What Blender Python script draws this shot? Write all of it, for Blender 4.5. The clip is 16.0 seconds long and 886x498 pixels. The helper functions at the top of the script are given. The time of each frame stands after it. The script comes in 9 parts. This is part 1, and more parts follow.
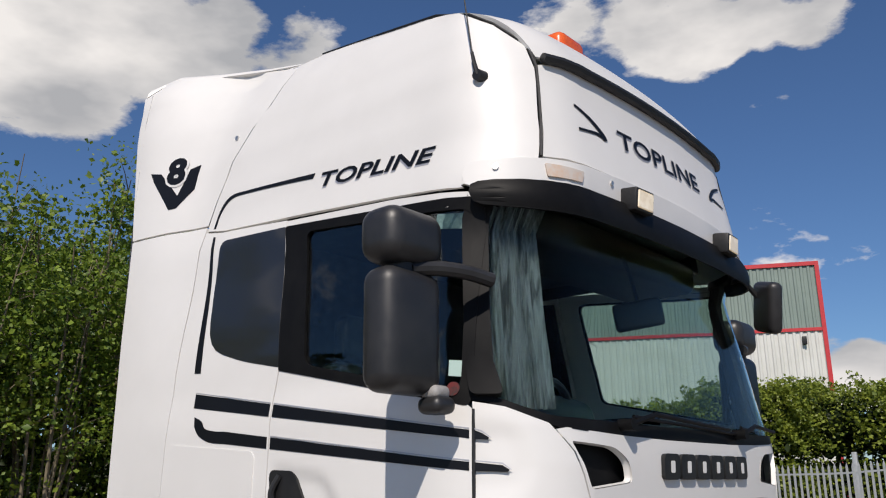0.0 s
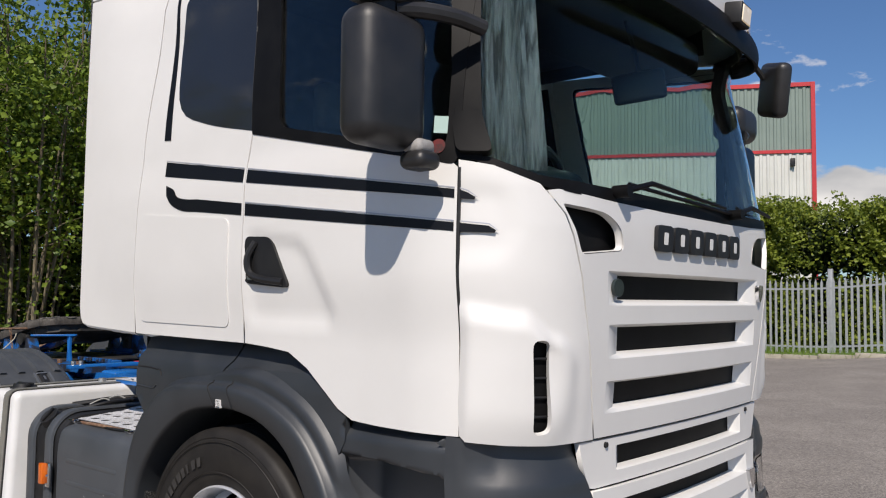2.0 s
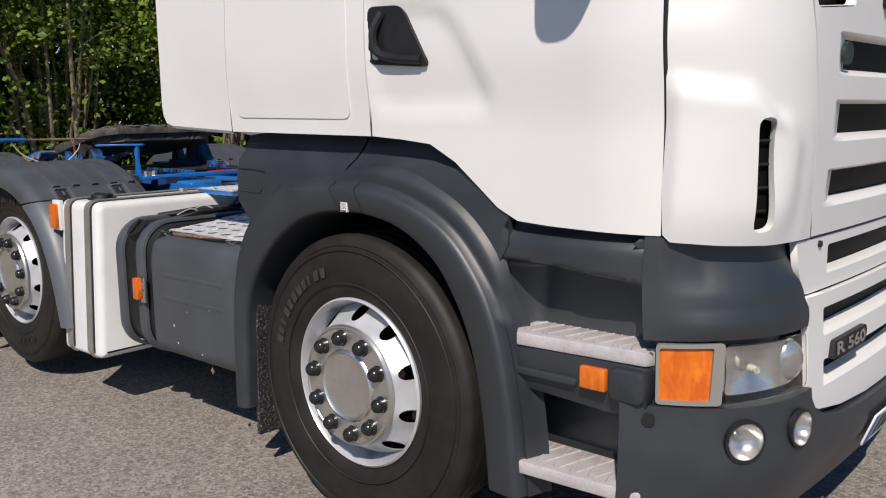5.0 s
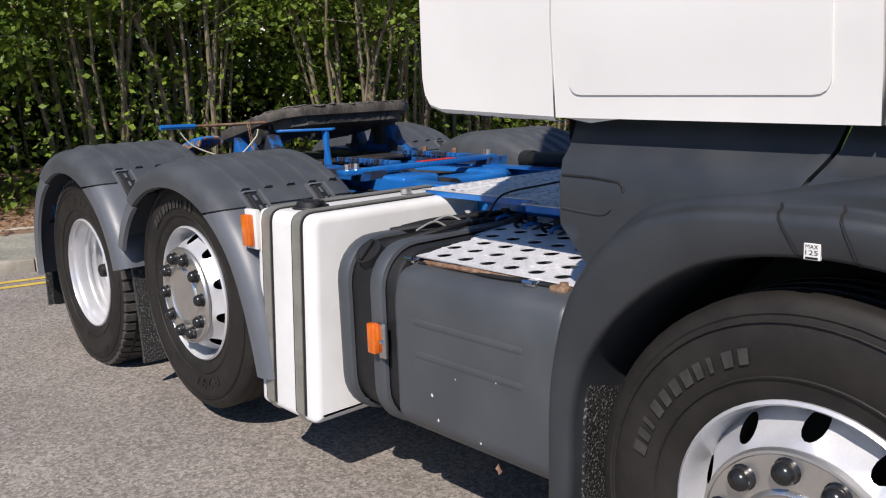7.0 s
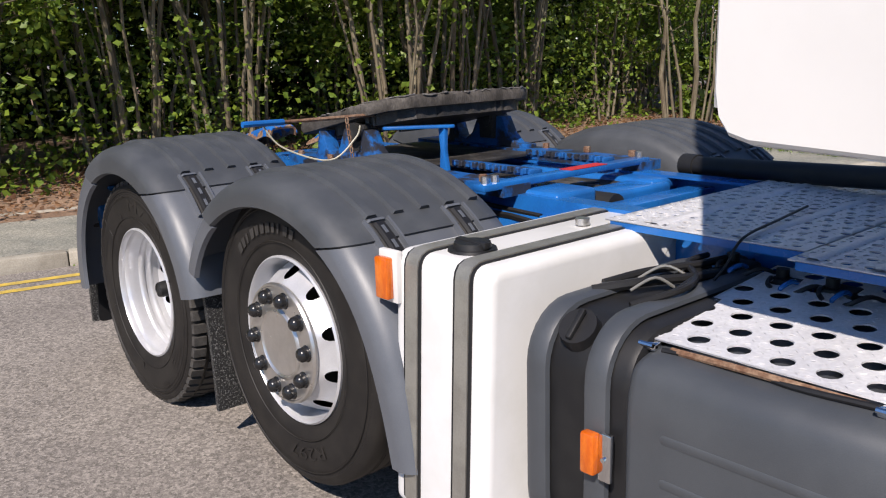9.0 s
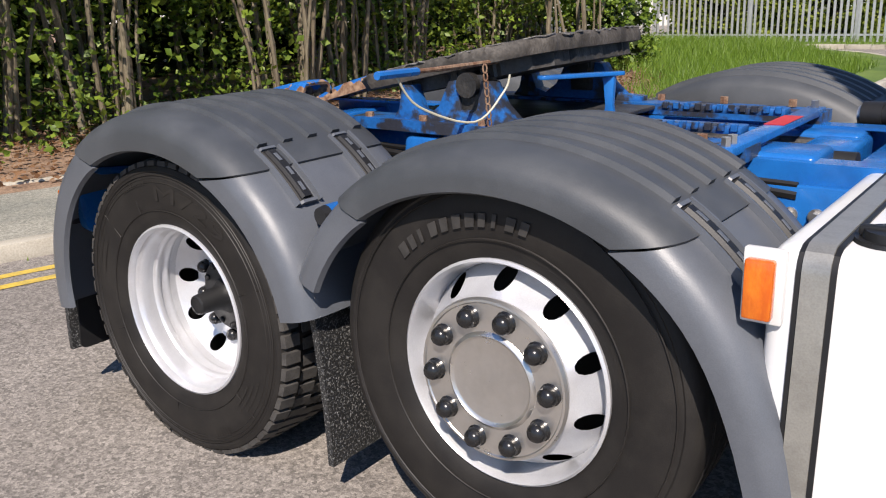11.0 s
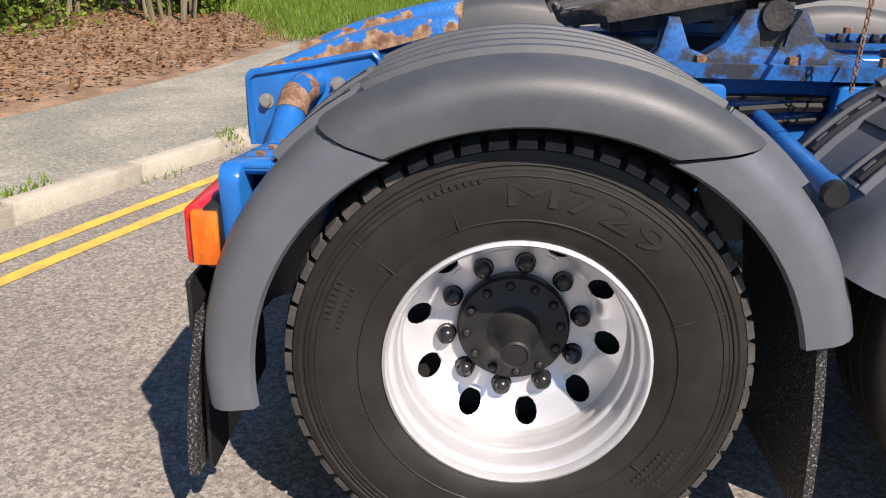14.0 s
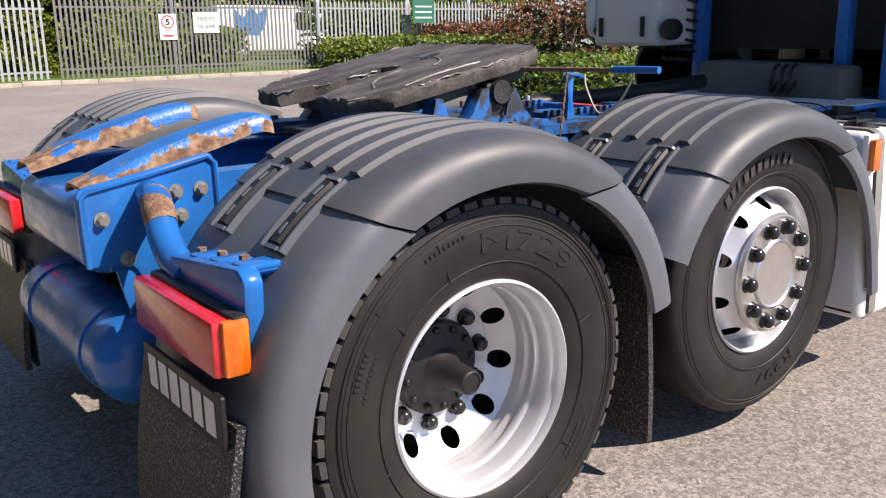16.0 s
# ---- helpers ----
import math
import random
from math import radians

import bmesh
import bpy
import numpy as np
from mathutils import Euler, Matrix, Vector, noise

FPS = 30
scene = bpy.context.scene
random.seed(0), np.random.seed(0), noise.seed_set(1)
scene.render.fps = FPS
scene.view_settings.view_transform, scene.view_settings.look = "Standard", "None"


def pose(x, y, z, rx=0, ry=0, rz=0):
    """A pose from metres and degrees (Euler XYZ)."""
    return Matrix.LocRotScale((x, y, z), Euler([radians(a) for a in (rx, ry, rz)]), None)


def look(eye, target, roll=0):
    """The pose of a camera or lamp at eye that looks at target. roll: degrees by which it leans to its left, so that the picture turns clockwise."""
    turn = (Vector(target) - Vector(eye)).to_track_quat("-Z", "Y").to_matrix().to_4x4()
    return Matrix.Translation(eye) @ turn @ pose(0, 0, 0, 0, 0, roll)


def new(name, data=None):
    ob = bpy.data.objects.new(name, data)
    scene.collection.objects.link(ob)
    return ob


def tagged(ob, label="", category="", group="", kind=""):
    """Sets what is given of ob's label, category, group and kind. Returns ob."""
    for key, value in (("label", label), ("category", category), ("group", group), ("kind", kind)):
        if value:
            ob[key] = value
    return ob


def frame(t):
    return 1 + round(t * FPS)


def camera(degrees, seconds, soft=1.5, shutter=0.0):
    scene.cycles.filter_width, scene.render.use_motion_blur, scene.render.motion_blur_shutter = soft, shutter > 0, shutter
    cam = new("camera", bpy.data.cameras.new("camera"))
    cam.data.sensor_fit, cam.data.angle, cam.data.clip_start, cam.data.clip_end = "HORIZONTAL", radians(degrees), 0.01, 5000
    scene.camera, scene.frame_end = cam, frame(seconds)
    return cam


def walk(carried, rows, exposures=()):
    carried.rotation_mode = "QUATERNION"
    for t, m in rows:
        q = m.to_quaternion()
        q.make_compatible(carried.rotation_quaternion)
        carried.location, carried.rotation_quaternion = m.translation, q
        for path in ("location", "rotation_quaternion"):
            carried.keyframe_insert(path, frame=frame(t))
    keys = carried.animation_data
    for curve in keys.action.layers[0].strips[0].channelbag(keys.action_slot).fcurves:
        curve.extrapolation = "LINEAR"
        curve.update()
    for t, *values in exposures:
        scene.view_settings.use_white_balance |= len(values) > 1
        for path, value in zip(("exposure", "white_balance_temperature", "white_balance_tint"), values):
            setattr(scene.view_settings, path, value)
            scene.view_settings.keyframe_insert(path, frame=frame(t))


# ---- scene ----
cam = camera(54.8, 16.0, soft=1.15)
PATH = [
    (0, (2.912, -3.393, 1.686), (1.663, -1.924, 2.219), -0.6),
    (0.5, (2.817, -3.321, 1.643), (1.582, -1.822, 2.122), -0.1),
    (1, (2.769, -3.285, 1.6), (1.53, -1.759, 1.968), 0.4),
    (1.5, (2.767, -3.241, 1.566), (1.505, -1.707, 1.806), 0.4),
    (2, (2.757, -3.193, 1.523), (1.484, -1.655, 1.639), 0.5),
    (2.5, (2.753, -3.168, 1.499), (1.482, -1.624, 1.497), 0.6),
    (3, (2.754, -3.143, 1.459), (1.486, -1.601, 1.334), 0.6),
    (3.2, (2.756, -3.136, 1.447), (1.491, -1.596, 1.277), 0.6),
    (5.3, (1.928, -3.092, 1.415), (0.596, -1.636, 1.093), -0.9),
    (5.5, (1.79, -3.054, 1.418), (0.421, -1.632, 1.098), -1.2),
    (6, (1.409, -2.984, 1.429), (-0.008, -1.612, 1.1), -2.3),
    (6.5, (1.051, -2.906, 1.444), (-0.385, -1.554, 1.111), -3.0),
    (7, (0.724, -2.766, 1.45), (-0.746, -1.464, 1.073), -2.2),
    (7.5, (0.415, -2.706, 1.503), (-1.068, -1.434, 1.076), -1.9),
    (8, (0.16, -2.695, 1.565), (-1.311, -1.412, 1.128), -1.4),
    (8.5, (-0.049, -2.619, 1.557), (-1.528, -1.349, 1.108), -1.6),
    (8.7, (-0.129, -2.587, 1.564), (-1.61, -1.323, 1.107), -1.6),
    (10.8, (-1.493, -2.751, 1.508), (-2.73, -1.276, 0.967), -2.4),
    (11, (-1.662, -2.798, 1.493), (-2.827, -1.273, 0.932), -1.9),
    (11.5, (-2.06, -2.909, 1.452), (-3.088, -1.296, 0.867), -1.0),
    (12, (-2.445, -2.94, 1.43), (-3.381, -1.283, 0.815), -1.0),
    (12.5, (-2.862, -2.967, 1.415), (-3.622, -1.232, 0.773), -0.3),
    (13, (-3.253, -2.935, 1.407), (-3.846, -1.145, 0.74), -0.2),
    (13.5, (-3.699, -2.899, 1.425), (-4.062, -1.061, 0.724), 0.2),
    (14, (-4.134, -2.862, 1.406), (-4.207, -0.986, 0.716), 0.8),
    (14.5, (-4.511, -2.767, 1.382), (-4.261, -0.895, 0.723), -0.3),
    (15, (-4.828, -2.654, 1.397), (-4.195, -0.872, 0.746), -1.5),
    (15.5, (-5.144, -2.634, 1.398), (-4.159, -1.01, 0.77), -2.0),
    (16, (-5.412, -2.751, 1.423), (-4.217, -1.224, 0.932), -0.9),
]
EXPOSURES = [(0, -0.08, 6800, 13), (1, -0.02, 6800, 13), (2, 0.02, 6850, 13), (3, 0.04, 6850, 13), (5.5, 0.06, 6850, 13), (7, 0.30, 6700, 14), (8.5, 0.38, 6800, 16), (11, 0.55, 6850, 15),
             (12, 0.66, 6950, 15), (13.5, 0.76, 7150, 16), (15, 0.79, 7250, 18), (16, 0.88, 7150, 19)]
walk(cam, [(t, look(eye, target, roll)) for t, eye, target, roll in PATH], EXPOSURES)

from mathutils.geometry import delaunay_2d_cdt
scene.cycles.max_bounces = 8

# ---- light ----
SUN = Vector((0.53, -0.815, 0.975)).normalized()
world = bpy.data.worlds.new("world")
scene.world = world
world.use_nodes = True


def sky_nodes():
    nt = world.node_tree
    nt.nodes.clear()
    out = nt.nodes.new("ShaderNodeOutputWorld")
    bg = nt.nodes.new("ShaderNodeBackground")
    sky = nt.nodes.new("ShaderNodeTexSky")
    sky.sky_type = "NISHITA"
    sky.sun_disc = False
    sky.sun_elevation = radians(45)
    sky.sun_rotation = radians(147)
    sky.air_density, sky.dust_density, sky.ozone_density = 1.0, 0.15, 5.0
    tc = nt.nodes.new("ShaderNodeTexCoord")
    mp = nt.nodes.new("ShaderNodeMapping")
    mp.inputs["Scale"].default_value = (1.0, 1.0, 2.2)
    mp.inputs["Location"].default_value = CLOUD_SHIFT
    n1 = nt.nodes.new("ShaderNodeTexNoise")
    n1.inputs["Scale"].default_value = 4.4
    n1.inputs["Detail"].default_value = 9.0
    n1.inputs["Roughness"].default_value = 0.6
    ramp = nt.nodes.new("ShaderNodeValToRGB")
    ramp.color_ramp.elements[0].position = 0.665
    ramp.color_ramp.elements[1].position = 0.735
    n2 = nt.nodes.new("ShaderNodeTexNoise")
    n2.inputs["Scale"].default_value = 4.5
    n2.inputs["Detail"].default_value = 5.0
    r2 = nt.nodes.new("ShaderNodeValToRGB")
    r2.color_ramp.elements[0].color = (5.6, 5.9, 6.3, 1)
    r2.color_ramp.elements[1].color = (11.5, 11.5, 11.4, 1)
    r2.color_ramp.elements[0].position = 0.40
    r2.color_ramp.elements[1].position = 0.64
    mix = nt.nodes.new("ShaderNodeMixRGB")
    lk = nt.links.new
    lk(tc.outputs["Generated"], mp.inputs["Vector"])
    lk(mp.outputs["Vector"], n1.inputs["Vector"])
    lk(mp.outputs["Vector"], n2.inputs["Vector"])
    # cumulus banks: the noise is raised round the directions where the clouds stand
    total = n1.outputs["Fac"]
    for d, size, gain in CLOUDS:
        dot = nt.nodes.new("ShaderNodeVectorMath")
        dot.operation = "DOT_PRODUCT"
        dot.inputs[1].default_value = Vector(d).normalized()
        lk(tc.outputs["Generated"], dot.inputs[0])
        fall = nt.nodes.new("ShaderNodeMapRange")
        fall.interpolation_type = "SMOOTHSTEP"
        fall.inputs["From Min"].default_value, fall.inputs["From Max"].default_value = math.cos(radians(size)), math.cos(radians(size * 0.25))
        fall.inputs["To Max"].default_value = gain
        lk(dot.outputs["Value"], fall.inputs["Value"])
        add = nt.nodes.new("ShaderNodeMath")
        lk(total, add.inputs[0])
        lk(fall.outputs["Result"], add.inputs[1])
        total = add.outputs["Value"]
    lk(total, ramp.inputs["Fac"])
    lk(n2.outputs["Fac"], r2.inputs["Fac"])
    lk(ramp.outputs["Color"], mix.inputs["Fac"])
    deep = nt.nodes.new("ShaderNodeMixRGB")
    deep.blend_type = "MULTIPLY"
    deep.inputs["Fac"].default_value = 1.0
    deep.inputs["Color2"].default_value = (0.76, 0.96, 1.17, 1)
    lk(sky.outputs["Color"], deep.inputs["Color1"])
    lk(deep.outputs["Color"], mix.inputs["Color1"])
    lk(r2.outputs["Color"], mix.inputs["Color2"])
    lk(mix.outputs["Color"], bg.inputs["Color"])
    bg.inputs["Strength"].default_value = SKY_STRENGTH
    lk(bg.outputs["Background"], out.inputs["Surface"])


CLOUDS = [((-0.829, 0.329, 0.452), 7, 0.20), ((-0.801, 0.401, 0.445), 7, 0.20), ((-0.751, 0.456, 0.477), 6, 0.20), ((-0.696, 0.528, 0.487), 5.5, 0.18), ((-0.674, 0.575, 0.463), 4, 0.16), ((-0.841, 0.364, 0.399), 5, 0.16),
          ((-0.453, 0.728, 0.515), 3.5, 0.12), ((-0.41, 0.774, 0.483), 4.5, 0.18), ((-0.354, 0.799, 0.487), 4.5, 0.20), ((-0.335, 0.824, 0.456), 3.5, 0.17), ((-0.288, 0.825, 0.486), 4, 0.18), ((-0.237, 0.847, 0.476), 4, 0.18), ((-0.2, 0.867, 0.457), 3.5, 0.16),
          ((-0.283, 0.873, 0.398), 2.2, 0.12), ((-0.262, 0.958, 0.115), 2.8, 0.30), ((-0.222, 0.968, 0.105), 3.2, 0.32), ((-0.17, 0.98, 0.10), 3.0, 0.26), ((0.1, -0.8, 0.45), 20, 0.16), ((-0.5, -0.8, 0.3), 18, 0.16)]
CLOUD_SHIFT = (0.35, 0.1, 0.0)
SKY_STRENGTH = 0.078
sky_nodes()
sun = new("sun", bpy.data.lights.new("sun", "SUN"))
sun.data.energy, sun.data.angle, sun.data.color = 4.5, radians(0.55), (1.0, 0.95, 0.88)
sun.matrix_world = look(SUN * 60, (0, 0, 0))


# ---- materials ----
def material(name, base, rough=0.5, metal=0.0, tint=None, scale=6.0, amount=0.5, fine=0.0, bump=0.0, bump_scale=120.0,
             coat=0.0, spread=(0.42, 0.62), spec=0.5, random_amount=0.0, stretch=(1, 1, 1), rough_var=0.0):
    """A principled surface: base colour drifting towards tint in soft patches, fine grain on top, and relief."""
    m = bpy.data.materials.new(name)
    m.use_nodes = True
    nt = m.node_tree
    lk = nt.links.new
    b = nt.nodes["Principled BSDF"]
    b.inputs["Roughness"].default_value = rough
    b.inputs["Metallic"].default_value = metal
    b.inputs["Coat Weight"].default_value = coat
    b.inputs["Coat Roughness"].default_value = 0.06
    b.inputs["Specular IOR Level"].default_value = spec
    tc = nt.nodes.new("ShaderNodeTexCoord")
    mp = nt.nodes.new("ShaderNodeMapping")
    mp.inputs["Scale"].default_value = stretch
    lk(tc.outputs["Object"], mp.inputs["Vector"])
    n = nt.nodes.new("ShaderNodeTexNoise")
    n.inputs["Scale"].default_value = scale
    n.inputs["Detail"].default_value = 6.0
    n.inputs["Roughness"].default_value = 0.62
    lk(mp.outputs["Vector"], n.inputs["Vector"])
    ramp = nt.nodes.new("ShaderNodeMapRange")
    ramp.inputs["From Min"].default_value, ramp.inputs["From Max"].default_value = spread
    ramp.inputs["To Max"].default_value = amount
    lk(n.outputs["Fac"], ramp.inputs["Value"])
    mix = nt.nodes.new("ShaderNodeMixRGB")
    mix.inputs["Color1"].default_value = (*base, 1)
    mix.inputs["Color2"].default_value = (*(tint or [c * 0.8 for c in base]), 1)
    lk(ramp.outputs["Result"], mix.inputs["Fac"])
    last = mix.outputs["Color"]
    g = nt.nodes.new("ShaderNodeTexNoise")
    g.inputs["Scale"].default_value = bump_scale
    g.inputs["Detail"].default_value = 3.0
    lk(mp.outputs["Vector"], g.inputs["Vector"])
    if fine:
        f = nt.nodes.new("ShaderNodeMapRange")
        f.inputs["From Min"].default_value, f.inputs["From Max"].default_value = 0.3, 0.7
        f.inputs["To Min"].default_value, f.inputs["To Max"].default_value = 1 - fine, 1 + fine
        lk(g.outputs["Fac"], f.inputs["Value"])
        mul = nt.nodes.new("ShaderNodeVectorMath")
        mul.operation = "SCALE"
        lk(last, mul.inputs[0])
        lk(f.outputs["Result"], mul.inputs["Scale"])
        last = mul.outputs["Vector"]
    if random_amount:
        info = nt.nodes.new("ShaderNodeObjectInfo")
        rr = nt.nodes.new("ShaderNodeMapRange")
        rr.inputs["To Min"].default_value, rr.inputs["To Max"].default_value = 1 - random_amount, 1 + random_amount
        lk(info.outputs["Random"], rr.inputs["Value"])
        mul = nt.nodes.new("ShaderNodeVectorMath")
        mul.operation = "SCALE"
        lk(last, mul.inputs[0])
        lk(rr.outputs["Result"], mul.inputs["Scale"])
        last = mul.outputs["Vector"]
    lk(last, b.inputs["Base Color"])
    if rough_var:
        rv = nt.nodes.new("ShaderNodeMapRange")
        rv.inputs["From Min"].default_value, rv.inputs["From Max"].default_value = 0.35, 0.65
        rv.inputs["To Min"].default_value, rv.inputs["To Max"].default_value = max(0.02, rough - rough_var), rough + rough_var
        lk(n.outputs["Fac"], rv.inputs["Value"])
        lk(rv.outputs["Result"], b.inputs["Roughness"])
    if bump:
        bp = nt.nodes.new("ShaderNodeBump")
        bp.inputs["Strength"].default_value = bump
        bp.inputs["Distance"].default_value = 0.004
        lk(g.outputs["Fac"], bp.inputs["Height"])
        lk(bp.outputs["Normal"], b.inputs["Normal"])
    return m


def glass(name, color, rough=0.0, ior=1.45):
    m = bpy.data.materials.new(name)
    m.use_nodes = True
    b = m.node_tree.nodes["Principled BSDF"]
    b.inputs["Base Color"].default_value = (*color, 1)
    b.inputs["Roughness"].default_value = rough
    b.inputs["Transmission Weight"].default_value = 1.0
    b.inputs["IOR"].default_value = ior
    return m


def leaf_material(name, a, b_):
    m = bpy.data.materials.new(name)
    m.use_nodes = True
    nt = m.node_tree
    lk = nt.links.new
    b = nt.nodes["Principled BSDF"]
    geo = nt.nodes.new("ShaderNodeNewGeometry")
    mix = nt.nodes.new("ShaderNodeMixRGB")
    mix.inputs["Color1"].default_value, mix.inputs["Color2"].default_value = (*a, 1), (*b_, 1)
    lk(geo.outputs["Random Per Island"], mix.inputs["Fac"])
    lk(mix.outputs["Color"], b.inputs["Base Color"])
    b.inputs["Roughness"].default_value = 0.5
    tr = nt.nodes.new("ShaderNodeBsdfTranslucent")
    lk(mix.outputs["Color"], tr.inputs["Color"])
    ms = nt.nodes.new("ShaderNodeMixShader")
    ms.inputs["Fac"].default_value = 0.35
    lk(b.outputs["BSDF"], ms.inputs[1])
    lk(tr.outputs["BSDF"], ms.inputs[2])
    lk(ms.outputs["Shader"], nt.nodes["Material Output"].inputs["Surface"])
    return m


WHITE = material("white_paint", (0.71, 0.70, 0.675), 0.46, tint=(0.67, 0.66, 0.635), scale=2.2, amount=0.6, coat=0.2, bump=0.015, bump_scale=300)
GREY = material("dark_grey_plastic", (0.021, 0.0245, 0.029), 0.47, tint=(0.029, 0.033, 0.038), spec=0.75, scale=3.5, amount=0.8, fine=0.06, bump=0.08, bump_scale=420, rough_var=0.06)
FENDER = material("fender_plastic", (0.094, 0.103, 0.118), 0.42, tint=(0.110, 0.120, 0.136), scale=5.0, amount=0.8, fine=0.08, bump=0.10, bump_scale=350, rough_var=0.05, spec=0.6)
FENDER_TOP = material("fender_top_plastic", (0.052, 0.057, 0.063), 0.52, tint=(0.069, 0.075, 0.082), scale=6.0, amount=0.8, fine=0.08, bump=0.10, bump_scale=350, rough_var=0.05, spec=0.6)
BLACK = material("black_plastic", (0.012, 0.012, 0.013), 0.48, spec=0.38, tint=(0.019, 0.019, 0.019), scale=9, amount=0.7, bump=0.08, bump_scale=500)
GLOSSY = material("glossy_black_plastic", (0.012, 0.012, 0.013), 0.22, tint=(0.02, 0.02, 0.02), scale=20, amount=0.6)
# for black parts, and for the sheets that paint shade in recesses
DARK = material("black_parts_and_shade", (0.008, 0.008, 0.008), 0.7, tint=(0.018, 0.016, 0.014), scale=8, amount=0.8)
RUBBER = material("tyre_rubber", (0.0135, 0.012, 0.011), 0.58, tint=(0.023, 0.0205, 0.018), spec=0.32, scale=7, amount=0.8, fine=0.12, bump=0.12, bump_scale=300)
TREAD = material("tread_rubber", (0.040, 0.037, 0.034), 0.8, tint=(0.075, 0.07, 0.063), scale=18, amount=0.7, fine=0.15, bump=0.2, bump_scale=200)
FLAP = material("bristle_rubber", (0.016, 0.016, 0.016), 0.55, tint=(0.26, 0.26, 0.25), scale=150, amount=1.0, spread=(0.53, 0.66), bump=1.0, bump_scale=160)
SILVER = material("silver_wheel_paint", (0.64, 0.645, 0.66), 0.33, 0.45, tint=(0.54, 0.54, 0.56), scale=10, amount=0.5, fine=0.05, bump=0.03, bump_scale=300)
STEEL = material("brushed_stainless", (0.66, 0.64, 0.61), 0.33, 0.9, tint=(0.56, 0.54, 0.51), scale=12, amount=0.7, bump=0.02, bump_scale=200, rough_var=0.06)
CHROME = material("chrome", (0.75, 0.75, 0.76), 0.08, 1.0)
PLATE = material("chequer_aluminium", (0.76, 0.76, 0.77), 0.45, 0.25, tint=(0.62, 0.62, 0.64), scale=7, amount=0.7, fine=0.08, bump=0.3, bump_scale=90)
BLUE = material("blue_chassis_paint", (0.010, 0.145, 0.46), 0.27, spec=0.36, tint=(0.010, 0.09, 0.30), scale=5, amount=0.8, coat=0.2, bump=0.06, bump_scale=150, rough_var=0.1)
GREASY_BLUE = material("greasy_blue_paint", (0.010, 0.105, 0.34), 0.4, tint=(0.028, 0.026, 0.025), scale=9, amount=0.95, spread=(0.47, 0.56), fine=0.15, bump=0.3, bump_scale=90)
RUST = material("rusty_steel", (0.16, 0.08, 0.045), 0.8, tint=(0.26, 0.17, 0.11), scale=30, amount=0.9, fine=0.25, bump=0.5, bump_scale=120)
GREASE = material("greasy_black_steel", (0.024, 0.023, 0.022), 0.55, tint=(0.075, 0.069, 0.062), scale=6, amount=0.85, spread=(0.42, 0.66), fine=0.25, bump=0.5, bump_scale=90, rough_var=0.15)
PLATE_GREASE = material("dry_greasy_plate", (0.047, 0.042, 0.037), 0.66, tint=(0.135, 0.122, 0.108), scale=5, amount=0.85, spread=(0.40, 0.64), fine=0.25, bump=0.5, bump_scale=70, stretch=(1, 2.5, 1), spec=0.3)
DRY_GREASE = material("dried_grease", (0.10, 0.094, 0.086), 0.45, tint=(0.22, 0.21, 0.195), scale=30, amount=0.9, fine=0.2, bump=0.4, bump_scale=160)
ORANGE = material("amber_lens", (0.58, 0.105, 0.006), 0.16, tint=(0.84, 0.22, 0.014), scale=34, amount=0.8, spread=(0.40, 0.68), stretch=(1, 1, 0.4), coat=0.6, bump=0.25, bump_scale=180)
RED = material("red_lens", (0.50, 0.012, 0.018), 0.16, tint=(0.62, 0.03, 0.03), scale=30, amount=0.8, coat=0.6, bump=0.2, bump_scale=180)
DECAL = material("navy_black_decal", (0.0045, 0.005, 0.007), 0.42, tint=(0.007, 0.0075, 0.010), scale=3, amount=0.6, spec=0.25)
SILVER_EDGE = material("silver_decal", (0.5, 0.5, 0.53), 0.35, 0.4)
TINT = material("tinted_window", (0.016, 0.017, 0.019), 0.10, tint=(0.02, 0.021, 0.023), scale=3, amount=0.5, coat=0.3)
STEP = material("step_aluminium", (0.62, 0.58, 0.58), 0.42, 0.3, tint=(0.5, 0.46, 0.46), scale=14, amount=0.7, fine=0.08, bump=0.15, bump_scale=140)
STRAP = material("steel_strap", (0.40, 0.39, 0.35), 0.36, 0.6, tint=(0.30, 0.29, 0.26), scale=12, amount=0.7, fine=0.08, bump=0.08, bump_scale=250)
TANKWHITE = material("white_tank_paint", (0.73, 0.73, 0.72), 0.4, tint=(0.66, 0.66, 0.64), scale=5, amount=0.7, coat=0.25, bump=0.03, bump_scale=200)
# GREY made lighter: the side box's sheen is put into the base colour
BOXGREY = material("lighter_grey_plastic", (0.050, 0.056, 0.064), 0.48, tint=(0.064, 0.071, 0.079), spec=0.75, scale=3.5, amount=0.8, fine=0.06, bump=0.08, bump_scale=420, rough_var=0.06)
SCREEN = glass("green_windscreen_glass", (0.72, 0.83, 0.78), ior=1.12)
SIDEGLASS = glass("side_window_glass", (0.55, 0.66, 0.66))
CLEAR = glass("clear_lens", (0.95, 0.95, 0.95), 0.02)
CLOTH = material("grey_cloth", (0.05, 0.055, 0.06), 0.9, tint=(0.08, 0.085, 0.09), scale=14, amount=0.6, bump=0.3, bump_scale=300)
DASH = material("dashboard_plastic", (0.035, 0.05, 0.05), 0.55, tint=(0.05, 0.065, 0.065), scale=9, amount=0.6, bump=0.1, bump_scale=400)
VISOR = material("matte_black_visor", (0.0060, 0.0060, 0.0065), 0.48, tint=(0.010, 0.010, 0.010), scale=8, amount=0.7, bump=0.06, bump_scale=400, spec=0.10)
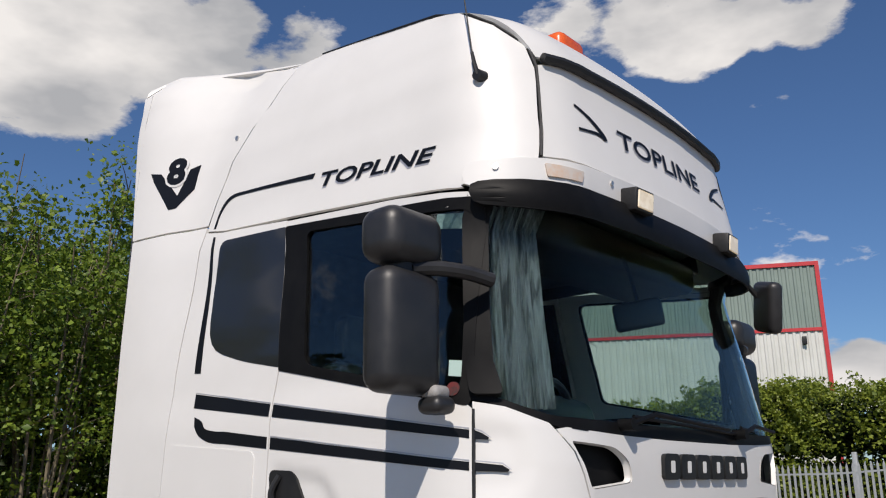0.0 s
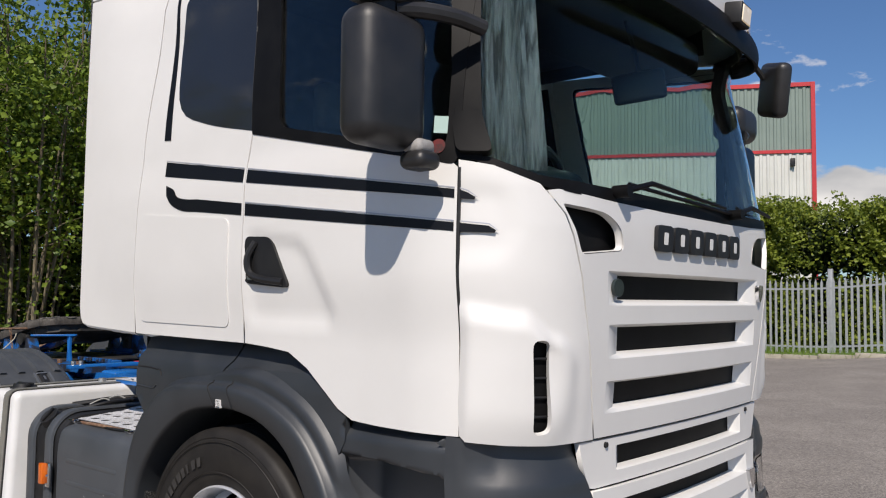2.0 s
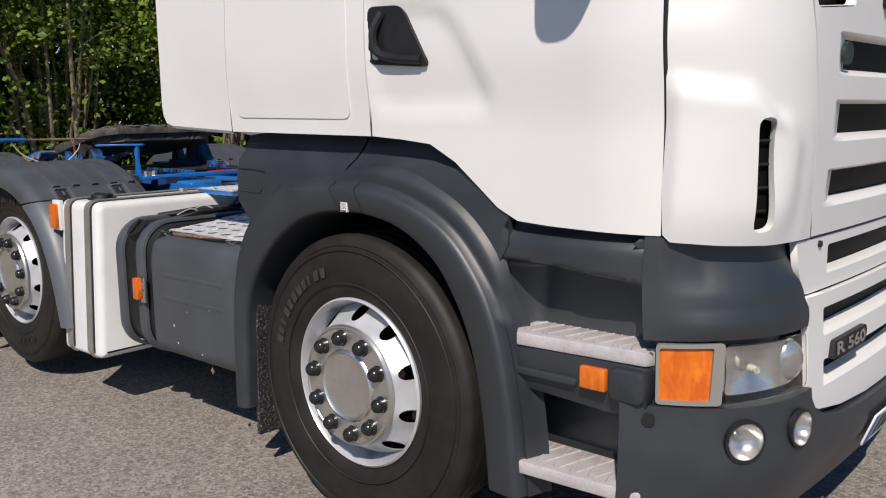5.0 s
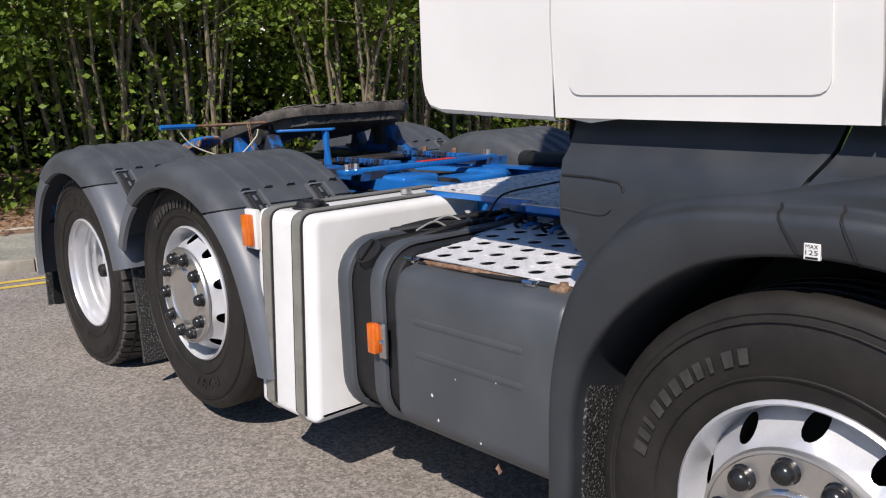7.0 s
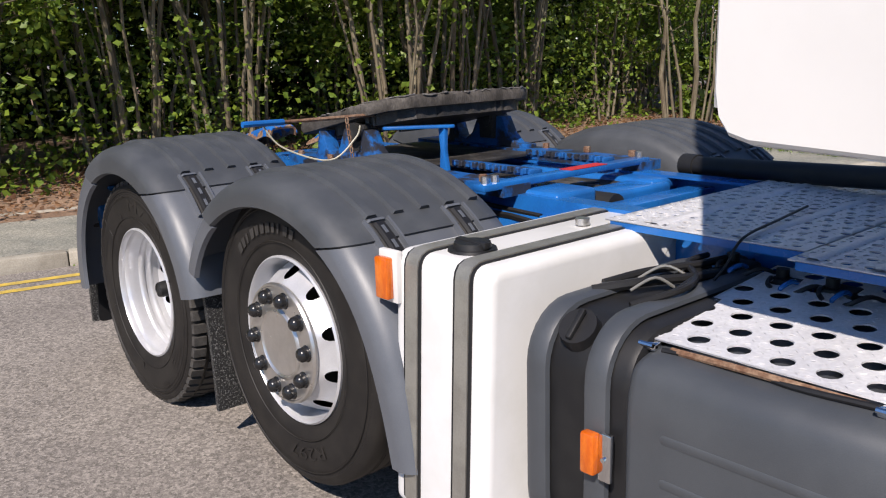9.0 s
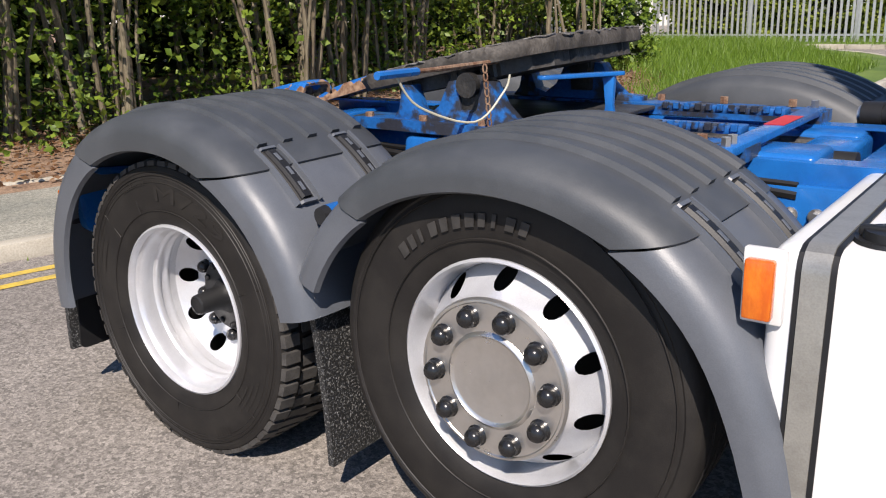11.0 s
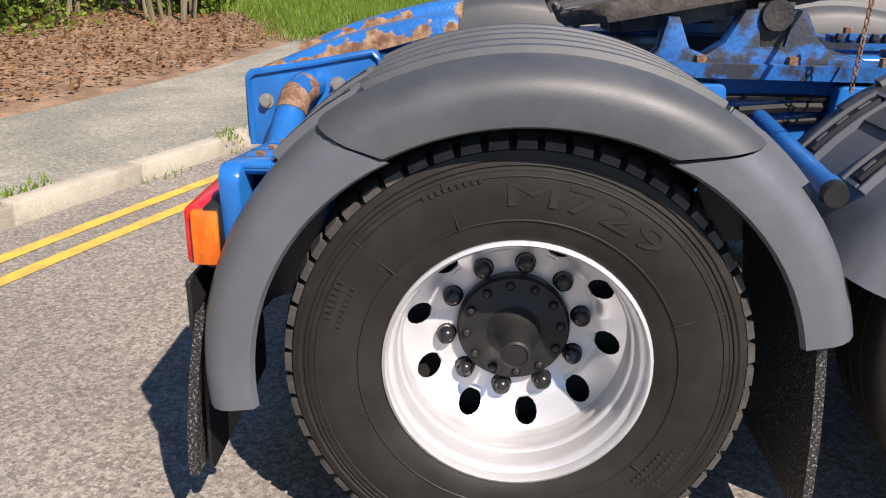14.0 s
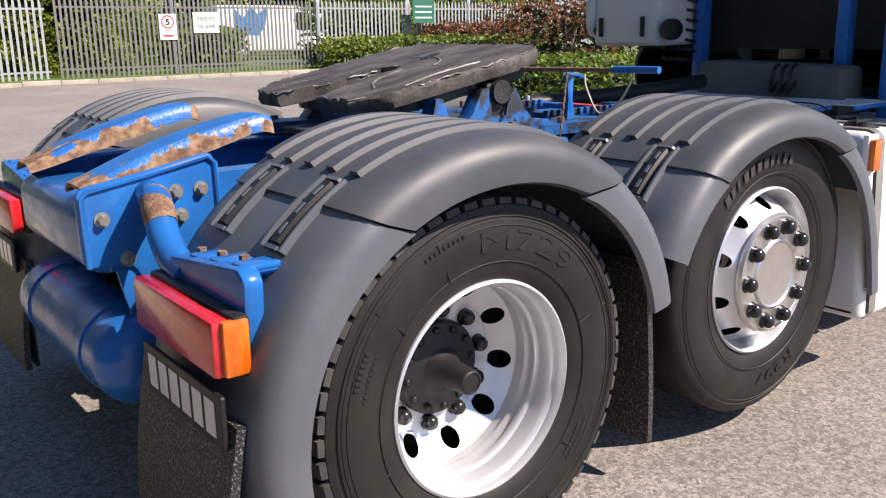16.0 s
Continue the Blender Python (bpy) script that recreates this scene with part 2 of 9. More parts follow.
LAMP_BODY = material("grey_lamp_housing", (0.24, 0.23, 0.20), 0.35, tint=(0.22, 0.21, 0.20), scale=20, coat=0.3)
LAMP_SILVER = material("lamp_silver", (0.62, 0.62, 0.61), 0.20, 0.9, tint=(0.42, 0.42, 0.43), scale=26, amount=0.7)
MIRROR = material("mirror_glass", (0.85, 0.87, 0.88), 0.02, 1.0)


def ramp_paint():
    """Blue paint flaked off where the sheet is worn, rust below, with a dark lip round the flakes."""
    m = material("flaking_ramp_paint", (0.012, 0.15, 0.47), 0.36, tint=(0.01, 0.10, 0.33), scale=7, amount=0.8, fine=0.1, bump=0.5, bump_scale=90)
    nt = m.node_tree
    lk = nt.links.new
    b = nt.nodes["Principled BSDF"]
    old = b.inputs["Base Color"].links[0].from_socket
    at = nt.nodes.new("ShaderNodeAttribute")
    at.attribute_name = "wear"
    tc = nt.nodes.new("ShaderNodeTexCoord")
    fac = []
    for sc, de in ((13.0, 8.0), (34.0, 5.0)):
        n = nt.nodes.new("ShaderNodeTexNoise")
        n.inputs["Scale"].default_value, n.inputs["Detail"].default_value = sc, de
        lk(tc.outputs["Object"], n.inputs["Vector"])
        fac.append(n.outputs["Fac"])
    add = nt.nodes.new("ShaderNodeMath")
    add.operation = "MULTIPLY_ADD"
    add.inputs[1].default_value = 2.2
    lk(fac[0], add.inputs[0])
    lk(at.outputs["Fac"], add.inputs[2])
    cut = nt.nodes.new("ShaderNodeMapRange")
    cut.inputs["From Min"].default_value, cut.inputs["From Max"].default_value = 1.60, 1.64
    lk(add.outputs["Value"], cut.inputs["Value"])
    rust = nt.nodes.new("ShaderNodeValToRGB")
    e = rust.color_ramp.elements
    e[0].position, e[0].color = 0.36, (0.13, 0.062, 0.033, 1)
    e[1].position, e[1].color = 0.64, (0.34, 0.215, 0.13, 1)
    lk(fac[1], rust.inputs["Fac"])
    mix = nt.nodes.new("ShaderNodeMixRGB")
    lk(cut.outputs["Result"], mix.inputs["Fac"])
    lk(old, mix.inputs["Color1"])
    lk(rust.outputs["Color"], mix.inputs["Color2"])
    lk(mix.outputs["Color"], b.inputs["Base Color"])
    ro = nt.nodes.new("ShaderNodeMapRange")
    ro.inputs["To Min"].default_value, ro.inputs["To Max"].default_value = 0.36, 0.85
    lk(cut.outputs["Result"], ro.inputs["Value"])
    lk(ro.outputs["Result"], b.inputs["Roughness"])
    return m


RAMP = ramp_paint()


# ---- mesh tools ----
def part(name, bm, mat, parent=None, label="", sharp=0.6):
    """Links a bmesh as one smooth-shaded mesh object, with hard edges kept, under a thing or a part."""
    bmesh.ops.remove_doubles(bm, verts=bm.verts, dist=1e-5)
    bmesh.ops.recalc_face_normals(bm, faces=bm.faces)
    for f in bm.faces:
        f.smooth = True
    for e in bm.edges:
        if len(e.link_faces) == 1 or (len(e.link_faces) == 2 and e.calc_face_angle(0.0) > sharp):
            e.smooth = False
    me = bpy.data.meshes.new(name)
    bm.to_mesh(me)
    bm.free()
    me.materials.append(mat)
    ob = new(name, me)
    if parent:
        ob.parent = parent
    if label:
        tagged(ob, label)
    return ob


def thing(name, label, category, group="", kind="", at=(0, 0, 0)):
    ob = new(name)
    ob.location = at
    return tagged(ob, label, category, group, kind)


def solid(ob, thick, offset=-1.0):
    md = ob.modifiers.new("thickness", "SOLIDIFY")
    md.thickness, md.offset = thick, offset
    return ob


def box(bm, lo, hi, bevel=0.0, seg=2, m=None):
    r = bmesh.ops.create_cube(bm, size=1.0)["verts"]
    for v in r:
        v.co = Vector([lo[i] + (hi[i] - lo[i]) * (v.co[i] + 0.5) for i in range(3)])
    if bevel:
        es = list({e for v in r for e in v.link_edges})
        r = bmesh.ops.bevel(bm, geom=es, offset=bevel, segments=seg, affect="EDGES", profile=0.5)["verts"]
        r = list({w for v in r for f in v.link_faces for w in f.verts})
    if m is not None:
        bmesh.ops.transform(bm, matrix=m, verts=r)
    return r


def grid(bm, rows, close_u=False, close_v=False):
    """Quads between rows of points."""
    vs = [[bm.verts.new(p) for p in row] for row in rows]
    nu, nv = len(vs), len(vs[0])
    for i in range(nu if close_u else nu - 1):
        for j in range(nv if close_v else nv - 1):
            a, b, c, d = vs[i][j], vs[i][(j + 1) % nv], vs[(i + 1) % nu][(j + 1) % nv], vs[(i + 1) % nu][j]
            if len({a, b, c, d}) == 4:
                bm.faces.new((a, b, c, d))
    return vs


def lathe(bm, profile, centre, seg=48, y_sign=1.0, start=0.0, stop=math.tau):
    """Turns a profile of (radius, y) about an axle along y."""
    full = abs(stop - start - math.tau) < 1e-6
    n = seg if full else seg + 1
    rows = []
    for i in range(n):
        a = start + (stop - start) * i / seg
        rows.append([(centre[0] + r * math.cos(a), centre[1] + y_sign * y, centre[2] + r * math.sin(a)) for r, y in profile])
    return grid(bm, rows, close_u=full)


def cyl(bm, p0, p1, r0, r1=None, seg=16, caps=True):
    p0, p1 = Vector(p0), Vector(p1)
    r1 = r0 if r1 is None else r1
    d = (p1 - p0).normalized()
    u = d.orthogonal().normalized()
    w = d.cross(u)
    ring = [[p + (u * math.cos(a) + w * math.sin(a)) * r for a in [math.tau * k / seg for k in range(seg)]] for p, r in ((p0, r0), (p1, r1))]
    vs = grid(bm, ring, close_v=True)
    if caps:
        bm.faces.new(vs[0])
        bm.faces.new(vs[1])
    return vs


def tube(bm, pts, r, seg=8, taper=None, closed=False):
    pts = [Vector(p) for p in pts]
    rows = []
    u = None
    n = len(pts)
    for i, p in enumerate(pts):
        d = (pts[(i + 1) % n] - pts[i - 1]) if closed else (pts[min(i + 1, n - 1)] - pts[max(i - 1, 0)])
        d.normalize()
        u = (u - d * u.dot(d)) if u is not None else d.orthogonal()
        u.normalize()
        w = d.cross(u)
        rr = r if taper is None else r * (taper[i] if isinstance(taper, list) else 1 + (taper - 1) * i / (n - 1))
        rows.append([p + (u * math.cos(a) + w * math.sin(a)) * rr for a in [math.tau * k / seg for k in range(seg)]])
    vs = grid(bm, rows, close_u=closed, close_v=True)
    if not closed:
        bm.faces.new(vs[0])
        bm.faces.new(vs[-1])


def arc_points(points, steps=6):
    """A smooth line through points (Catmull-Rom)."""
    ps = [Vector(p) for p in points]
    out = []
    for i in range(len(ps) - 1):
        a, b, c, d = ps[max(i - 1, 0)], ps[i], ps[i + 1], ps[min(i + 2, len(ps) - 1)]
        for k in range(steps):
            t = k / steps
            out.append(0.5 * ((2 * b) + (c - a) * t + (2 * a - 5 * b + 4 * c - d) * t * t + (3 * b - a - 3 * c + d) * t ** 3))
    out.append(ps[-1])
    return out


def prism(bm, outline, axis, lo, hi, bevel=0.0, seg=2):
    """An outline in the two other axes (in x, y, z order), extruded along axis."""
    ax = "xyz".index(axis)
    others = [i for i in range(3) if i != ax]

    def at(p, h):
        v = [0, 0, 0]
        v[ax], v[others[0]], v[others[1]] = h, p[0], p[1]
        return v
    a = [bm.verts.new(at(p, lo)) for p in outline]
    b = [bm.verts.new(at(p, hi)) for p in outline]
    fs = [bm.faces.new(a), bm.faces.new(b)]
    n = len(outline)
    for i in range(n):
        fs.append(bm.faces.new((a[i], a[(i + 1) % n], b[(i + 1) % n], b[i])))
    bmesh.ops.recalc_face_normals(bm, faces=fs)
    if bevel:
        es = list({e for f in fs[:2] for e in f.edges})
        bmesh.ops.bevel(bm, geom=es, offset=bevel, segments=seg, affect="EDGES", profile=0.5)
    return fs


def rounded(x0, x1, z0, z1, r, n=5):
    """A rectangle's outline with round corners."""
    out = []
    for cx, cz, a0 in ((x1 - r, z1 - r, 0), (x0 + r, z1 - r, 90), (x0 + r, z0 + r, 180), (x1 - r, z0 + r, 270)):
        for k in range(n + 1):
            a = radians(a0 + 90 * k / n)
            out.append((cx + r * math.cos(a), cz + r * math.sin(a)))
    return out


def circle(cx, cz, r, n=20, start=0.0):
    return [(cx + r * math.cos(start + math.tau * k / n), cz + r * math.sin(start + math.tau * k / n)) for k in range(n)]


def holed(bm, outline, holes, put):
    """A flat sheet with holes: outline and holes are lists of 2D points; put(p) places a 2D point in space."""
    es = []
    for loop in [outline, *holes]:
        vs = [bm.verts.new((p[0], p[1], 0)) for p in loop]
        es += [bm.edges.new((vs[i], vs[(i + 1) % len(vs)])) for i in range(len(vs))]
    bmesh.ops.triangle_fill(bm, use_beauty=True, use_dissolve=False, edges=es)
    for v in {v for e in es for v in e.verts}:
        v.co = put((v.co.x, v.co.y))


def lerp(a, b, t):
    return a + (b - a) * t


def table(t, rows):
    """A value read between rows of (key, value)."""
    if t <= rows[0][0]:
        return rows[0][1]
    for (a, va), (b, vb) in zip(rows, rows[1:]):
        if t <= b:
            return lerp(va, vb, (t - a) / (b - a))
    return rows[-1][1]


def smooth_table(t, rows):
    if t <= rows[0][0]:
        return rows[0][1]
    for (a, va), (b, vb) in zip(rows, rows[1:]):
        if t <= b:
            k = (t - a) / (b - a)
            return lerp(va, vb, k * k * (3 - 2 * k))
    return rows[-1][1]


# ---- the ground ----
ASPHALT = material("asphalt", (0.203, 0.182, 0.162), 0.9, tint=(0.252, 0.227, 0.200), scale=0.9, amount=0.8, fine=0.0, bump=0.6, bump_scale=110)


def stones_in(m, scales=((75.0, 0.36), (190.0, 0.28))):
    """Pale and dark chippings showing in a road surface."""
    nt = m.node_tree
    lk = nt.links.new
    b = nt.nodes["Principled BSDF"]
    tc = nt.nodes["Texture Coordinate"]
    last = b.inputs["Base Color"].links[0].from_socket
    for scale, amount in scales:
        v = nt.nodes.new("ShaderNodeTexVoronoi")
        v.inputs["Scale"].default_value = scale
        lk(tc.outputs["Object"], v.inputs["Vector"])
        r = nt.nodes.new("ShaderNodeMapRange")
        r.inputs["To Min"].default_value, r.inputs["To Max"].default_value = 1 - amount, 1 + amount * 1.2
        sep = nt.nodes.new("ShaderNodeSeparateColor")
        lk(v.outputs["Color"], sep.inputs["Color"])
        lk(sep.outputs[0], r.inputs["Value"])
        mul = nt.nodes.new("ShaderNodeVectorMath")
        mul.operation = "SCALE"
        lk(last, mul.inputs[0])
        lk(r.outputs["Result"], mul.inputs["Scale"])
        last = mul.outputs["Vector"]
    lk(last, b.inputs["Base Color"])


stones_in(ASPHALT)
FOOTWAY = material("footway_tarmac", (0.205, 0.205, 0.175), 0.9, tint=(0.31, 0.295, 0.245), scale=1.3, amount=0.9, fine=0.15, bump=0.4, bump_scale=120)
stones_in(FOOTWAY, ((60.0, 0.25), (160.0, 0.2)))
CONCRETE = material("kerb_concrete", (0.42, 0.385, 0.315), 0.88, tint=(0.29, 0.26, 0.205), scale=3.0, amount=0.9, fine=0.15, bump=0.35, bump_scale=90, random_amount=0.12)
YELLOW = material("yellow_line_paint", (0.66, 0.46, 0.075), 0.7, tint=(0.40, 0.30, 0.10), scale=9, amount=0.7, fine=0.15, bump=0.4, bump_scale=110)
SOIL = material("leaf_litter_soil", (0.20, 0.125, 0.08), 0.95, tint=(0.33, 0.22, 0.145), scale=4.0, amount=0.9, fine=0.35, bump=0.9, bump_scale=55)
TURF = material("turf", (0.075, 0.13, 0.02), 0.9, tint=(0.13, 0.19, 0.035), scale=1.4, amount=0.9, fine=0.25, bump=0.8, bump_scale=60)



def yard_rise(x, y):
    """The yard climbs a little towards the gate."""
    a, b = max(0.0, min(1.0, (x + 5.0) / 5.0)), max(0.0, min(1.0, (y - 9.0) / 11.0))
    return 0.30 * a * a * (3 - 2 * a) * b * b * (3 - 2 * b)


bm = bmesh.new()
grid(bm, [[(x, y, yard_rise(x, y)) for x in (-900, -5, -4, -3, -2, -1, 0, 900)] for y in (-900, 9, 11, 13, 15, 17, 19, 20, 900)])
tagged(part("road", bm, ASPHALT), "sunlit grey asphalt road with pale stone chippings", "road", kind="structure")

KERB = arc_points([(-8.3, -14, 0), (-7.8, -8, 0), (-7.4, -3, 0), (-7.07, -0.9, 0), (-6.74, 0.3, 0), (-6.22, 1.7, 0), (-5.34, 3.9, 0), (-4.72, 6.0, 0), (-4.3, 9.0, 0), (-4.15, 11.2, 0),
                   (-4.25, 13.8, 0), (-4.8, 16.2, 0), (-6.2, 18.2, 0), (-9.0, 19.4, 0), (-14, 19.8, 0), (-60, 20.0, 0)], 8)


def offset_line(line, d):
    out = []
    for i, p in enumerate(line):
        t = (line[min(i + 1, len(line) - 1)] - line[max(i - 1, 0)]).normalized()
        out.append(p + Vector((-t.y, t.x, 0)) * d)
    return out


def resample(line, step):
    out, carry = [line[0].copy()], 0.0
    for a, b in zip(line, line[1:]):
        l = (b - a).length
        d = step - carry
        while d <= l:
            out.append(a.lerp(b, d / l))
            d += step
        carry = l - (d - step)
    return out


def strip(bm, a, b, z):
    grid(bm, [[(p.x, p.y, z) for p in a], [(p.x, p.y, z) for p in b]])


def shelf(bm, a, b, z, drop=0.14):
    """A raised strip between two lines, with its front face down to the road."""
    rows = [[(p.x, p.y, z - drop) for p in a], [(p.x, p.y, z) for p in a], [(p.x, p.y, z) for p in b], [(p.x, p.y, z - drop) for p in b]]
    grid(bm, rows)


K2 = [p for p in KERB if p.y < 8.4]
bm = bmesh.new()
near = [p for p in offset_line(KERB, 0.12) if p.x > -20]
far = [Vector((-60 - 20 * k / len(near), lerp(-30, 60, k / len(near)), 0)) for k in range(len(near))]
grid(bm, [[(p.x, p.y, -0.05) for p in near]] + [[(lerp(p.x, q.x, t), lerp(p.y, q.y, t), 0.088 + h) for p, q in zip(near, far)] for t, h in ((0, 0), (0.05, 0.02), (0.12, 0.12), (0.3, 0.25), (1.0, 0.3))])
tagged(part("ground", bm, SOIL), "brown soil bed strewn with dead leaves", "soil bed", kind="structure")
bm = bmesh.new()
shelf(bm, offset_line(K2, 0.11), offset_line(K2, 2.13), 0.100)
tagged(part("pavement", bm, FOOTWAY), "weathered greenish tarmac footway beside the road", "pavement", kind="structure")
K3 = [p for p in KERB if p.y >= 7.9 and p.x > -20]
n3 = offset_line(K3, 0.11)
bm = bmesh.new()
grid(bm, [[(p.x, p.y, -0.05) for p in n3]] + [[(lerp(p.x, lerp(-6.9, -15.0, k / len(n3)), t), lerp(p.y, lerp(9.2, 19.0, k / len(n3)), t), 0.104 + h) for k, p in enumerate(n3)] for t, h in ((0, 0), (0.3, 0.05), (0.7, 0.07), (1.0, -0.06))])
tagged(part("verge", bm, TURF), "rough grass verge round the corner of the road", "grass verge", kind="structure")
for k, d in enumerate((-0.28, -0.50)):
    bm = bmesh.new()
    L = resample([p for p in KERB if -9 < p.y and p.x > -20], 0.15)
    strip(bm, offset_line(L, d), offset_line(L, d - 0.085), 0.004)
    tagged(part("yellow_line", bm, YELLOW), "worn double yellow line painted along the kerb", "road marking", group="double yellow lines", kind="structure")


def kerb_run(line, z, width, name, label, length=0.91):
    """Kerb stones laid end to end as pieces of one run."""
    root = tagged(new(name), label, "kerb", kind="structure")
    pts = resample(line, length)
    bm = bmesh.new()
    box(bm, (-length / 2 + 0.004, 0, -0.06), (length / 2 - 0.004, width, z), 0.012, 2)
    first = part("kerb_stone", bm, CONCRETE, root)
    for i, (a, b) in enumerate(zip(pts, pts[1:])):
        c, d = (a + b) / 2, b - a
        ob = first if i == 0 else new("kerb_stone", first.data)
        ob.parent = root
        ob.location = (c.x, c.y, yard_rise(c.x, c.y) * (c.y > 20) + random.uniform(-0.006, 0.004))
        ob.rotation_euler = (random.uniform(-0.01, 0.01), 0, math.atan2(d.y, d.x))


FAR = [Vector((x, 20.3, 0)) for x in range(-14, 60, 2)]
bm = bmesh.new()
grid(bm, [[(p.x, p.y + d, yard_rise(p.x, p.y) + h) for p in FAR] for d, h in ((0.12, -0.05), (0.12, 0.09), (4.0, 0.12), (25.0, 0.2))])
tagged(part("far_verge", bm, TURF), "grass strip under the palisade fence", "grass verge", kind="structure")

# ---- the tractor unit ----
TRUCK = thing("tractor_unit", "white high-roof tractor unit with grey lower panels and blue chassis", "truck")
XP, ZP, XD = -2.7415, 0.592, -4.033        # lifted middle axle, drive axle; the front axle stands at x = 0


def width_at(z):
    return smooth_table(z, [(0.3, 1.16), (1.0, 1.165), (1.36, 1.165), (1.62, 1.187), (1.92, 1.182), (2.1, 1.162), (2.75, 1.10), (3.0, 1.063), (3.24, 1.032), (3.42, 0.995), (3.56, 0.955), (3.70, 0.89), (3.80, 0.82)])


def nose_at(z):
    return table(z, [(0.3, 1.33), (0.45, 1.385), (0.60, 1.385), (0.85, 1.372), (1.05, 1.372), (1.21, 1.388), (1.39, 1.402), (1.57, 1.410), (1.75, 1.415), (1.88, 1.41), (2.62, 1.27), (2.72, 1.365), (2.84, 1.375), (2.95, 1.37), (3.3, 1.32), (3.5, 1.22)])


def side_y(x, z):
    w = width_at(z)
    if x > 0.92:
        k = min(1.0, (x - 0.92) / max(0.05, nose_at(z) - 0.95))
        w -= 0.42 * (1 - math.sqrt(max(0.0, 1 - k * k)))
    return w


def side_point(s, off=0.0):
    return lambda p: Vector((p[0], s * (side_y(*p) + off), p[1]))


def wrap_point(off=0.0):
    """u runs round the nose from the middle (0) over the corner (0.75 to 1.47) to the side; v is the height."""
    def put(p):
        u, z = p
        s, a = (1 if u >= 0 else -1), abs(u)
        xf, w = nose_at(z) + off, width_at(z) + off
        yc = w - 0.42 - off
        if a <= 0.75:
            return Vector((xf - 0.03 * (a / 0.75) ** 2, s * a * yc / 0.75, z))
        if a <= 1.47:
            t = (a - 0.75) / 0.72 * math.pi / 2
            return Vector((0.92 + (xf - 0.03 - 0.92) * math.cos(t), s * (yc + (0.42 + off) * math.sin(t)), z))
        return Vector((0.92 - (a - 1.47), s * w, z))
    return put


def panel(name, outline, mat, put, parent, holes=(), longest=0.09, thick=0.018, label="", sharp=0.7, inward=None):
    """A curved sheet cut from a flat outline (with holes), laid on a surface by put."""
    pts, es, loops = [], [], []
    for loop in [outline, *holes]:
        ring = []
        for i, p in enumerate(loop):
            q = loop[(i + 1) % len(loop)]
            n = max(1, int(math.dist(p, q) / longest))
            ring += [(lerp(p[0], q[0], k / n), lerp(p[1], q[1], k / n)) for k in range(n)]
        es += [(len(pts) + i, len(pts) + (i + 1) % len(ring)) for i in range(len(ring))]
        pts += ring
        loops.append(np.array(ring))

    def inside(xs, ys):
        keep = np.zeros(len(xs), bool)
        for ring in loops:
            x0, y0 = ring[:, 0], ring[:, 1]
            x1, y1 = np.roll(x0, -1), np.roll(y0, -1)
            cross = (y0[None] > ys[:, None]) != (y1[None] > ys[:, None])
            at = x0[None] + (ys[:, None] - y0[None]) / np.where(y1 == y0, 1e-9, y1 - y0)[None] * (x1 - x0)[None]
            keep ^= ((cross & (at > xs[:, None])).sum(1) % 2).astype(bool)
        return keep

    edge = np.array(pts)
    gx, gy = np.meshgrid(np.arange(edge[:, 0].min(), edge[:, 0].max(), longest), np.arange(edge[:, 1].min(), edge[:, 1].max(), longest * 0.87))
    gx[1::2] += longest / 2
    gx, gy = gx.ravel(), gy.ravel()
    near = np.array([np.hypot(edge[:, 0] - x, edge[:, 1] - y).min() for x, y in zip(gx, gy)]) if len(gx) else np.zeros(0)
    ok = inside(gx, gy) & (near > longest * 0.55) if len(gx) else []
    pts += [(x, y) for x, y, k in zip(gx, gy, ok) if k]
    vs, _, fs = delaunay_2d_cdt([Vector(p) for p in pts], es, [], 0, 1e-6)[:3]
    cx = np.array([sum(vs[i].x for i in f) / len(f) for f in fs])
    cy = np.array([sum(vs[i].y for i in f) / len(f) for f in fs])
    bm = bmesh.new()
    bv = [bm.verts.new((v.x, v.y, 0)) for v in vs]
    for f, k in zip(fs, inside(cx, cy)):
        if k:
            bm.faces.new([bv[i] for i in f])
    bmesh.ops.delete(bm, geom=[v for v in bm.verts if not v.link_faces], context="VERTS")
    for v in bm.verts:
        v.co = put((v.co.x, v.co.y))
    ob = part(name, bm, mat, parent, label, sharp)
    # the sheet's outer face looks away from the cab's middle
    me = ob.data
    c = Vector(inward or (0.1, 0, 2.0))
    if sum((f.center - c).dot(f.normal) * f.area for f in me.polygons) < 0:
        me.flip_normals()
    if thick:
        solid(ob, thick)
    return ob


def curve2d(pts, steps=5):
    return [(p.x, p.y) for p in arc_points([(a, b, 0) for a, b in pts], steps)]


# cab outlines on the side, in x and z
SEAM2 = [(-0.572, 2.93), (-0.53, 3.05), (-0.46, 3.25), (-0.36, 3.41), (-0.27, 3.52), (-0.22, 3.62), (-0.20, 3.755)]


def u_of(x):
    return 1.47 + 0.92 - x


def door_window():
    return rounded_poly([(0.276, 2.145), (1.085, 1.972), (1.09, 2.665), (0.185, 2.752)], 0.045)


def rounded_poly(pts, r, n=4):
    out = []
    m = len(pts)
    for i in range(m):
        a, b, c = Vector(pts[i - 1]), Vector(pts[i]), Vector(pts[(i + 1) % m])
        rr = r[i] if isinstance(r, (list, tuple)) else r
        rr = min(rr, (a - b).length * 0.45, (c - b).length * 0.45)
        p, q = b + (a - b).normalized() * rr, b + (c - b).normalized() * rr
        for k in range(n + 1):
            t = k / n
            v = p * (1 - t) ** 2 + b * 2 * t * (1 - t) + q * t * t
            out.append((v.x, v.y))
    return out


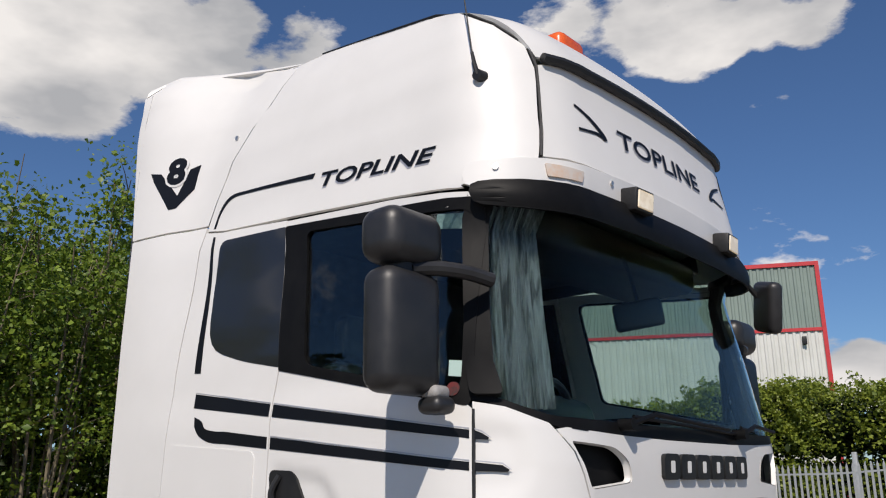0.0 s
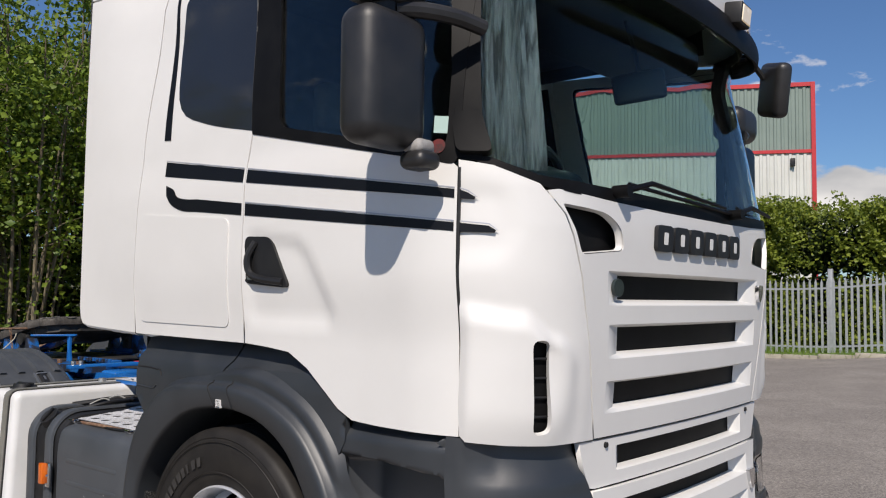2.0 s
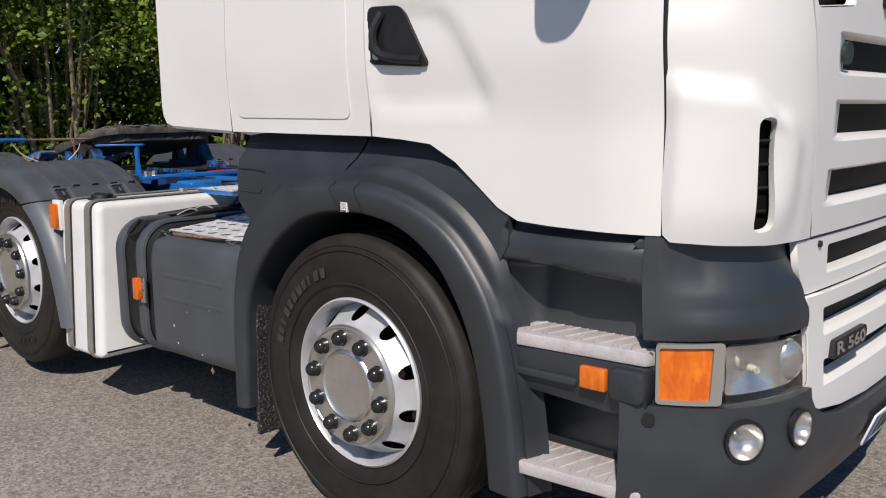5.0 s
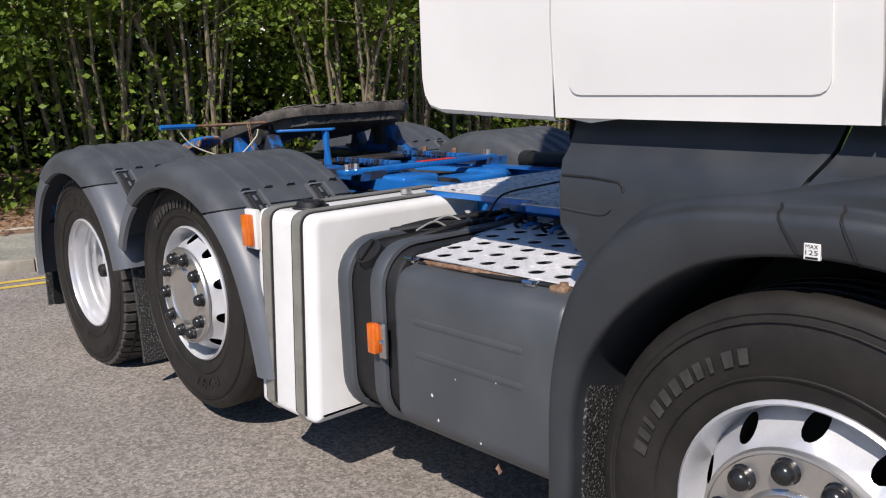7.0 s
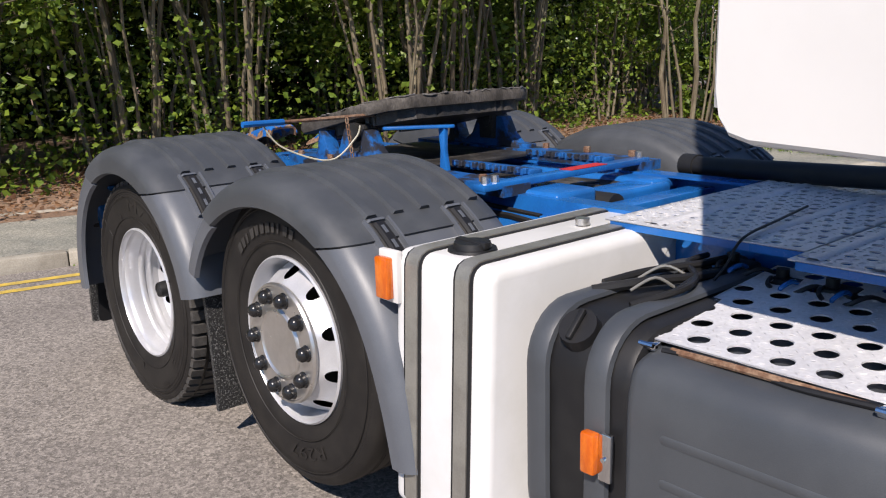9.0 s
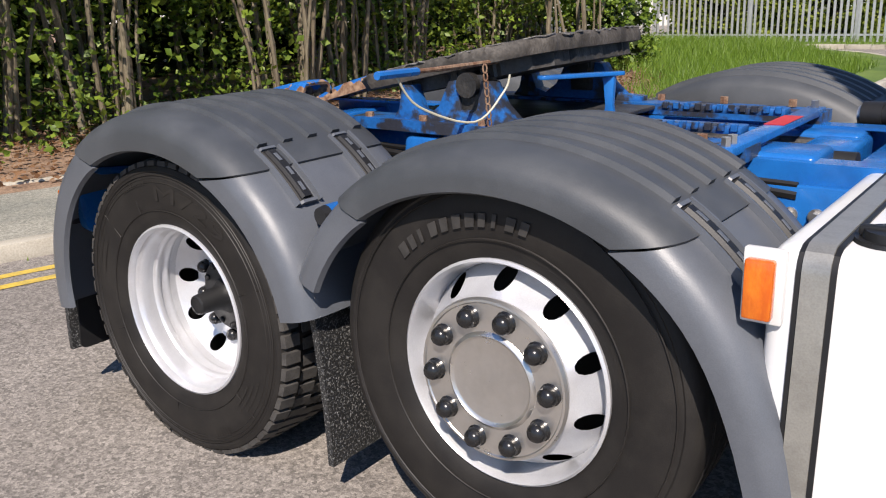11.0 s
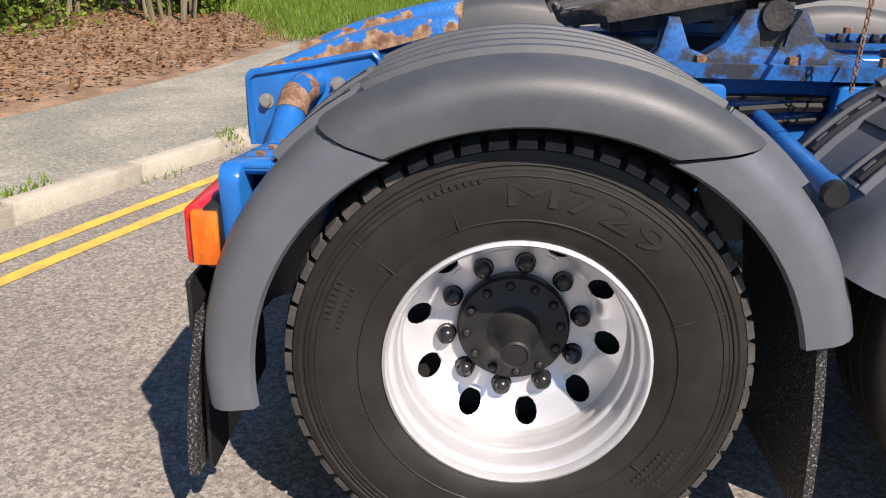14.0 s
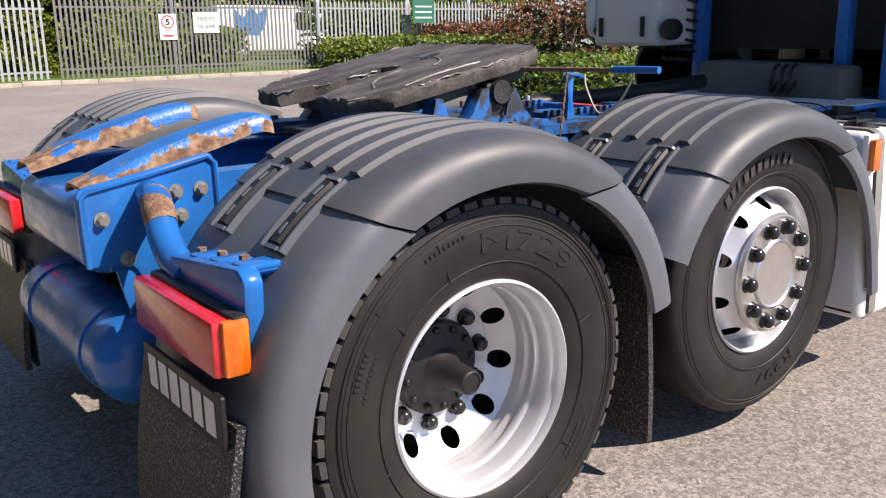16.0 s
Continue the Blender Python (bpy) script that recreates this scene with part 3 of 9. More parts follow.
REAR_WINDOW = rounded_poly([(-0.428, 2.815), (0.034, 2.787), (0.07, 2.45), (0.102, 2.168), (-0.13, 2.213), (-0.40, 2.30), (-0.432, 2.57)], [0.05, 0.01, 0.02, 0.012, 0.09, 0.16, 0.05])
REAR_WINDOW = [(lerp(-0.16, x, 0.97), lerp(2.5, z, 0.97)) for x, z in REAR_WINDOW]
DOOR = [(0.11, 1.349), (0.24, 1.340), (0.36, 1.327), (0.46, 1.275), (0.54, 1.212), (0.62, 1.148), (0.69, 1.115), (0.80, 1.108), (1.11, 1.101),
        (1.115, 1.5), (1.115, 1.93), (1.09, 1.955), (1.09, 2.72), (0.72, 2.765), (0.06, 2.816), (0.093, 2.45), (0.128, 2.15), (0.11, 2.03), (0.108, 1.65)]
QUARTER = [(-0.653, 1.362), (0.1025, 1.349), (0.1025, 1.65), (0.1045, 2.03), (0.1215, 2.15), (0.0865, 2.45), (0.054, 2.82), (-0.2, 2.845), (-0.44, 2.865), (-0.58, 2.89), (-0.598, 2.80), (-0.622, 2.4), (-0.641, 1.8)]
RECESS = curve2d([(0.125, 1.77), (0.30, 1.752), (0.43, 1.728), (0.49, 1.67), (0.56, 1.56), (0.605, 1.465), (0.59, 1.425), (0.52, 1.415), (0.125, 1.415)], 4)


def sunk(p, loop, width):
    """How far a point lies inside an outline, from 0 on it to 1 at the given width."""
    best, inside = 9.0, False
    for (xa, za), (xb, zb) in zip(loop, loop[1:] + loop[:1]):
        dx, dz = xb - xa, zb - za
        t = max(0.0, min(1.0, ((p[0] - xa) * dx + (p[1] - za) * dz) / (dx * dx + dz * dz + 1e-12)))
        best = min(best, math.hypot(p[0] - xa - t * dx, p[1] - za - t * dz))
        if (za > p[1]) != (zb > p[1]) and p[0] < xa + (p[1] - za) / (zb - za) * dx:
            inside = not inside
    k = min(1.0, best / width) if inside else 0.0
    return k * k * (3 - 2 * k)


def door_point(s):
    """The door's face, with the hollow round its handle."""
    return lambda p: Vector((p[0], s * (side_y(*p) - 0.014 * sunk(p, RECESS, 0.035)), p[1]))



for s in (-1, 1):
    put = side_point(s)
    quarter = panel("quarter_panel", QUARTER, WHITE, put, TRUCK, holes=[REAR_WINDOW])
    panel("quarter_window", rounded_poly([(-0.43, 2.818), (0.0515, 2.79), (0.0845, 2.45), (0.1185, 2.16), (-0.13, 2.208), (-0.405, 2.29), (-0.435, 2.57)], [0.05, 0.005, 0.02, 0.005, 0.09, 0.16, 0.05]), TINT, side_point(s, 0.0015), quarter, thick=0.006, label="black tinted rear quarter window")
    door = panel("door", DOOR, WHITE, door_point(s), TRUCK, longest=0.032, holes=[door_window()], label="white cab door with black window surround")
    panel("window_glass", rounded_poly([(0.25, 2.13), (1.09, 1.95), (1.095, 2.69), (0.16, 2.775)], 0.03), SIDEGLASS, side_point(s, -0.010), door, thick=0.004)
    panel("window_surround", rounded_poly([(0.1235, 2.145), (1.113, 1.938), (1.113, 2.70), (0.0565, 2.79), (0.0885, 2.45)], [0.01, 0.03, 0.04, 0.01, 0.02]), VISOR, side_point(s, 0.003), door, holes=[[(lerp(0.66, x, 0.97), lerp(2.38, z, 0.965)) for x, z in door_window()]], thick=0.012)
    # lower door recess with its handle
    handle = panel("handle_cup", rounded_poly([(0.118, 1.752), (0.265, 1.745), (0.375, 1.556), (0.12, 1.575)], 0.03), BLACK, side_point(s, -0.002), door, thick=0.02, label="black recessed door handle")
    bm = bmesh.new()
    tube(bm, arc_points([(0.185, s * (side_y(0.17, 1.73) - 0.002), 1.728), (0.163, s * (side_y(0.15, 1.66) + 0.016), 1.67), (0.175, s * (side_y(0.16, 1.6) + 0.014), 1.612), (0.23, s * (side_y(0.2, 1.6) + 0.006), 1.590), (0.345, s * (side_y(0.34, 1.6) - 0.002), 1.578)], 5), 0.014, 8)
    part("grip", bm, BLACK, handle)
    bm = bmesh.new()
    cyl(bm, (0.165, s * (side_y(0.165, 1.6) - 0.004), 1.60), (0.165, s * (side_y(0.165, 1.6) + 0.010), 1.60), 0.014, seg=14)
    part("key_lock", bm, STEEL, handle)
    # locker flap below the quarter window
    flap = panel("locker_flap", rounded_poly([(-0.585, 1.872), (0.018, 1.826), (0.014, 1.405), (-0.605, 1.415)], 0.035), WHITE, side_point(s, 0.0045), TRUCK, thick=0.02, label="white locker flap with rounded corners")
    # black strip added to draw the dark gap in front of the door
    bm = bmesh.new()
    tube(bm, [side_point(s, -0.004)((1.1185, lerp(1.11, 1.93, k / 16))) for k in range(17)], 0.0065, 6)
    part("door_seal", bm, BLACK, door)
    # roof side above the doors
    roofside = [(u_of(x), z) for x, z in SEAM2] + [(u_of(x), z) for x, z in ((0.0, 3.735), (0.5, 3.66), (0.8, 3.60), (0.95, 3.56))] + [(1.36, 3.53), (1.2, 3.47), (1.06, 3.37), (1.03, 3.25), (1.03, 2.80), (1.2, 2.785), (1.34, 2.752)]
    roofside += [(u_of(x), z) for x, z in ((1.06, 2.742), (0.7, 2.78), (0.185, 2.826), (-0.2, 2.855), (-0.42, 2.872), (-0.565, 2.897))]
    panel("roof_side", [(s * u, z) for u, z in roofside], WHITE, wrap_point(), TRUCK, longest=0.07)
    bm = bmesh.new()
    tube(bm, [wrap_point(0.0)((s * u, z)) for u, z in ((1.02, 2.86), (1.02, 3.0), (1.02, 3.15), (1.02, 3.26), (1.05, 3.375), (1.2, 3.478), (1.36, 3.538))] + [Vector((x, s * width_at(z), z + 0.004)) for x, z in ((0.8, 3.605), (0.5, 3.665), (0.0, 3.74))], 0.007, 6)
    part("roof_seal", bm, BLACK, TRUCK, "thin black seal round the roof")

# rear air deflectors, flared out past the cab


def deflector_y(x, z):
    k = min(1.0, max(0.0, (-0.55 - x) / 0.6))
    rear = smooth_table(z, [(1.39, 1.168), (2.9, 1.165), (3.5, 1.15), (3.78, 1.12), (3.9, 1.03)])
    return lerp(side_y(x, z), rear, k * k * (3 - 2 * k))


for s in (-1, 1):
    dput = lambda p, s=s: Vector((p[0], s * deflector_y(*p), p[1]))
    low = [(-1.14, 1.47), (-1.132, 1.425), (-1.112, 1.397), (-1.07, 1.385), (-0.659, 1.364), (-0.647, 1.8), (-0.628, 2.4), (-0.604, 2.80), (-0.587, 2.92), (-0.85, 2.93), (-1.12, 2.925), (-1.14, 2.4)]
    dl = panel("side_deflector", low, WHITE, dput, TRUCK, label="white side air deflector behind the cab")
    up = [(-1.12, 2.935), (-0.85, 2.94), (-0.58, 2.93), (-0.538, 3.05), (-0.468, 3.25), (-0.368, 3.41), (-0.278, 3.52), (-0.228, 3.62), (-0.208, 3.765), (-0.55, 3.845), (-0.9, 3.885), (-1.1, 3.90), (-1.175, 3.88), (-1.205, 3.79), (-1.178, 3.4)]
    du = panel("roof_deflector_side", up, WHITE, dput, TRUCK, label="white roof air deflector side panel")
    bm = bmesh.new()
    grid(bm, [[(x, s * (deflector_y(x, z) - d), z - h) for x, z in ((-1.14, 1.47), (-1.132, 1.425), (-1.112, 1.397), (-1.07, 1.385), (-0.85, 1.375), (-0.659, 1.364))] for d, h in ((0.0, 0.0), (0.006, 0.008), (0.022, 0.013), (0.06, 0.013))])
    part("lower_edge", bm, WHITE, dl)
    bm = bmesh.new()
    rows = []
    for k in range(12):
        z = lerp(1.44, 3.80, k / 11)
        y = deflector_y(-1.14, z)
        rows.append([(-1.135, s * y, z), (-1.15, s * (y - 0.012), z), (-1.15, s * (y - 0.05), z), (-1.10, s * (y - 0.06), z)])
    grid(bm, rows)
    part("rear_edge", bm, WHITE, dl)

# roof skin, from the sign panel back, and the deflector's upper cap
def roof_edge(x):
    z = table(x, [(-0.2, 3.755), (0.0, 3.735), (0.5, 3.66), (0.8, 3.60), (0.95, 3.56), (1.0, 3.54)])
    return z, width_at(z)


bm = bmesh.new()
rows = []
for j in range(33):
    v = j / 16 - 1
    lip = wrap_point(0.0)((v * 1.02, 3.31))
    row = []
    z1, w1 = roof_edge(0.75)
    p2 = Vector((0.75, v * w1, z1 + 0.06 * (1 - v ** 4) + 0.004))
    p1 = Vector((lip.x - 0.10, v * (w1 - 0.01), p2.z - 0.035 + 0.0 * v))
    for k in range(12):
        t = k / 12
        row.append(lip * (1 - t) ** 2 + p1 * 2 * t * (1 - t) + p2 * t * t)
    for x in (0.75, 0.5, 0.25, 0.0, -0.2, -0.25):
        z, w = roof_edge(x)
        row.append(Vector((x, v * w, z + 0.06 * (1 - v ** 4) + 0.004)))
    rows.append(row)
grid(bm, rows)
solid(part("roof_skin", bm, WHITE, TRUCK), 0.02)
bm = bmesh.new()
rows = []
for x, zc, ze in ((-0.20, 3.80, 3.765), (-0.5, 3.89, 3.84), (-0.8, 3.935, 3.873), (-1.05, 3.96, 3.895), (-1.15, 3.955, 3.885), (-1.195, 3.93, 3.80)):
    row = []
    for j in range(25):
        c = math.cos(math.pi * j / 24)
        w = deflector_y(x, ze)
        row.append((x, -w * (abs(c) ** 0.6) * (1 if c >= 0 else -1), ze + (zc - ze) * (max(0.0, 1 - abs(c) ** 5)) ** 0.5))
    rows.append(row)
grid(bm, rows)
solid(part("roof_deflector", bm, WHITE, TRUCK, "white roof air deflector cap"), 0.02)

def sign_point(p):
    """The sign's face, dished in between its rim and its lip."""
    u, z = p
    k = max(0.0, min(1.0, (z - 2.87) / 0.42))
    e = max(0.0, min(1.0, (1.0 - abs(u)) / 0.16))
    return wrap_point(-0.003 - 0.012 * e * e * (3 - 2 * e) * math.sin(k * math.pi) ** 0.6)((u, z))


# roof sign panel, its lip, and the brow that carries the lamps
panel("sign_panel", [(u, z) for u, z in [(-1.01, 2.86)] + [(k / 10, 2.865) for k in range(-9, 10)] + [(1.01, 2.86), (1.01, 3.27)] + [(k / 10, 3.30) for k in range(9, -10, -1)] + [(-1.01, 3.27)]], WHITE, sign_point, TRUCK, label="white roof sign panel")
bm = bmesh.new()
tube(bm, [wrap_point(0.0)((u / 10, 3.30)) + Vector((0.012, 0, 0.0)) for u in range(-10, 11)], 0.022, 8)
part("sign_lip", bm, BLACK, TRUCK, "black rubber lip above the roof sign")
panel("brow", [(k / 10, 2.865 - 0.03 * (abs(k) / 14) ** 2) for k in range(-13, 14)] + [(1.325, 2.825), (1.335, 2.79), (1.325, 2.755)] + [(k / 10, 2.745) for k in range(13, -14, -1)] + [(-1.325, 2.755), (-1.335, 2.79), (-1.325, 2.825)], WHITE, wrap_point(0.005), TRUCK, label="white brow panel above the sun visor")


def visor_point(p):
    u, k = p
    a = abs(u)
    z = lerp(2.757 - 0.004 * a, 2.632 + 0.028 * max(0.0, (a - 0.9) / 0.4) ** 2, k)
    q = wrap_point(0.028 + 0.012 * math.sin(min(1.0, k) * math.pi))((u, 2.74))
    return Vector((q.x + 0.015 * k, q.y, z))


panel("sun_visor", [(u / 10, 0) for u in range(-12, 13)] + [(1.26, 0.03), (1.29, 0.15), (1.3, 0.5), (1.29, 0.85), (1.26, 0.97)] + [(u / 10, 1) for u in range(12, -13, -1)] + [(-1.26, 0.97), (-1.29, 0.85), (-1.3, 0.5), (-1.29, 0.15), (-1.26, 0.03)], VISOR, visor_point, TRUCK, label="matte black sun visor over the windscreen", thick=0.012)
panel("visor_shelf", [(u / 10, 2.74) for u in range(-13, 14)] + [(u / 10, 2.70) for u in range(13, -14, -1)], VISOR, wrap_point(-0.01), TRUCK, thick=0.03)
# windscreen, black pillars and scuttle
panel("windscreen", [(-1.19, 1.965), (-1.1, 1.92)] + [(k / 10, 1.87) for k in range(-10, 11)] + [(1.1, 1.92), (1.19, 1.965), (1.19, 2.69), (-1.19, 2.69)], SCREEN, wrap_point(-0.012), TRUCK, thick=0.006, label="green-tinted windscreen")
for s in (-1, 1):
    panel("windscreen_pillar", [(s * a, b) for a, b in ((1.185, 1.95), (1.268, 1.96), (1.29, 2.3), (1.305, 2.73), (1.175, 2.73))], VISOR, wrap_point(0.0), TRUCK, label="black windscreen pillar")
    panel("pillar_foot", [(s * a, b) for a, b in rounded_poly([(1.15, 1.975), (1.265, 1.978), (1.285, 2.10), (1.19, 2.115)], 0.025)], VISOR, wrap_point(0.03), TRUCK, thick=0.05, label="black mirror-arm cover")


def cowl_z(a):
    return table(a, [(0.0, 1.842), (0.3, 1.843), (0.62, 1.851), (0.80, 1.860), (0.98, 1.876), (1.064, 1.907), (1.149, 1.939), (1.262, 1.962)])


US = [k * 0.05 for k in range(-24, 25)]
panel("scuttle", [(u, cowl_z(abs(u)) + lerp(0.048, 0.02, min(1.0, abs(u) / 1.1) ** 3)) for u in US] + [(u, cowl_z(abs(u)) - 0.006) for u in US[::-1]], VISOR, wrap_point(-0.002), TRUCK, thick=0.03, label="black strip below the windscreen")


# front panels
def lip(name, outer, inner, parent, depth=-0.048, up=0.0):
    """A bevelled surround, from the panel's face back to an opening."""
    bm = bmesh.new()
    grid(bm, [[wrap_point(up)(p) for p in outer], [wrap_point(up - 0.006)((lerp(a[0], b[0], 0.15), lerp(a[1], b[1], 0.35))) for a, b in zip(outer, inner)], [wrap_point(depth * 0.45)((lerp(a[0], b[0], 0.75), lerp(a[1], b[1], 0.75))) for a, b in zip(outer, inner)], [wrap_point(depth)(p) for p in inner]], close_v=True)
    return part(name, bm, WHITE, parent, sharp=0.9)


def slot_ring(uu, a, b, n=14):
    return [(lerp(-uu, uu, k / n), a) for k in range(n + 1)] + [(lerp(uu, -uu, k / n), b) for k in range(n + 1)]


def slot_hole(uu, a, b):
    return rounded(-uu, uu, a, b, 0.006, 1)


SLOTS = [(1.525, 1.607), (1.348, 1.430), (1.168, 1.243)]
MIDSLOT = [(0.958, 1.028)]
LOWS = [(0.788, 0.846), (0.640, 0.694)]
DOWN = [(0.973, 1.862), (0.90, 1.79), (0.862, 1.718), (0.819, 1.60), (0.80, 1.48), (0.777, 1.358), (0.745, 1.21), (0.715, 1.072)]
NOTCH = rounded_poly([(0.93, 1.826), (0.687, 1.810), (0.605, 1.765), (0.588, 1.69), (0.838, 1.668), (0.872, 1.742)], [0.01, 0.04, 0.05, 0.025, 0.02, 0.02])
half = [(k / 10, cowl_z(k / 10) - 0.002) for k in range(0, 9)] + [(0.93, 1.868)] + DOWN
front = panel("front_flap", half + [(-u, z) for u, z in half[:0:-1]], WHITE, wrap_point(0.0), TRUCK,
              holes=[slot_hole(0.67, a - 0.02, b + 0.012) for a, b in SLOTS] + [[(s * (u * 0.985 - 0.002), z - 0.002) for u, z in NOTCH] for s in (-1, 1)], thick=0.02, label="white front flap with three black grille slots", longest=0.07)
strip_half = [(k / 10, 1.062) for k in range(0, 8)] + [(0.795, 1.064), (0.765, 0.98), (0.735, 0.914)] + [(k / 10, 0.908) for k in range(7, 0, -1)]
strip = panel("grille_strip", strip_half + [(0, 0.908)] + [(-u, z) for u, z in strip_half[:0:-1]], WHITE, wrap_point(-0.006), TRUCK,
              holes=[slot_hole(0.57, MIDSLOT[0][0] - 0.008, MIDSLOT[0][1] + 0.006)], thick=0.02, label="white grille strip with a black slot", longest=0.07)
low_half = [(k / 10, 0.900) for k in range(0, 7)] + [(0.728, 0.903), (0.716, 0.81), (0.712, 0.63), (0.695, 0.59), (0.64, 0.565), (0.47, 0.538), (0.24, 0.522)]
lower = panel("lower_grille", low_half + [(0, 0.518)] + [(-u, z) for u, z in low_half[:0:-1]], WHITE, wrap_point(0.006), TRUCK,
              holes=[slot_hole(0.61, a - 0.014, b + 0.010) for a, b in LOWS], thick=0.02, label="white lower grille panel with black slots", longest=0.07)
panel("grille_mesh", [(-0.95, 1.84), (0.95, 1.84), (0.70, 0.58), (-0.70, 0.58)], VISOR, wrap_point(-0.052), TRUCK, thick=0.01, label="black mesh behind the grille slots")
for owner, spans, uo, ui, dz0, dz1 in ((front, SLOTS, 0.67, 0.555, 0.02, 0.012), (strip, MIDSLOT, 0.57, 0.525, 0.008, 0.006), (lower, LOWS, 0.61, 0.52, 0.014, 0.010)):
    for a, b in spans:
        lip("slot_surround", slot_ring(uo, a - dz0, b + dz1), slot_ring(ui, a, b), owner, up={strip: -0.006, lower: 0.006}.get(owner, 0.0))
for s in (-1, 1):
    ring = [(s * u, z) for u, z in NOTCH]
    mid = (s * 0.76, 1.74)
    lip("intake_surround", ring, [(lerp(mid[0], u, 0.975), lerp(mid[1], z, 0.94)) for u, z in ring], front, depth=-0.022)
    for u, z in ((0.636, 1.043), ):
        bm = bmesh.new()
        q = wrap_point(-0.004)((s * u, z))
        cyl(bm, q - Vector((0.01, 0, 0)), q + Vector((0.006, 0, 0)), 0.012, 0.009, 10)
        part("flap_stop", bm, BLACK, strip)


def ease(v):
    v = max(0.0, min(1.0, v))
    return v * v * (3 - 2 * v)


def corner_point(s):
    """The corner panel's face: swollen below a curved shoulder, hollow where the stripes end, scooped ahead of the inlet."""
    def put(p):
        a, z = abs(p[0]), p[1]
        shoulder = smooth_table(a, [(0.80, 1.34), (0.946, 1.40), (1.061, 1.475), (1.27, 1.50)])
        swell = ease((shoulder + 0.03 - z) / 0.085) * ease((a - 0.82) / 0.15) * ease((1.278 - a) / 0.055) * (0.35 + 0.65 * math.sin(max(0.0, min(1.0, (z - 1.07) / 0.12)) * math.pi / 2))
        hollow = ease((a - 1.03 - 0.35 * abs(z - 1.74)) / 0.10) * ease((1.91 - z) / 0.09) * ease((z - 1.60) / 0.10)
        brink = lerp(0.956, 0.977, (z - 1.11) / 0.29)
        scoop = ease((a - brink + 0.095) / 0.10) * (1 - ease((a - brink - 0.012) / 0.02)) * ease((1.402 - 0.35 * max(0.0, brink - a) - z) / 0.045) * ease((z - 1.10) / 0.22)
        return wrap_point(0.030 * swell - 0.009 * hollow - 0.024 * scoop)(p)
    return put


for s in (-1, 1):
    edge = [(1.262, 1.955), (1.262, 1.70), (1.262, 1.40), (1.264, 1.20), (1.255, 1.105), (1.235, 1.088), (1.1, 1.078), (0.956, 1.072), (0.722, 1.070)] + [(u + 0.008, z) for u, z in DOWN[::-1][1:]] + [(1.0, 1.881), (1.064, 1.903), (1.149, 1.935)]
    inlet = [(s * a, b) for a, b in rounded_poly([(0.976, 1.398), (1.040, 1.398), (1.018, 1.105), (0.955, 1.112)], [0.029, 0.029, 0.027, 0.027])]
    cp = panel("corner_panel", [(s * a, b) for a, b in edge], WHITE, corner_point(s), TRUCK, holes=[inlet], label="white front corner air deflector", thick=0.02, longest=0.015)
    panel("inlet_mesh", [(s * 0.93, 1.42), (s * 1.065, 1.42), (s * 1.045, 1.09), (s * 0.93, 1.09)], VISOR, wrap_point(-0.022), cp, thick=0.006)
    for z in (1.16, 1.22, 1.28, 1.34):
        bm = bmesh.new()
        tube(bm, [wrap_point(-0.012)((s * 1.042, z)), wrap_point(-0.012)((s * 0.955, z))], 0.004, 6)
        part("inlet_bar", bm, BLACK, cp)


def bumper_point(p):
    return wrap_point(0.02 + 0.012 * math.sin(max(0.0, min(1.0, (p[1] - 0.29) / 0.3)) * math.pi))(p)


top_half = [(k / 10, 0.512 + 0.02 * (k / 6) ** 2) for k in range(0, 6)] + [(0.64, 0.553), (0.70, 0.585), (0.724, 0.62), (0.728, 0.652), (0.9, 0.650), (1.08, 0.650), (1.27, 0.655), (1.36, 0.655), (1.36, 0.33), (1.28, 0.30)] + [(k / 10, 0.285) for k in range(12, 0, -1)]
panel("bumper", top_half + [(0, 0.285)] + [(-u, z) for u, z in top_half[:0:-1]], GREY, bumper_point, TRUCK, holes=[[(s * u + r * math.cos(t), z + r * math.sin(t)) for t in [math.tau * j / 20 for j in range(20)]] for s in (-1, 1) for u, z, r in ((1.029, 0.563, 0.055), (0.823, 0.564, 0.052))], thick=0.05, label="dark grey plastic front bumper", longest=0.06)


def cladding_point(p):
    z = p[1]
    fade = max(0.0, min(1.0, (1.25 - abs(p[0])) / 0.12))
    return wrap_point(0.003 * (1 - fade) + fade * smooth_table(z, [(0.82, 0.010), (0.85, 0.016), (0.885, 0.016), (0.905, 0.006), (0.93, 0.004), (0.965, -0.004), (0.985, -0.022), (1.03, -0.034), (1.09, -0.040)]))(p)


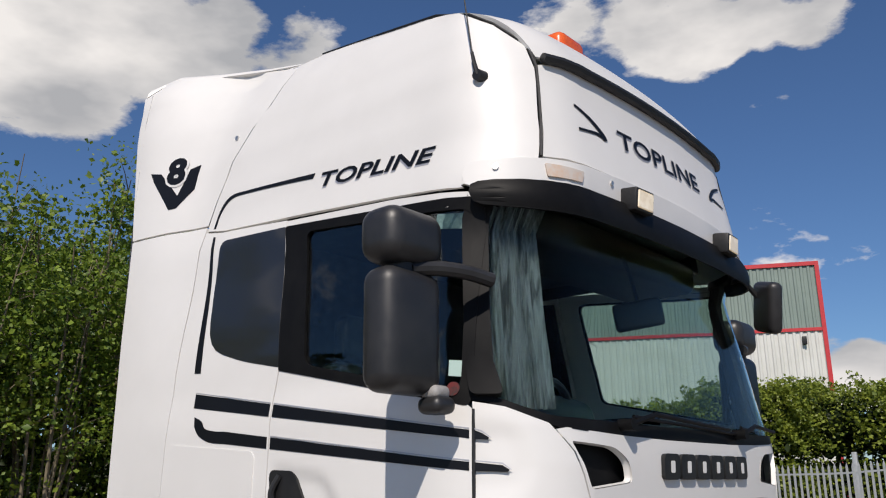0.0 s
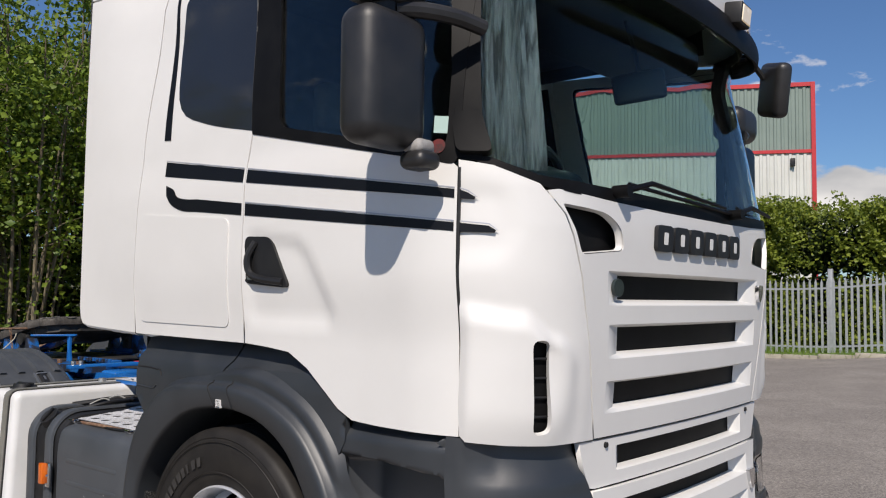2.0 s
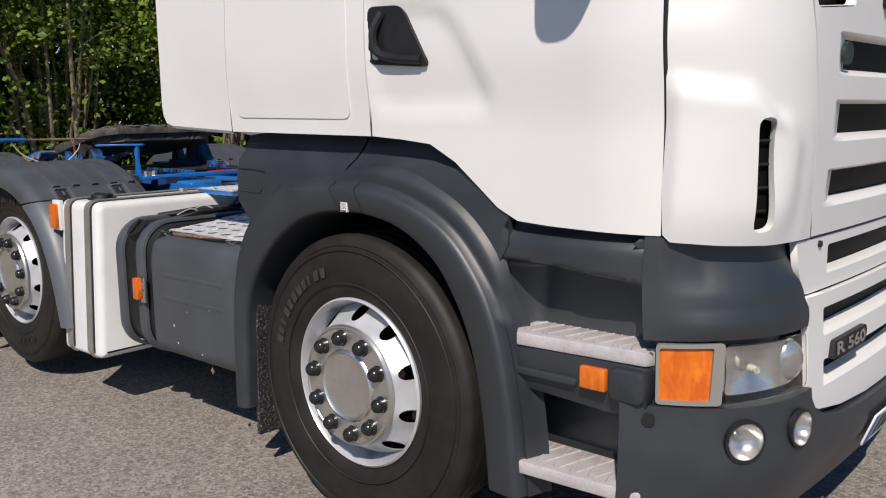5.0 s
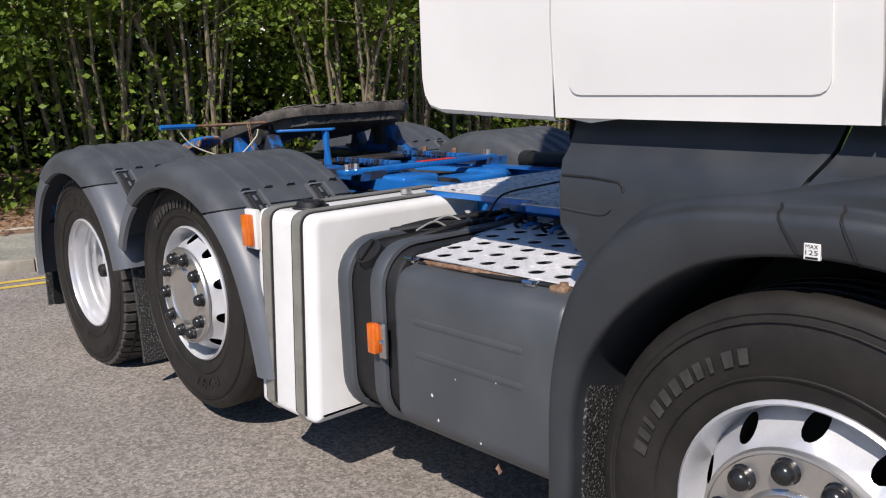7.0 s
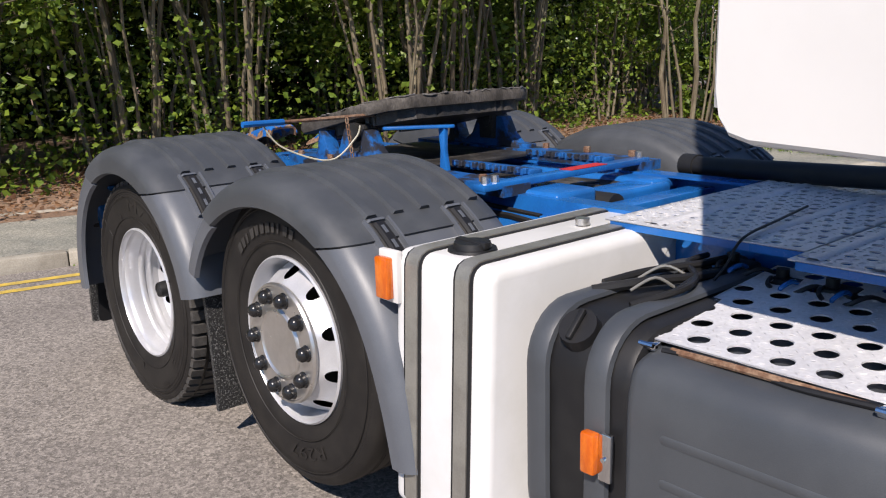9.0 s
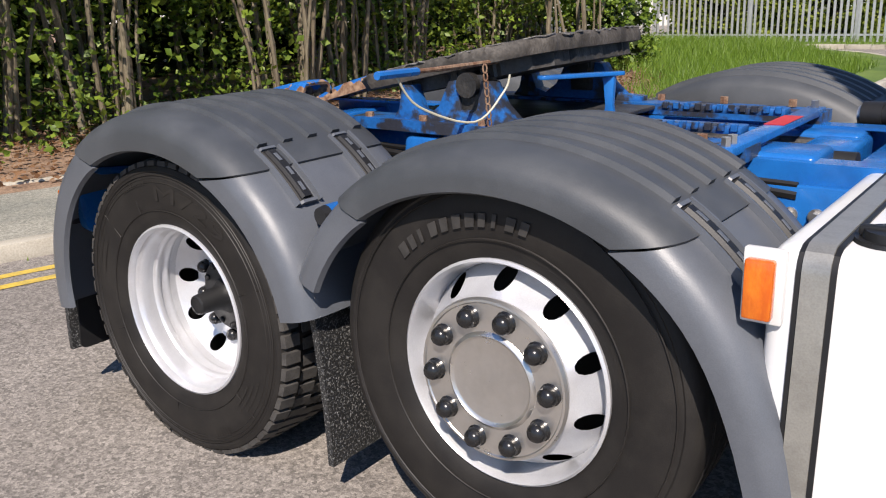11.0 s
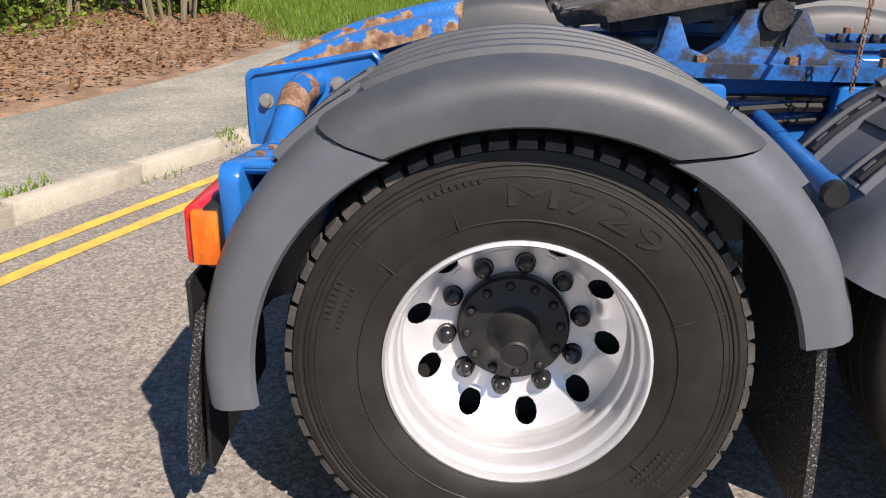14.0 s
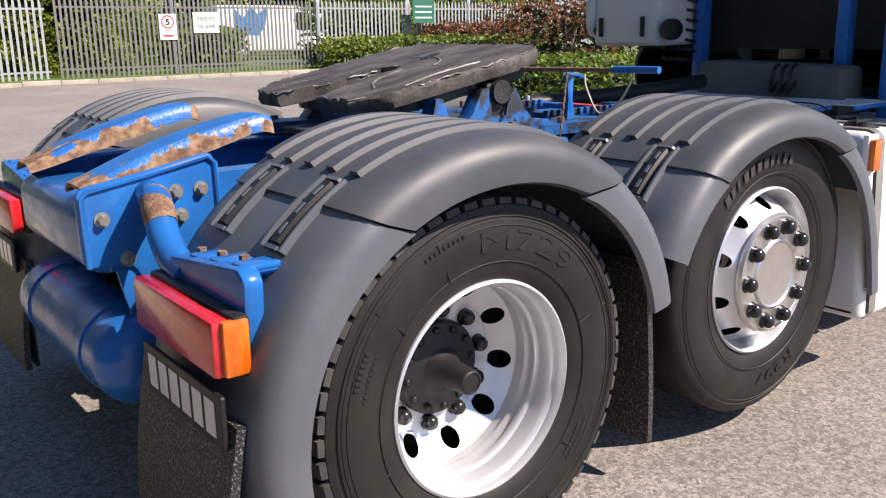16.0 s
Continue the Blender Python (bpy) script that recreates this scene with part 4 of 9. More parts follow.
for s in (-1, 1):
    panel("corner_cladding", [(s * a, b) for a, b in [(0.74, 0.905), (0.77, 0.98), (0.80, 1.075), (1.0, 1.085), (1.30, 1.10), (1.305, 0.98), (1.302, 0.92), (1.300, 0.87), (1.298, 0.826), (1.07, 0.83), (0.726, 0.824)]], GREY, cladding_point, TRUCK, thick=0.03, label="dark grey cladding above the headlamp", longest=0.022)
    lamp = panel("headlamp", [(s * a, b) for a, b in rounded_poly([(0.735, 0.818), (1.07, 0.826), (1.272, 0.822), (1.272, 0.656), (1.07, 0.652), (0.732, 0.655)], 0.012)], LAMP_BODY, wrap_point(-0.062), TRUCK, thick=0.01, label="headlamp unit with amber indicator")
    frame_o = rounded_poly([(s * 1.074, 0.823), (s * 1.262, 0.820), (s * 1.265, 0.659), (s * 1.088, 0.656)], 0.012)
    frame_i = rounded_poly([(s * 1.106, 0.811), (s * 1.253, 0.810), (s * 1.256, 0.669), (s * 1.120, 0.668)], 0.008)
    panel("indicator_frame", frame_o, LAMP_BODY, wrap_point(0.014), lamp, holes=[frame_i], thick=0.03, label="grey indicator frame", longest=0.04)
    panel("indicator", frame_i, ORANGE, wrap_point(0.004), lamp, thick=0.012, label="amber indicator lens", longest=0.04)
    panel("lens", [(s * a, b) for a, b in rounded_poly([(0.742, 0.812), (1.075, 0.820), (1.078, 0.660), (0.74, 0.662)], 0.02)], CLEAR, wrap_point(0.012), lamp, thick=0.005, label="clear headlamp lens", longest=0.05).visible_shadow = False
    panel("lamp_reflector", [(s * a, b) for a, b in rounded_poly([(0.752, 0.796), (1.064, 0.804), (1.068, 0.672), (0.75, 0.674)], 0.025)], LAMP_SILVER, lambda p, s=s: wrap_point(-0.020 - 0.022 * math.sin(max(0.0, min(1.0, (abs(p[0]) - 0.86) / 0.20)) * math.pi) * math.sin(max(0.0, min(1.0, (p[1] - 0.668) / 0.14)) * math.pi) + 0.0012 * math.sin(abs(p[0]) * 95))(p), lamp, thick=0.004, label="faceted silver reflector", longest=0.014)
    bm = bmesh.new()
    c = wrap_point(-0.006)((s * 0.80, 0.737))
    n = Vector((0.9, s * 0.45, 0)).normalized()
    side, up = Vector((-n.y, n.x, 0)), Vector((0, 0, 1))
    rings = []
    for r, h in ((0.056, 0.0), (0.052, 0.006), (0.040, 0.012), (0.022, 0.016), (0.001, 0.017)):
        rings.append([c + n * (h - 0.010) + side * (r * 0.8 * math.cos(t)) + up * (r * math.sin(t)) for t in [math.tau * j / 24 for j in range(24)]])
    grid(bm, rings, close_v=True)
    part("round_lens", bm, LAMP_SILVER, lamp, "round bright lamp lens")
    bm = bmesh.new()
    c = wrap_point(-0.02)((s * 0.965, 0.738))
    cyl(bm, c - n * 0.01, c + n * 0.016, 0.012, 0.010, 14)
    part("bulb", bm, LAMP_BODY, lamp)

# dark inner shell so that no light leaks through the panel gaps, and the back wall
def lining(rows):
    bm = bmesh.new()
    grid(bm, rows)
    part("inner_lining", bm, DARK, TRUCK, "dark cab inner lining")


for s in (-1, 1):
    for x0, x1, z0, z1 in ((-0.66, 0.66, 1.39, 2.05), (0.70, 1.05, 1.14, 1.90), (-0.66, -0.46, 2.0, 2.8), (-0.50, 1.0, 2.80, 3.3)):
        lining([[(x, s * (side_y(x, z) - 0.045), z) for x in (x0, (x0 + x1) / 2, x1)] for z in np.linspace(z0, z1, 6)])
lining([[(-0.66, k * (width_at(z) - 0.06), z) for k in np.linspace(-1, 1, 5)] for z in (1.3, 2.0, 2.6, 2.9, 3.1, 3.3)])
lining([[(x, y, 1.385) for y in (-1.1, 0, 1.1)] for x in (-0.66, 0.3)])
lining([[(x, y, 1.18) for y in (-1.0, 0, 1.0)] for x in (0.3, 1.0)])
lining([[(x, y, 1.18) for y in (-0.6, 0, 0.6)] for x in (1.0, 1.28)])


# ---- wheels ----
def tyre_profile(w=0.29, r=0.52):
    """Radius and y, from the outer bead over the tread to the inner bead; y = 0 at the outer side wall's bulge."""
    return [(0.292, 0.035), (0.305, 0.022), (0.335, 0.012), (0.38, 0.003), (0.42, 0.0), (0.455, 0.004), (0.478, 0.010), (0.483, 0.007), (0.498, 0.012), (r - 0.008, 0.022), (r - 0.001, 0.034), (r, 0.06),
            (r, w - 0.05), (r - 0.01, w - 0.02), (0.45, w), (0.34, w - 0.02), (0.292, w - 0.05)]


def hub_disc(bm, holes, hole_r, hole_c, r_out, r_in, shape, turn=0.0):
    """A wheel disc with hand holes, dished by shape(r)."""
    hs = []
    for k in range(holes):
        a = math.tau * (k + 0.5) / holes + turn
        hs.append(circle(hole_c * math.cos(a), hole_c * math.sin(a), hole_r, 14)[::-1])
    holed(bm, circle(0, 0, r_out, 60), hs + [circle(0, 0, r_in, 40)[::-1]], lambda p: Vector((p[0], shape(math.hypot(*p)), p[1])))


def tread_blocks(bm, r, y0, y1, n, h=0.014):
    """Shoulder blocks round the tread."""
    for k in range(n):
        a = math.tau * k / n
        for ya, yb, sh in ((y0, y0 + 0.055, 0), (y1 - 0.055, y1, 0.5), (y0 + 0.075, y0 + 0.135, 0.5), (y1 - 0.135, y1 - 0.075, 0)):
            m = Matrix.Rotation(-(a + sh * math.tau / n), 4, "Y")
            wd = math.pi * r / n * 0.74
            vs = [bm.verts.new(m @ Vector(p)) for p in ((r - 0.012, ya, -wd), (r - 0.012, yb, -wd), (r - 0.012, yb, wd), (r - 0.012, ya, wd),
                                                        (r + h * 0.3, ya + 0.004, -wd * 0.92), (r + h, yb, -wd * 0.92), (r + h, yb, wd * 0.92), (r + h * 0.3, ya + 0.004, wd * 0.92))]
            for q in ((4, 5, 6, 7), (0, 1, 5, 4), (1, 2, 6, 5), (2, 3, 7, 6), (3, 0, 4, 7)):
                bm.faces.new([vs[i] for i in q])


def bolt_set(name, n, rc, y, r, l, start, mat, parent):
    """Bolt heads in a ring, each an object on one shared mesh."""
    bm = bmesh.new()
    lathe(bm, [(r * 1.14, 0.0), (r * 1.14, -0.006), (r, -0.010), (r, -l * 0.5), (r * 0.92, -l * 0.7), (r * 0.7, -l * 0.88), (r * 0.35, -l * 0.98), (0.0004, -l)], (0, 0, 0), 14)
    first = part(name, bm, mat, parent)
    for k in range(n):
        ob = first if k == 0 else new(name, first.data)
        ob.parent = parent
        a = start + math.tau * k / n
        ob.location = (rc * math.cos(a), y, rc * math.sin(a))


def steer_wheel(name, x, z, s, spin):
    """A steered wheel: disc bulging outwards, stainless hub cover and black nut caps. Local y = 0 at the tyre's face."""
    w = new(name)
    w.parent = TRUCK
    tagged(w, "steered wheel with silver rim and stainless hub cover")
    bm = bmesh.new()
    lathe(bm, tyre_profile(0.29, 0.519), (0, 0, 0), 64)
    part("tyre", bm, RUBBER, w, "black road tyre")
    bm = bmesh.new()
    for y in (0.085, 0.145, 0.205):
        lathe(bm, [(0.5205, y - 0.006), (0.512, y - 0.003), (0.512, y + 0.003), (0.5205, y + 0.006)], (0, 0, 0), 48)
    part("tread_groove", bm, DARK, w)
    bm = bmesh.new()
    lathe(bm, [(0.298, 0.034), (0.300, 0.018), (0.293, 0.012), (0.287, 0.020), (0.283, 0.045), (0.277, 0.07), (0.273, 0.098)], (0, 0, 0), 64)
    hub_disc(bm, 10, 0.0245, 0.2465, 0.273, 0.196, lambda r: lerp(-0.012, 0.098, max(0.0, (r - 0.196) / 0.077) ** 1.5))
    lathe(bm, [(0.196, -0.012), (0.19, -0.018), (0.10, -0.018)], (0, 0, 0), 48)
    part("rim", bm, SILVER, w, "silver painted steel rim with hand holes")
    bm = bmesh.new()
    lathe(bm, [(0.262, 0.2), (0.02, 0.2)], (0, 0, 0), 32)
    part("brake_drum", bm, DARK, w)
    bm = bmesh.new()
    lathe(bm, [(0.210, -0.008), (0.213, -0.018), (0.208, -0.027), (0.202, -0.028), (0.199, -0.025), (0.128, -0.025), (0.124, -0.030), (0.118, -0.033), (0.112, -0.027), (0.108, -0.026), (0.03, -0.029), (0.0005, -0.029)], (0, 0, 0), 64)
    cover = part("hub_cover", bm, STEEL, w, "brushed stainless hub cover")
    bolt_set("nut_cap", 10, 0.1675, -0.020, 0.0255, 0.042, spin, GLOSSY, cover)
    w.matrix_basis = pose(x, s * 1.185, z) if s < 0 else pose(x, 1.185, z, 0, 0, 180)
    return w


def drive_wheel(s):
    w = new("drive_wheel")
    w.parent = TRUCK
    tagged(w, "twin drive wheel with deep silver rim and black hub")
    for k, y0 in enumerate((0.0, 0.335)):
        bm = bmesh.new()
        lathe(bm, [(r, y + y0) for r, y in tyre_profile(0.29, 0.512)], (0, 0, 0), 64)
        t = part("tyre", bm, RUBBER, w, "black drive tyre with chunky tread")
        bm = bmesh.new()
        tread_blocks(bm, 0.512, y0 + 0.012, y0 + 0.278, 56)
        tagged(part("tread", bm, TREAD, t), kind="stuff")
    bm = bmesh.new()
    lathe(bm, [(0.300, 0.05), (0.303, 0.034), (0.300, 0.020), (0.293, 0.016), (0.289, 0.024), (0.287, 0.042), (0.279, 0.050), (0.275, 0.060), (0.274, 0.085), (0.272, 0.104), (0.266, 0.110), (0.264, 0.120), (0.266, 0.130), (0.271, 0.134), (0.271, 0.152), (0.267, 0.158), (0.267, 0.168), (0.271, 0.174), (0.270, 0.20)], (0, 0, 0), 72)
    hub_disc(bm, 10, 0.0285, 0.232, 0.270, 0.10, lambda r: table(r, [(0.10, 0.262), (0.192, 0.262), (0.204, 0.257), (0.27, 0.20)]), radians(10))
    lathe(bm, [(0.193, 0.263), (0.195, 0.256), (0.200, 0.253), (0.205, 0.2535), (0.2075, 0.258)], (0, 0, 0), 64)
    part("rim", bm, SILVER, w, "silver painted dished rim with hand holes")
    bm = bmesh.new()
    lathe(bm, [(0.29, 0.30), (0.02, 0.30)], (0, 0, 0), 40)
    part("brake_drum", bm, DARK, w)
    bolt_set("wheel_nut", 10, 0.1675, 0.262, 0.0235, 0.042, radians(9.9), GLOSSY, w)
    bm = bmesh.new()
    lathe(bm, [(0.138, 0.27), (0.138, 0.235), (0.132, 0.226), (0.088, 0.222), (0.066, 0.212), (0.050, 0.192), (0.040, 0.168), (0.036, 0.092), (0.034, 0.086), (0.029, 0.083), (0.027, 0.087), (0.0005, 0.087)], (0, 0, 0), 48)
    hub = part("axle_hub", bm, BLACK, w, "dusty black axle hub", sharp=0.4)
    bolt_set("hub_bolt", 12, 0.115, 0.226, 0.010, 0.012, 0.1, BLACK, hub)
    w.matrix_basis = pose(XD, -1.19, 0.505) if s < 0 else pose(XD, 1.19, 0.505, 0, 0, 180)


for s in (-1, 1):
    steer_wheel("front_wheel", 0, 0.5, s, radians(61.2))
    steer_wheel("middle_wheel", XP, ZP, s, radians(2.4))
    drive_wheel(s)


# ---- rear fenders ----
def fender(xc, zc, s, ends, front_drop, inner, flat):
    """Three-piece plastic wing: a section swept round the wheel from the rear end to the front end."""
    root = new("fender")
    root.parent = TRUCK
    tagged(root, "dark grey ribbed plastic wheel fender")
    sec = [(inner, 1.230), (inner + 0.004, 1.243), (0.640, 1.243), (0.658, 1.239), (0.675, 1.228), (0.688, 1.210), (0.696, 1.186), (0.700, 1.15), (0.702, 1.05), (0.702, 0.85), (0.702, 0.68), (0.692, 0.62), (0.66, 0.595), (0.56, 0.59)]

    def at(a, r, y):
        x, z = xc + r * math.cos(a), zc + r * math.sin(a) - flat * max(0.0, math.sin(a)) ** 2
        if a < 0.6 and front_drop:
            k = (0.6 - a) / 0.6
            x += 0.06 * k * k
            z -= front_drop * k * k
        return (x, s * y, z)
    cuts = [radians(e) for e in ends]

    def seam(a, r):
        """The joints between the sections run level, not towards the hub."""
        if a not in cuts[1:3] or r > 0.7:
            return a
        b = math.asin(min(0.99, math.sin(a) * 0.70 / r))
        return lerp(a, b, 0.85) if a < math.pi / 2 else lerp(a, math.pi - b, 0.45)
    names = (("rear_section", FENDER, 0.0), ("top_section", FENDER_TOP, 0.009), ("front_section", FENDER, 0.0))
    for (nm, mt, up), a0, a1 in zip(names, cuts, cuts[1:]):
        bm = bmesh.new()
        n = max(6, int(abs(a1 - a0) / 0.06))
        grid(bm, [[at(lerp(seam(a0, r), seam(a1, r), k / n), r + up, y + up * 0.5) for r, y in sec] for k in range(n + 1)])
        p = part(nm, bm, mt, root, sharp=1.2)
        solid(p, 0.008, 1.0)
        if nm == "top_section":
            for yr in (1.095, 0.99, 0.885, 0.78, 0.675):
                bm = bmesh.new()
                rows = []
                m = 26
                for k in range(m + 1):
                    a = lerp(a0 - 0.15, a1 + 0.13, k / m)
                    rows.append([at(a, 0.710, yr + 0.024), at(a, 0.712 + 0.020, yr + 0.016), at(a, 0.712 + 0.020, yr - 0.016), at(a, 0.710, yr - 0.024)])
                vs = grid(bm, rows)
                bm.faces.new(vs[0])
                bm.faces.new(vs[-1])
                part("rib", bm, FENDER_TOP, p, sharp=0.5)
    for ac, way in zip(cuts[1:3], (1, -1)):
        for yl in ((1.045, 0.77) if way > 0 else (1.085, 0.775)):
            bm = bmesh.new()

            def bar(a0, a1, y0, y1, h0, h1):
                rows = [[at(ac + way * lerp(a0, a1, k / 6), 0.710 + hh, yy) for hh, yy in ((h0, y0), (h1, lerp(y0, y1, 0.2)), (h1, lerp(y0, y1, 0.8)), (h0, y1))] for k in range(7)]
                vs = grid(bm, rows)
                bm.faces.new(vs[0])
                bm.faces.new(vs[-1])
            for side in (-1, 1):
                bar(-0.115, 0.205, yl + side * 0.045 - 0.006, yl + side * 0.045 + 0.006, -0.006, 0.018)
            for a0 in (-0.115, 0.192):
                bar(a0, a0 + 0.014, yl - 0.045, yl + 0.045, -0.006, 0.018)
            frame_part = part("latch", bm, FENDER, root, "slotted plastic latch")
            # black strip between the bars paints the latch recess's shadow
            bm = bmesh.new()
            bar(-0.105, 0.197, yl - 0.042, yl + 0.042, -0.006, 0.010)
            part("latch_well", bm, DARK, frame_part)
            bm = bmesh.new()
            bar(-0.09, 0.18, yl - 0.022, yl + 0.022, 0.006, 0.019)
            part("latch_strap", bm, BLACK, frame_part)
            for a0 in (-0.065, 0.02, 0.105):
                bm = bmesh.new()
                bar(a0, a0 + 0.045, yl - 0.009, yl + 0.009, 0.010, 0.0205)
                part("strap_slot", bm, FENDER, frame_part)
    return root


for s in (-1, 1):
    fender(XD + 0.012, 0.50, s, (187, 127.5, 50, 11), 0.0, 0.588, 0.030)
    fender(XP, 0.500, s, (157, 132, 48.5, 1), 0.13, 0.606, 0.045)


def mud_flap(x, z0, z1, s, y0=0.62, y1=1.18, lean=0.05, name="mud_flap", back=0.03):
    bm = bmesh.new()
    rows = []
    for k in range(9):
        t = k / 8
        z = lerp(z1, z0, t)
        xx = x - lean * math.sin(t * 1.6) 
        rows.append([(xx, s * y0, z), (xx, s * y1, z), (xx - 0.022, s * y1, z), (xx - 0.022, s * y0, z)])
    vs = grid(bm, rows, close_v=True)
    bm.faces.new(vs[0])
    bm.faces.new(vs[-1])
    return part(name, bm, FLAP, TRUCK, "black bristle-faced rubber mud flap")


for s in (-1, 1):
    mud_flap(-4.60, 0.20, 0.62, s)
    mud_flap(-3.29, 0.14, 0.75, s, lean=-0.05)
    mud_flap(-0.57, 0.16, 0.72, s, y0=0.85, y1=1.15, lean=0.02)

# ---- chassis ----
for s in (-1, 1):
    bm = bmesh.new()
    prism(bm, [(s * y, z) for y, z in ((0.31, 1.038), (0.396, 1.038), (0.396, 0.795), (0.31, 0.795), (0.31, 0.805), (0.386, 0.805), (0.386, 1.028), (0.31, 1.028))], "x", -4.73, 1.0)
    part("chassis_rail", bm, BLUE, TRUCK, "blue painted steel chassis rail")
for x in (-4.35, -3.62, -2.95, -2.45, -2.05, -1.2):
    bm = bmesh.new()
    box(bm, (x - 0.05, -0.385, 0.84), (x + 0.05, 0.385, 1.0), 0.008)
    part("cross_member", bm, BLUE, TRUCK, "blue steel cross member")
for x, z in ((0, 0.5), (XP, ZP), (XD, 0.505)):
    bm = bmesh.new()
    cyl(bm, (x, -0.9, z), (x, 0.9, z), 0.075, seg=16)
    part("axle", bm, DARK, TRUCK, "dirty black axle beam")

# ---- lettering and decals ----
def lettering(name, text, width, height, mat, put, parent, label="", shear=0.0, bold=0.0, depth=0.0):
    """A word cut from the built-in font, fitted to a width and height, and laid on a surface by put((x, y), lift)."""
    cu = bpy.data.curves.new(name, "FONT")
    cu.body, cu.size, cu.shear, cu.offset, cu.resolution_u = text, 1.0, shear, bold, 3
    ob = new(name, cu)
    me = bpy.data.meshes.new_from_object(ob.evaluated_get(bpy.context.evaluated_depsgraph_get()))
    bpy.data.objects.remove(ob)
    bm = bmesh.new()
    bm.from_mesh(me)
    bpy.data.meshes.remove(me)
    xs, ys = [v.co.x for v in bm.verts], [v.co.y for v in bm.verts]
    x0, x1, y0, y1 = min(xs), max(xs), min(ys), max(ys)
    bmesh.ops.triangulate(bm, faces=bm.faces)
    for v in bm.verts:
        v.co = put(((v.co.x - x0) / (x1 - x0) * width, (v.co.y - y0) / (y1 - y0) * height))
    ob = part(name, bm, mat, parent, label)
    if depth:
        solid(ob, depth, 0.0)
    return ob


def decal(name, outline, mat, put, parent, label="", thick=0.0012):
    return panel(name, outline, mat, put, parent, longest=0.06, thick=thick, label=label)


for s in (-1, 1):
    sp = side_point(s, 0.0022)
    z1t, z1b = lambda x: 2.089 - (x + 0.435) * 0.147, lambda x: 2.027 - (x + 0.435) * 0.125
    z2t, z2b = lambda x: 1.915 - (x + 0.2) * 0.1193, lambda x: 1.864 - (x + 0.2) * 0.1017
    for a, b in ((-0.45, 0.094), (0.116, 1.108)):
        decal("upper_stripe", [(a, z1b(a)), (b, z1b(b)), (b, z1t(b)), (a, z1t(a))], DECAL, sp, TRUCK, "navy black side stripe")
        decal("stripe_edge", [(a, z1t(a) + 0.003), (b, z1t(b) + 0.003), (b, z1t(b) + 0.007), (a, z1t(a) + 0.007)], SILVER_EDGE, sp, TRUCK)
    decal("lower_stripe", curve2d([(-0.43, 1.988), (-0.37, 1.966), (-0.34, 1.934), (-0.27, 1.919), (-0.2, 1.915)], 3) + [(0.094, z2t(0.094)), (0.094, z2b(0.094))] + curve2d([(-0.2, 1.864), (-0.30, 1.873), (-0.38, 1.903), (-0.42, 1.945)], 3), DECAL, sp, TRUCK, "navy black hooked side stripe")
    decal("lower_stripe", [(0.116, z2b(0.116)), (1.108, z2b(1.108)), (1.108, z2t(1.108)), (0.116, z2t(0.116))], DECAL, sp, TRUCK, "navy black side stripe")
    decal("stripe_edge", [(0.116, z2t(0.116) + 0.003), (1.108, z2t(1.108) + 0.003), (1.108, z2t(1.108) + 0.007), (0.116, z2t(0.116) + 0.007)], SILVER_EDGE, sp, TRUCK)
    for zt, zb, ua, ub in ((z1t, z1b, 1.260, 1.215), (z2t, z2b, 1.260, 1.15)):
        xa = wrap_point(0)((ua, 1.8)).x
        top, bot = zt(xa), zb(xa)
        decal("stripe_tip", [(s * u, z) for u, z in [(ua, bot), (ub, bot - 0.004), (ub - 0.004, bot + 0.004), (ub + 0.02, top - 0.010), (ua, top)]], DECAL, wrap_point(0.0022), TRUCK, "navy black stripe tip")
        decal("stripe_edge", [(s * u, z) for u, z in [(ua, top + 0.003), (ub + 0.020, top - 0.006), (ub - 0.008, bot + 0.003), (ub - 0.012, bot + 0.003), (ub + 0.018, top - 0.002), (ua, top + 0.007)]], SILVER_EDGE, wrap_point(0.0022), TRUCK)
    decal("window_stripe", [(-0.505, 2.855), (-0.487, 2.85), (-0.43, 2.183), (-0.478, 2.187)], DECAL, sp, TRUCK, "navy black stripe behind the window")
    roofp = lambda p, s=s: wrap_point(0.0022)((s * u_of(p[0]), p[1]))
    decal("roof_stripe", curve2d([(-0.522, 2.90), (-0.50, 2.985), (-0.42, 3.052), (-0.28, 3.05), (0.0, 3.03), (0.20, 3.014)], 4) + curve2d([(0.185, 2.992), (0.0, 3.012), (-0.27, 3.034), (-0.41, 3.034), (-0.485, 2.975), (-0.505, 2.90)], 4), DECAL, roofp, TRUCK, "navy black swept roof stripe")
    if s < 0:
        lettering("cab_lettering", "TOPLINE", 0.665, 0.068, DECAL, lambda p: side_point(-1, 0.004)((0.245 + p[0], 2.937 - 0.085 * p[0] + p[1])), TRUCK, "black word on the roof side", shear=0.25, bold=0.02)
        lettering("lettering_shade", "TOPLINE", 0.665, 0.068, SILVER_EDGE, lambda p: side_point(-1, 0.0015)((0.240 + p[0], 2.929 - 0.085 * p[0] + p[1])), TRUCK, shear=0.25, bold=0.02)
        vput = lambda p, s=s: Vector((p[0], s * (deflector_y(*p) + 0.0025), p[1]))
        vput2 = lambda p, s=s: Vector((p[0], s * (deflector_y(*p) + 0.006), p[1]))
        decal("engine_badge", [(-1.032, 3.295), (-0.958, 3.28), (-0.835, 3.14), (-0.775, 3.278), (-0.712, 3.293), (-0.73, 3.159), (-0.828, 3.070), (-0.879, 3.068), (-1.002, 3.24)], DECAL, vput, TRUCK, "navy chevron engine badge")
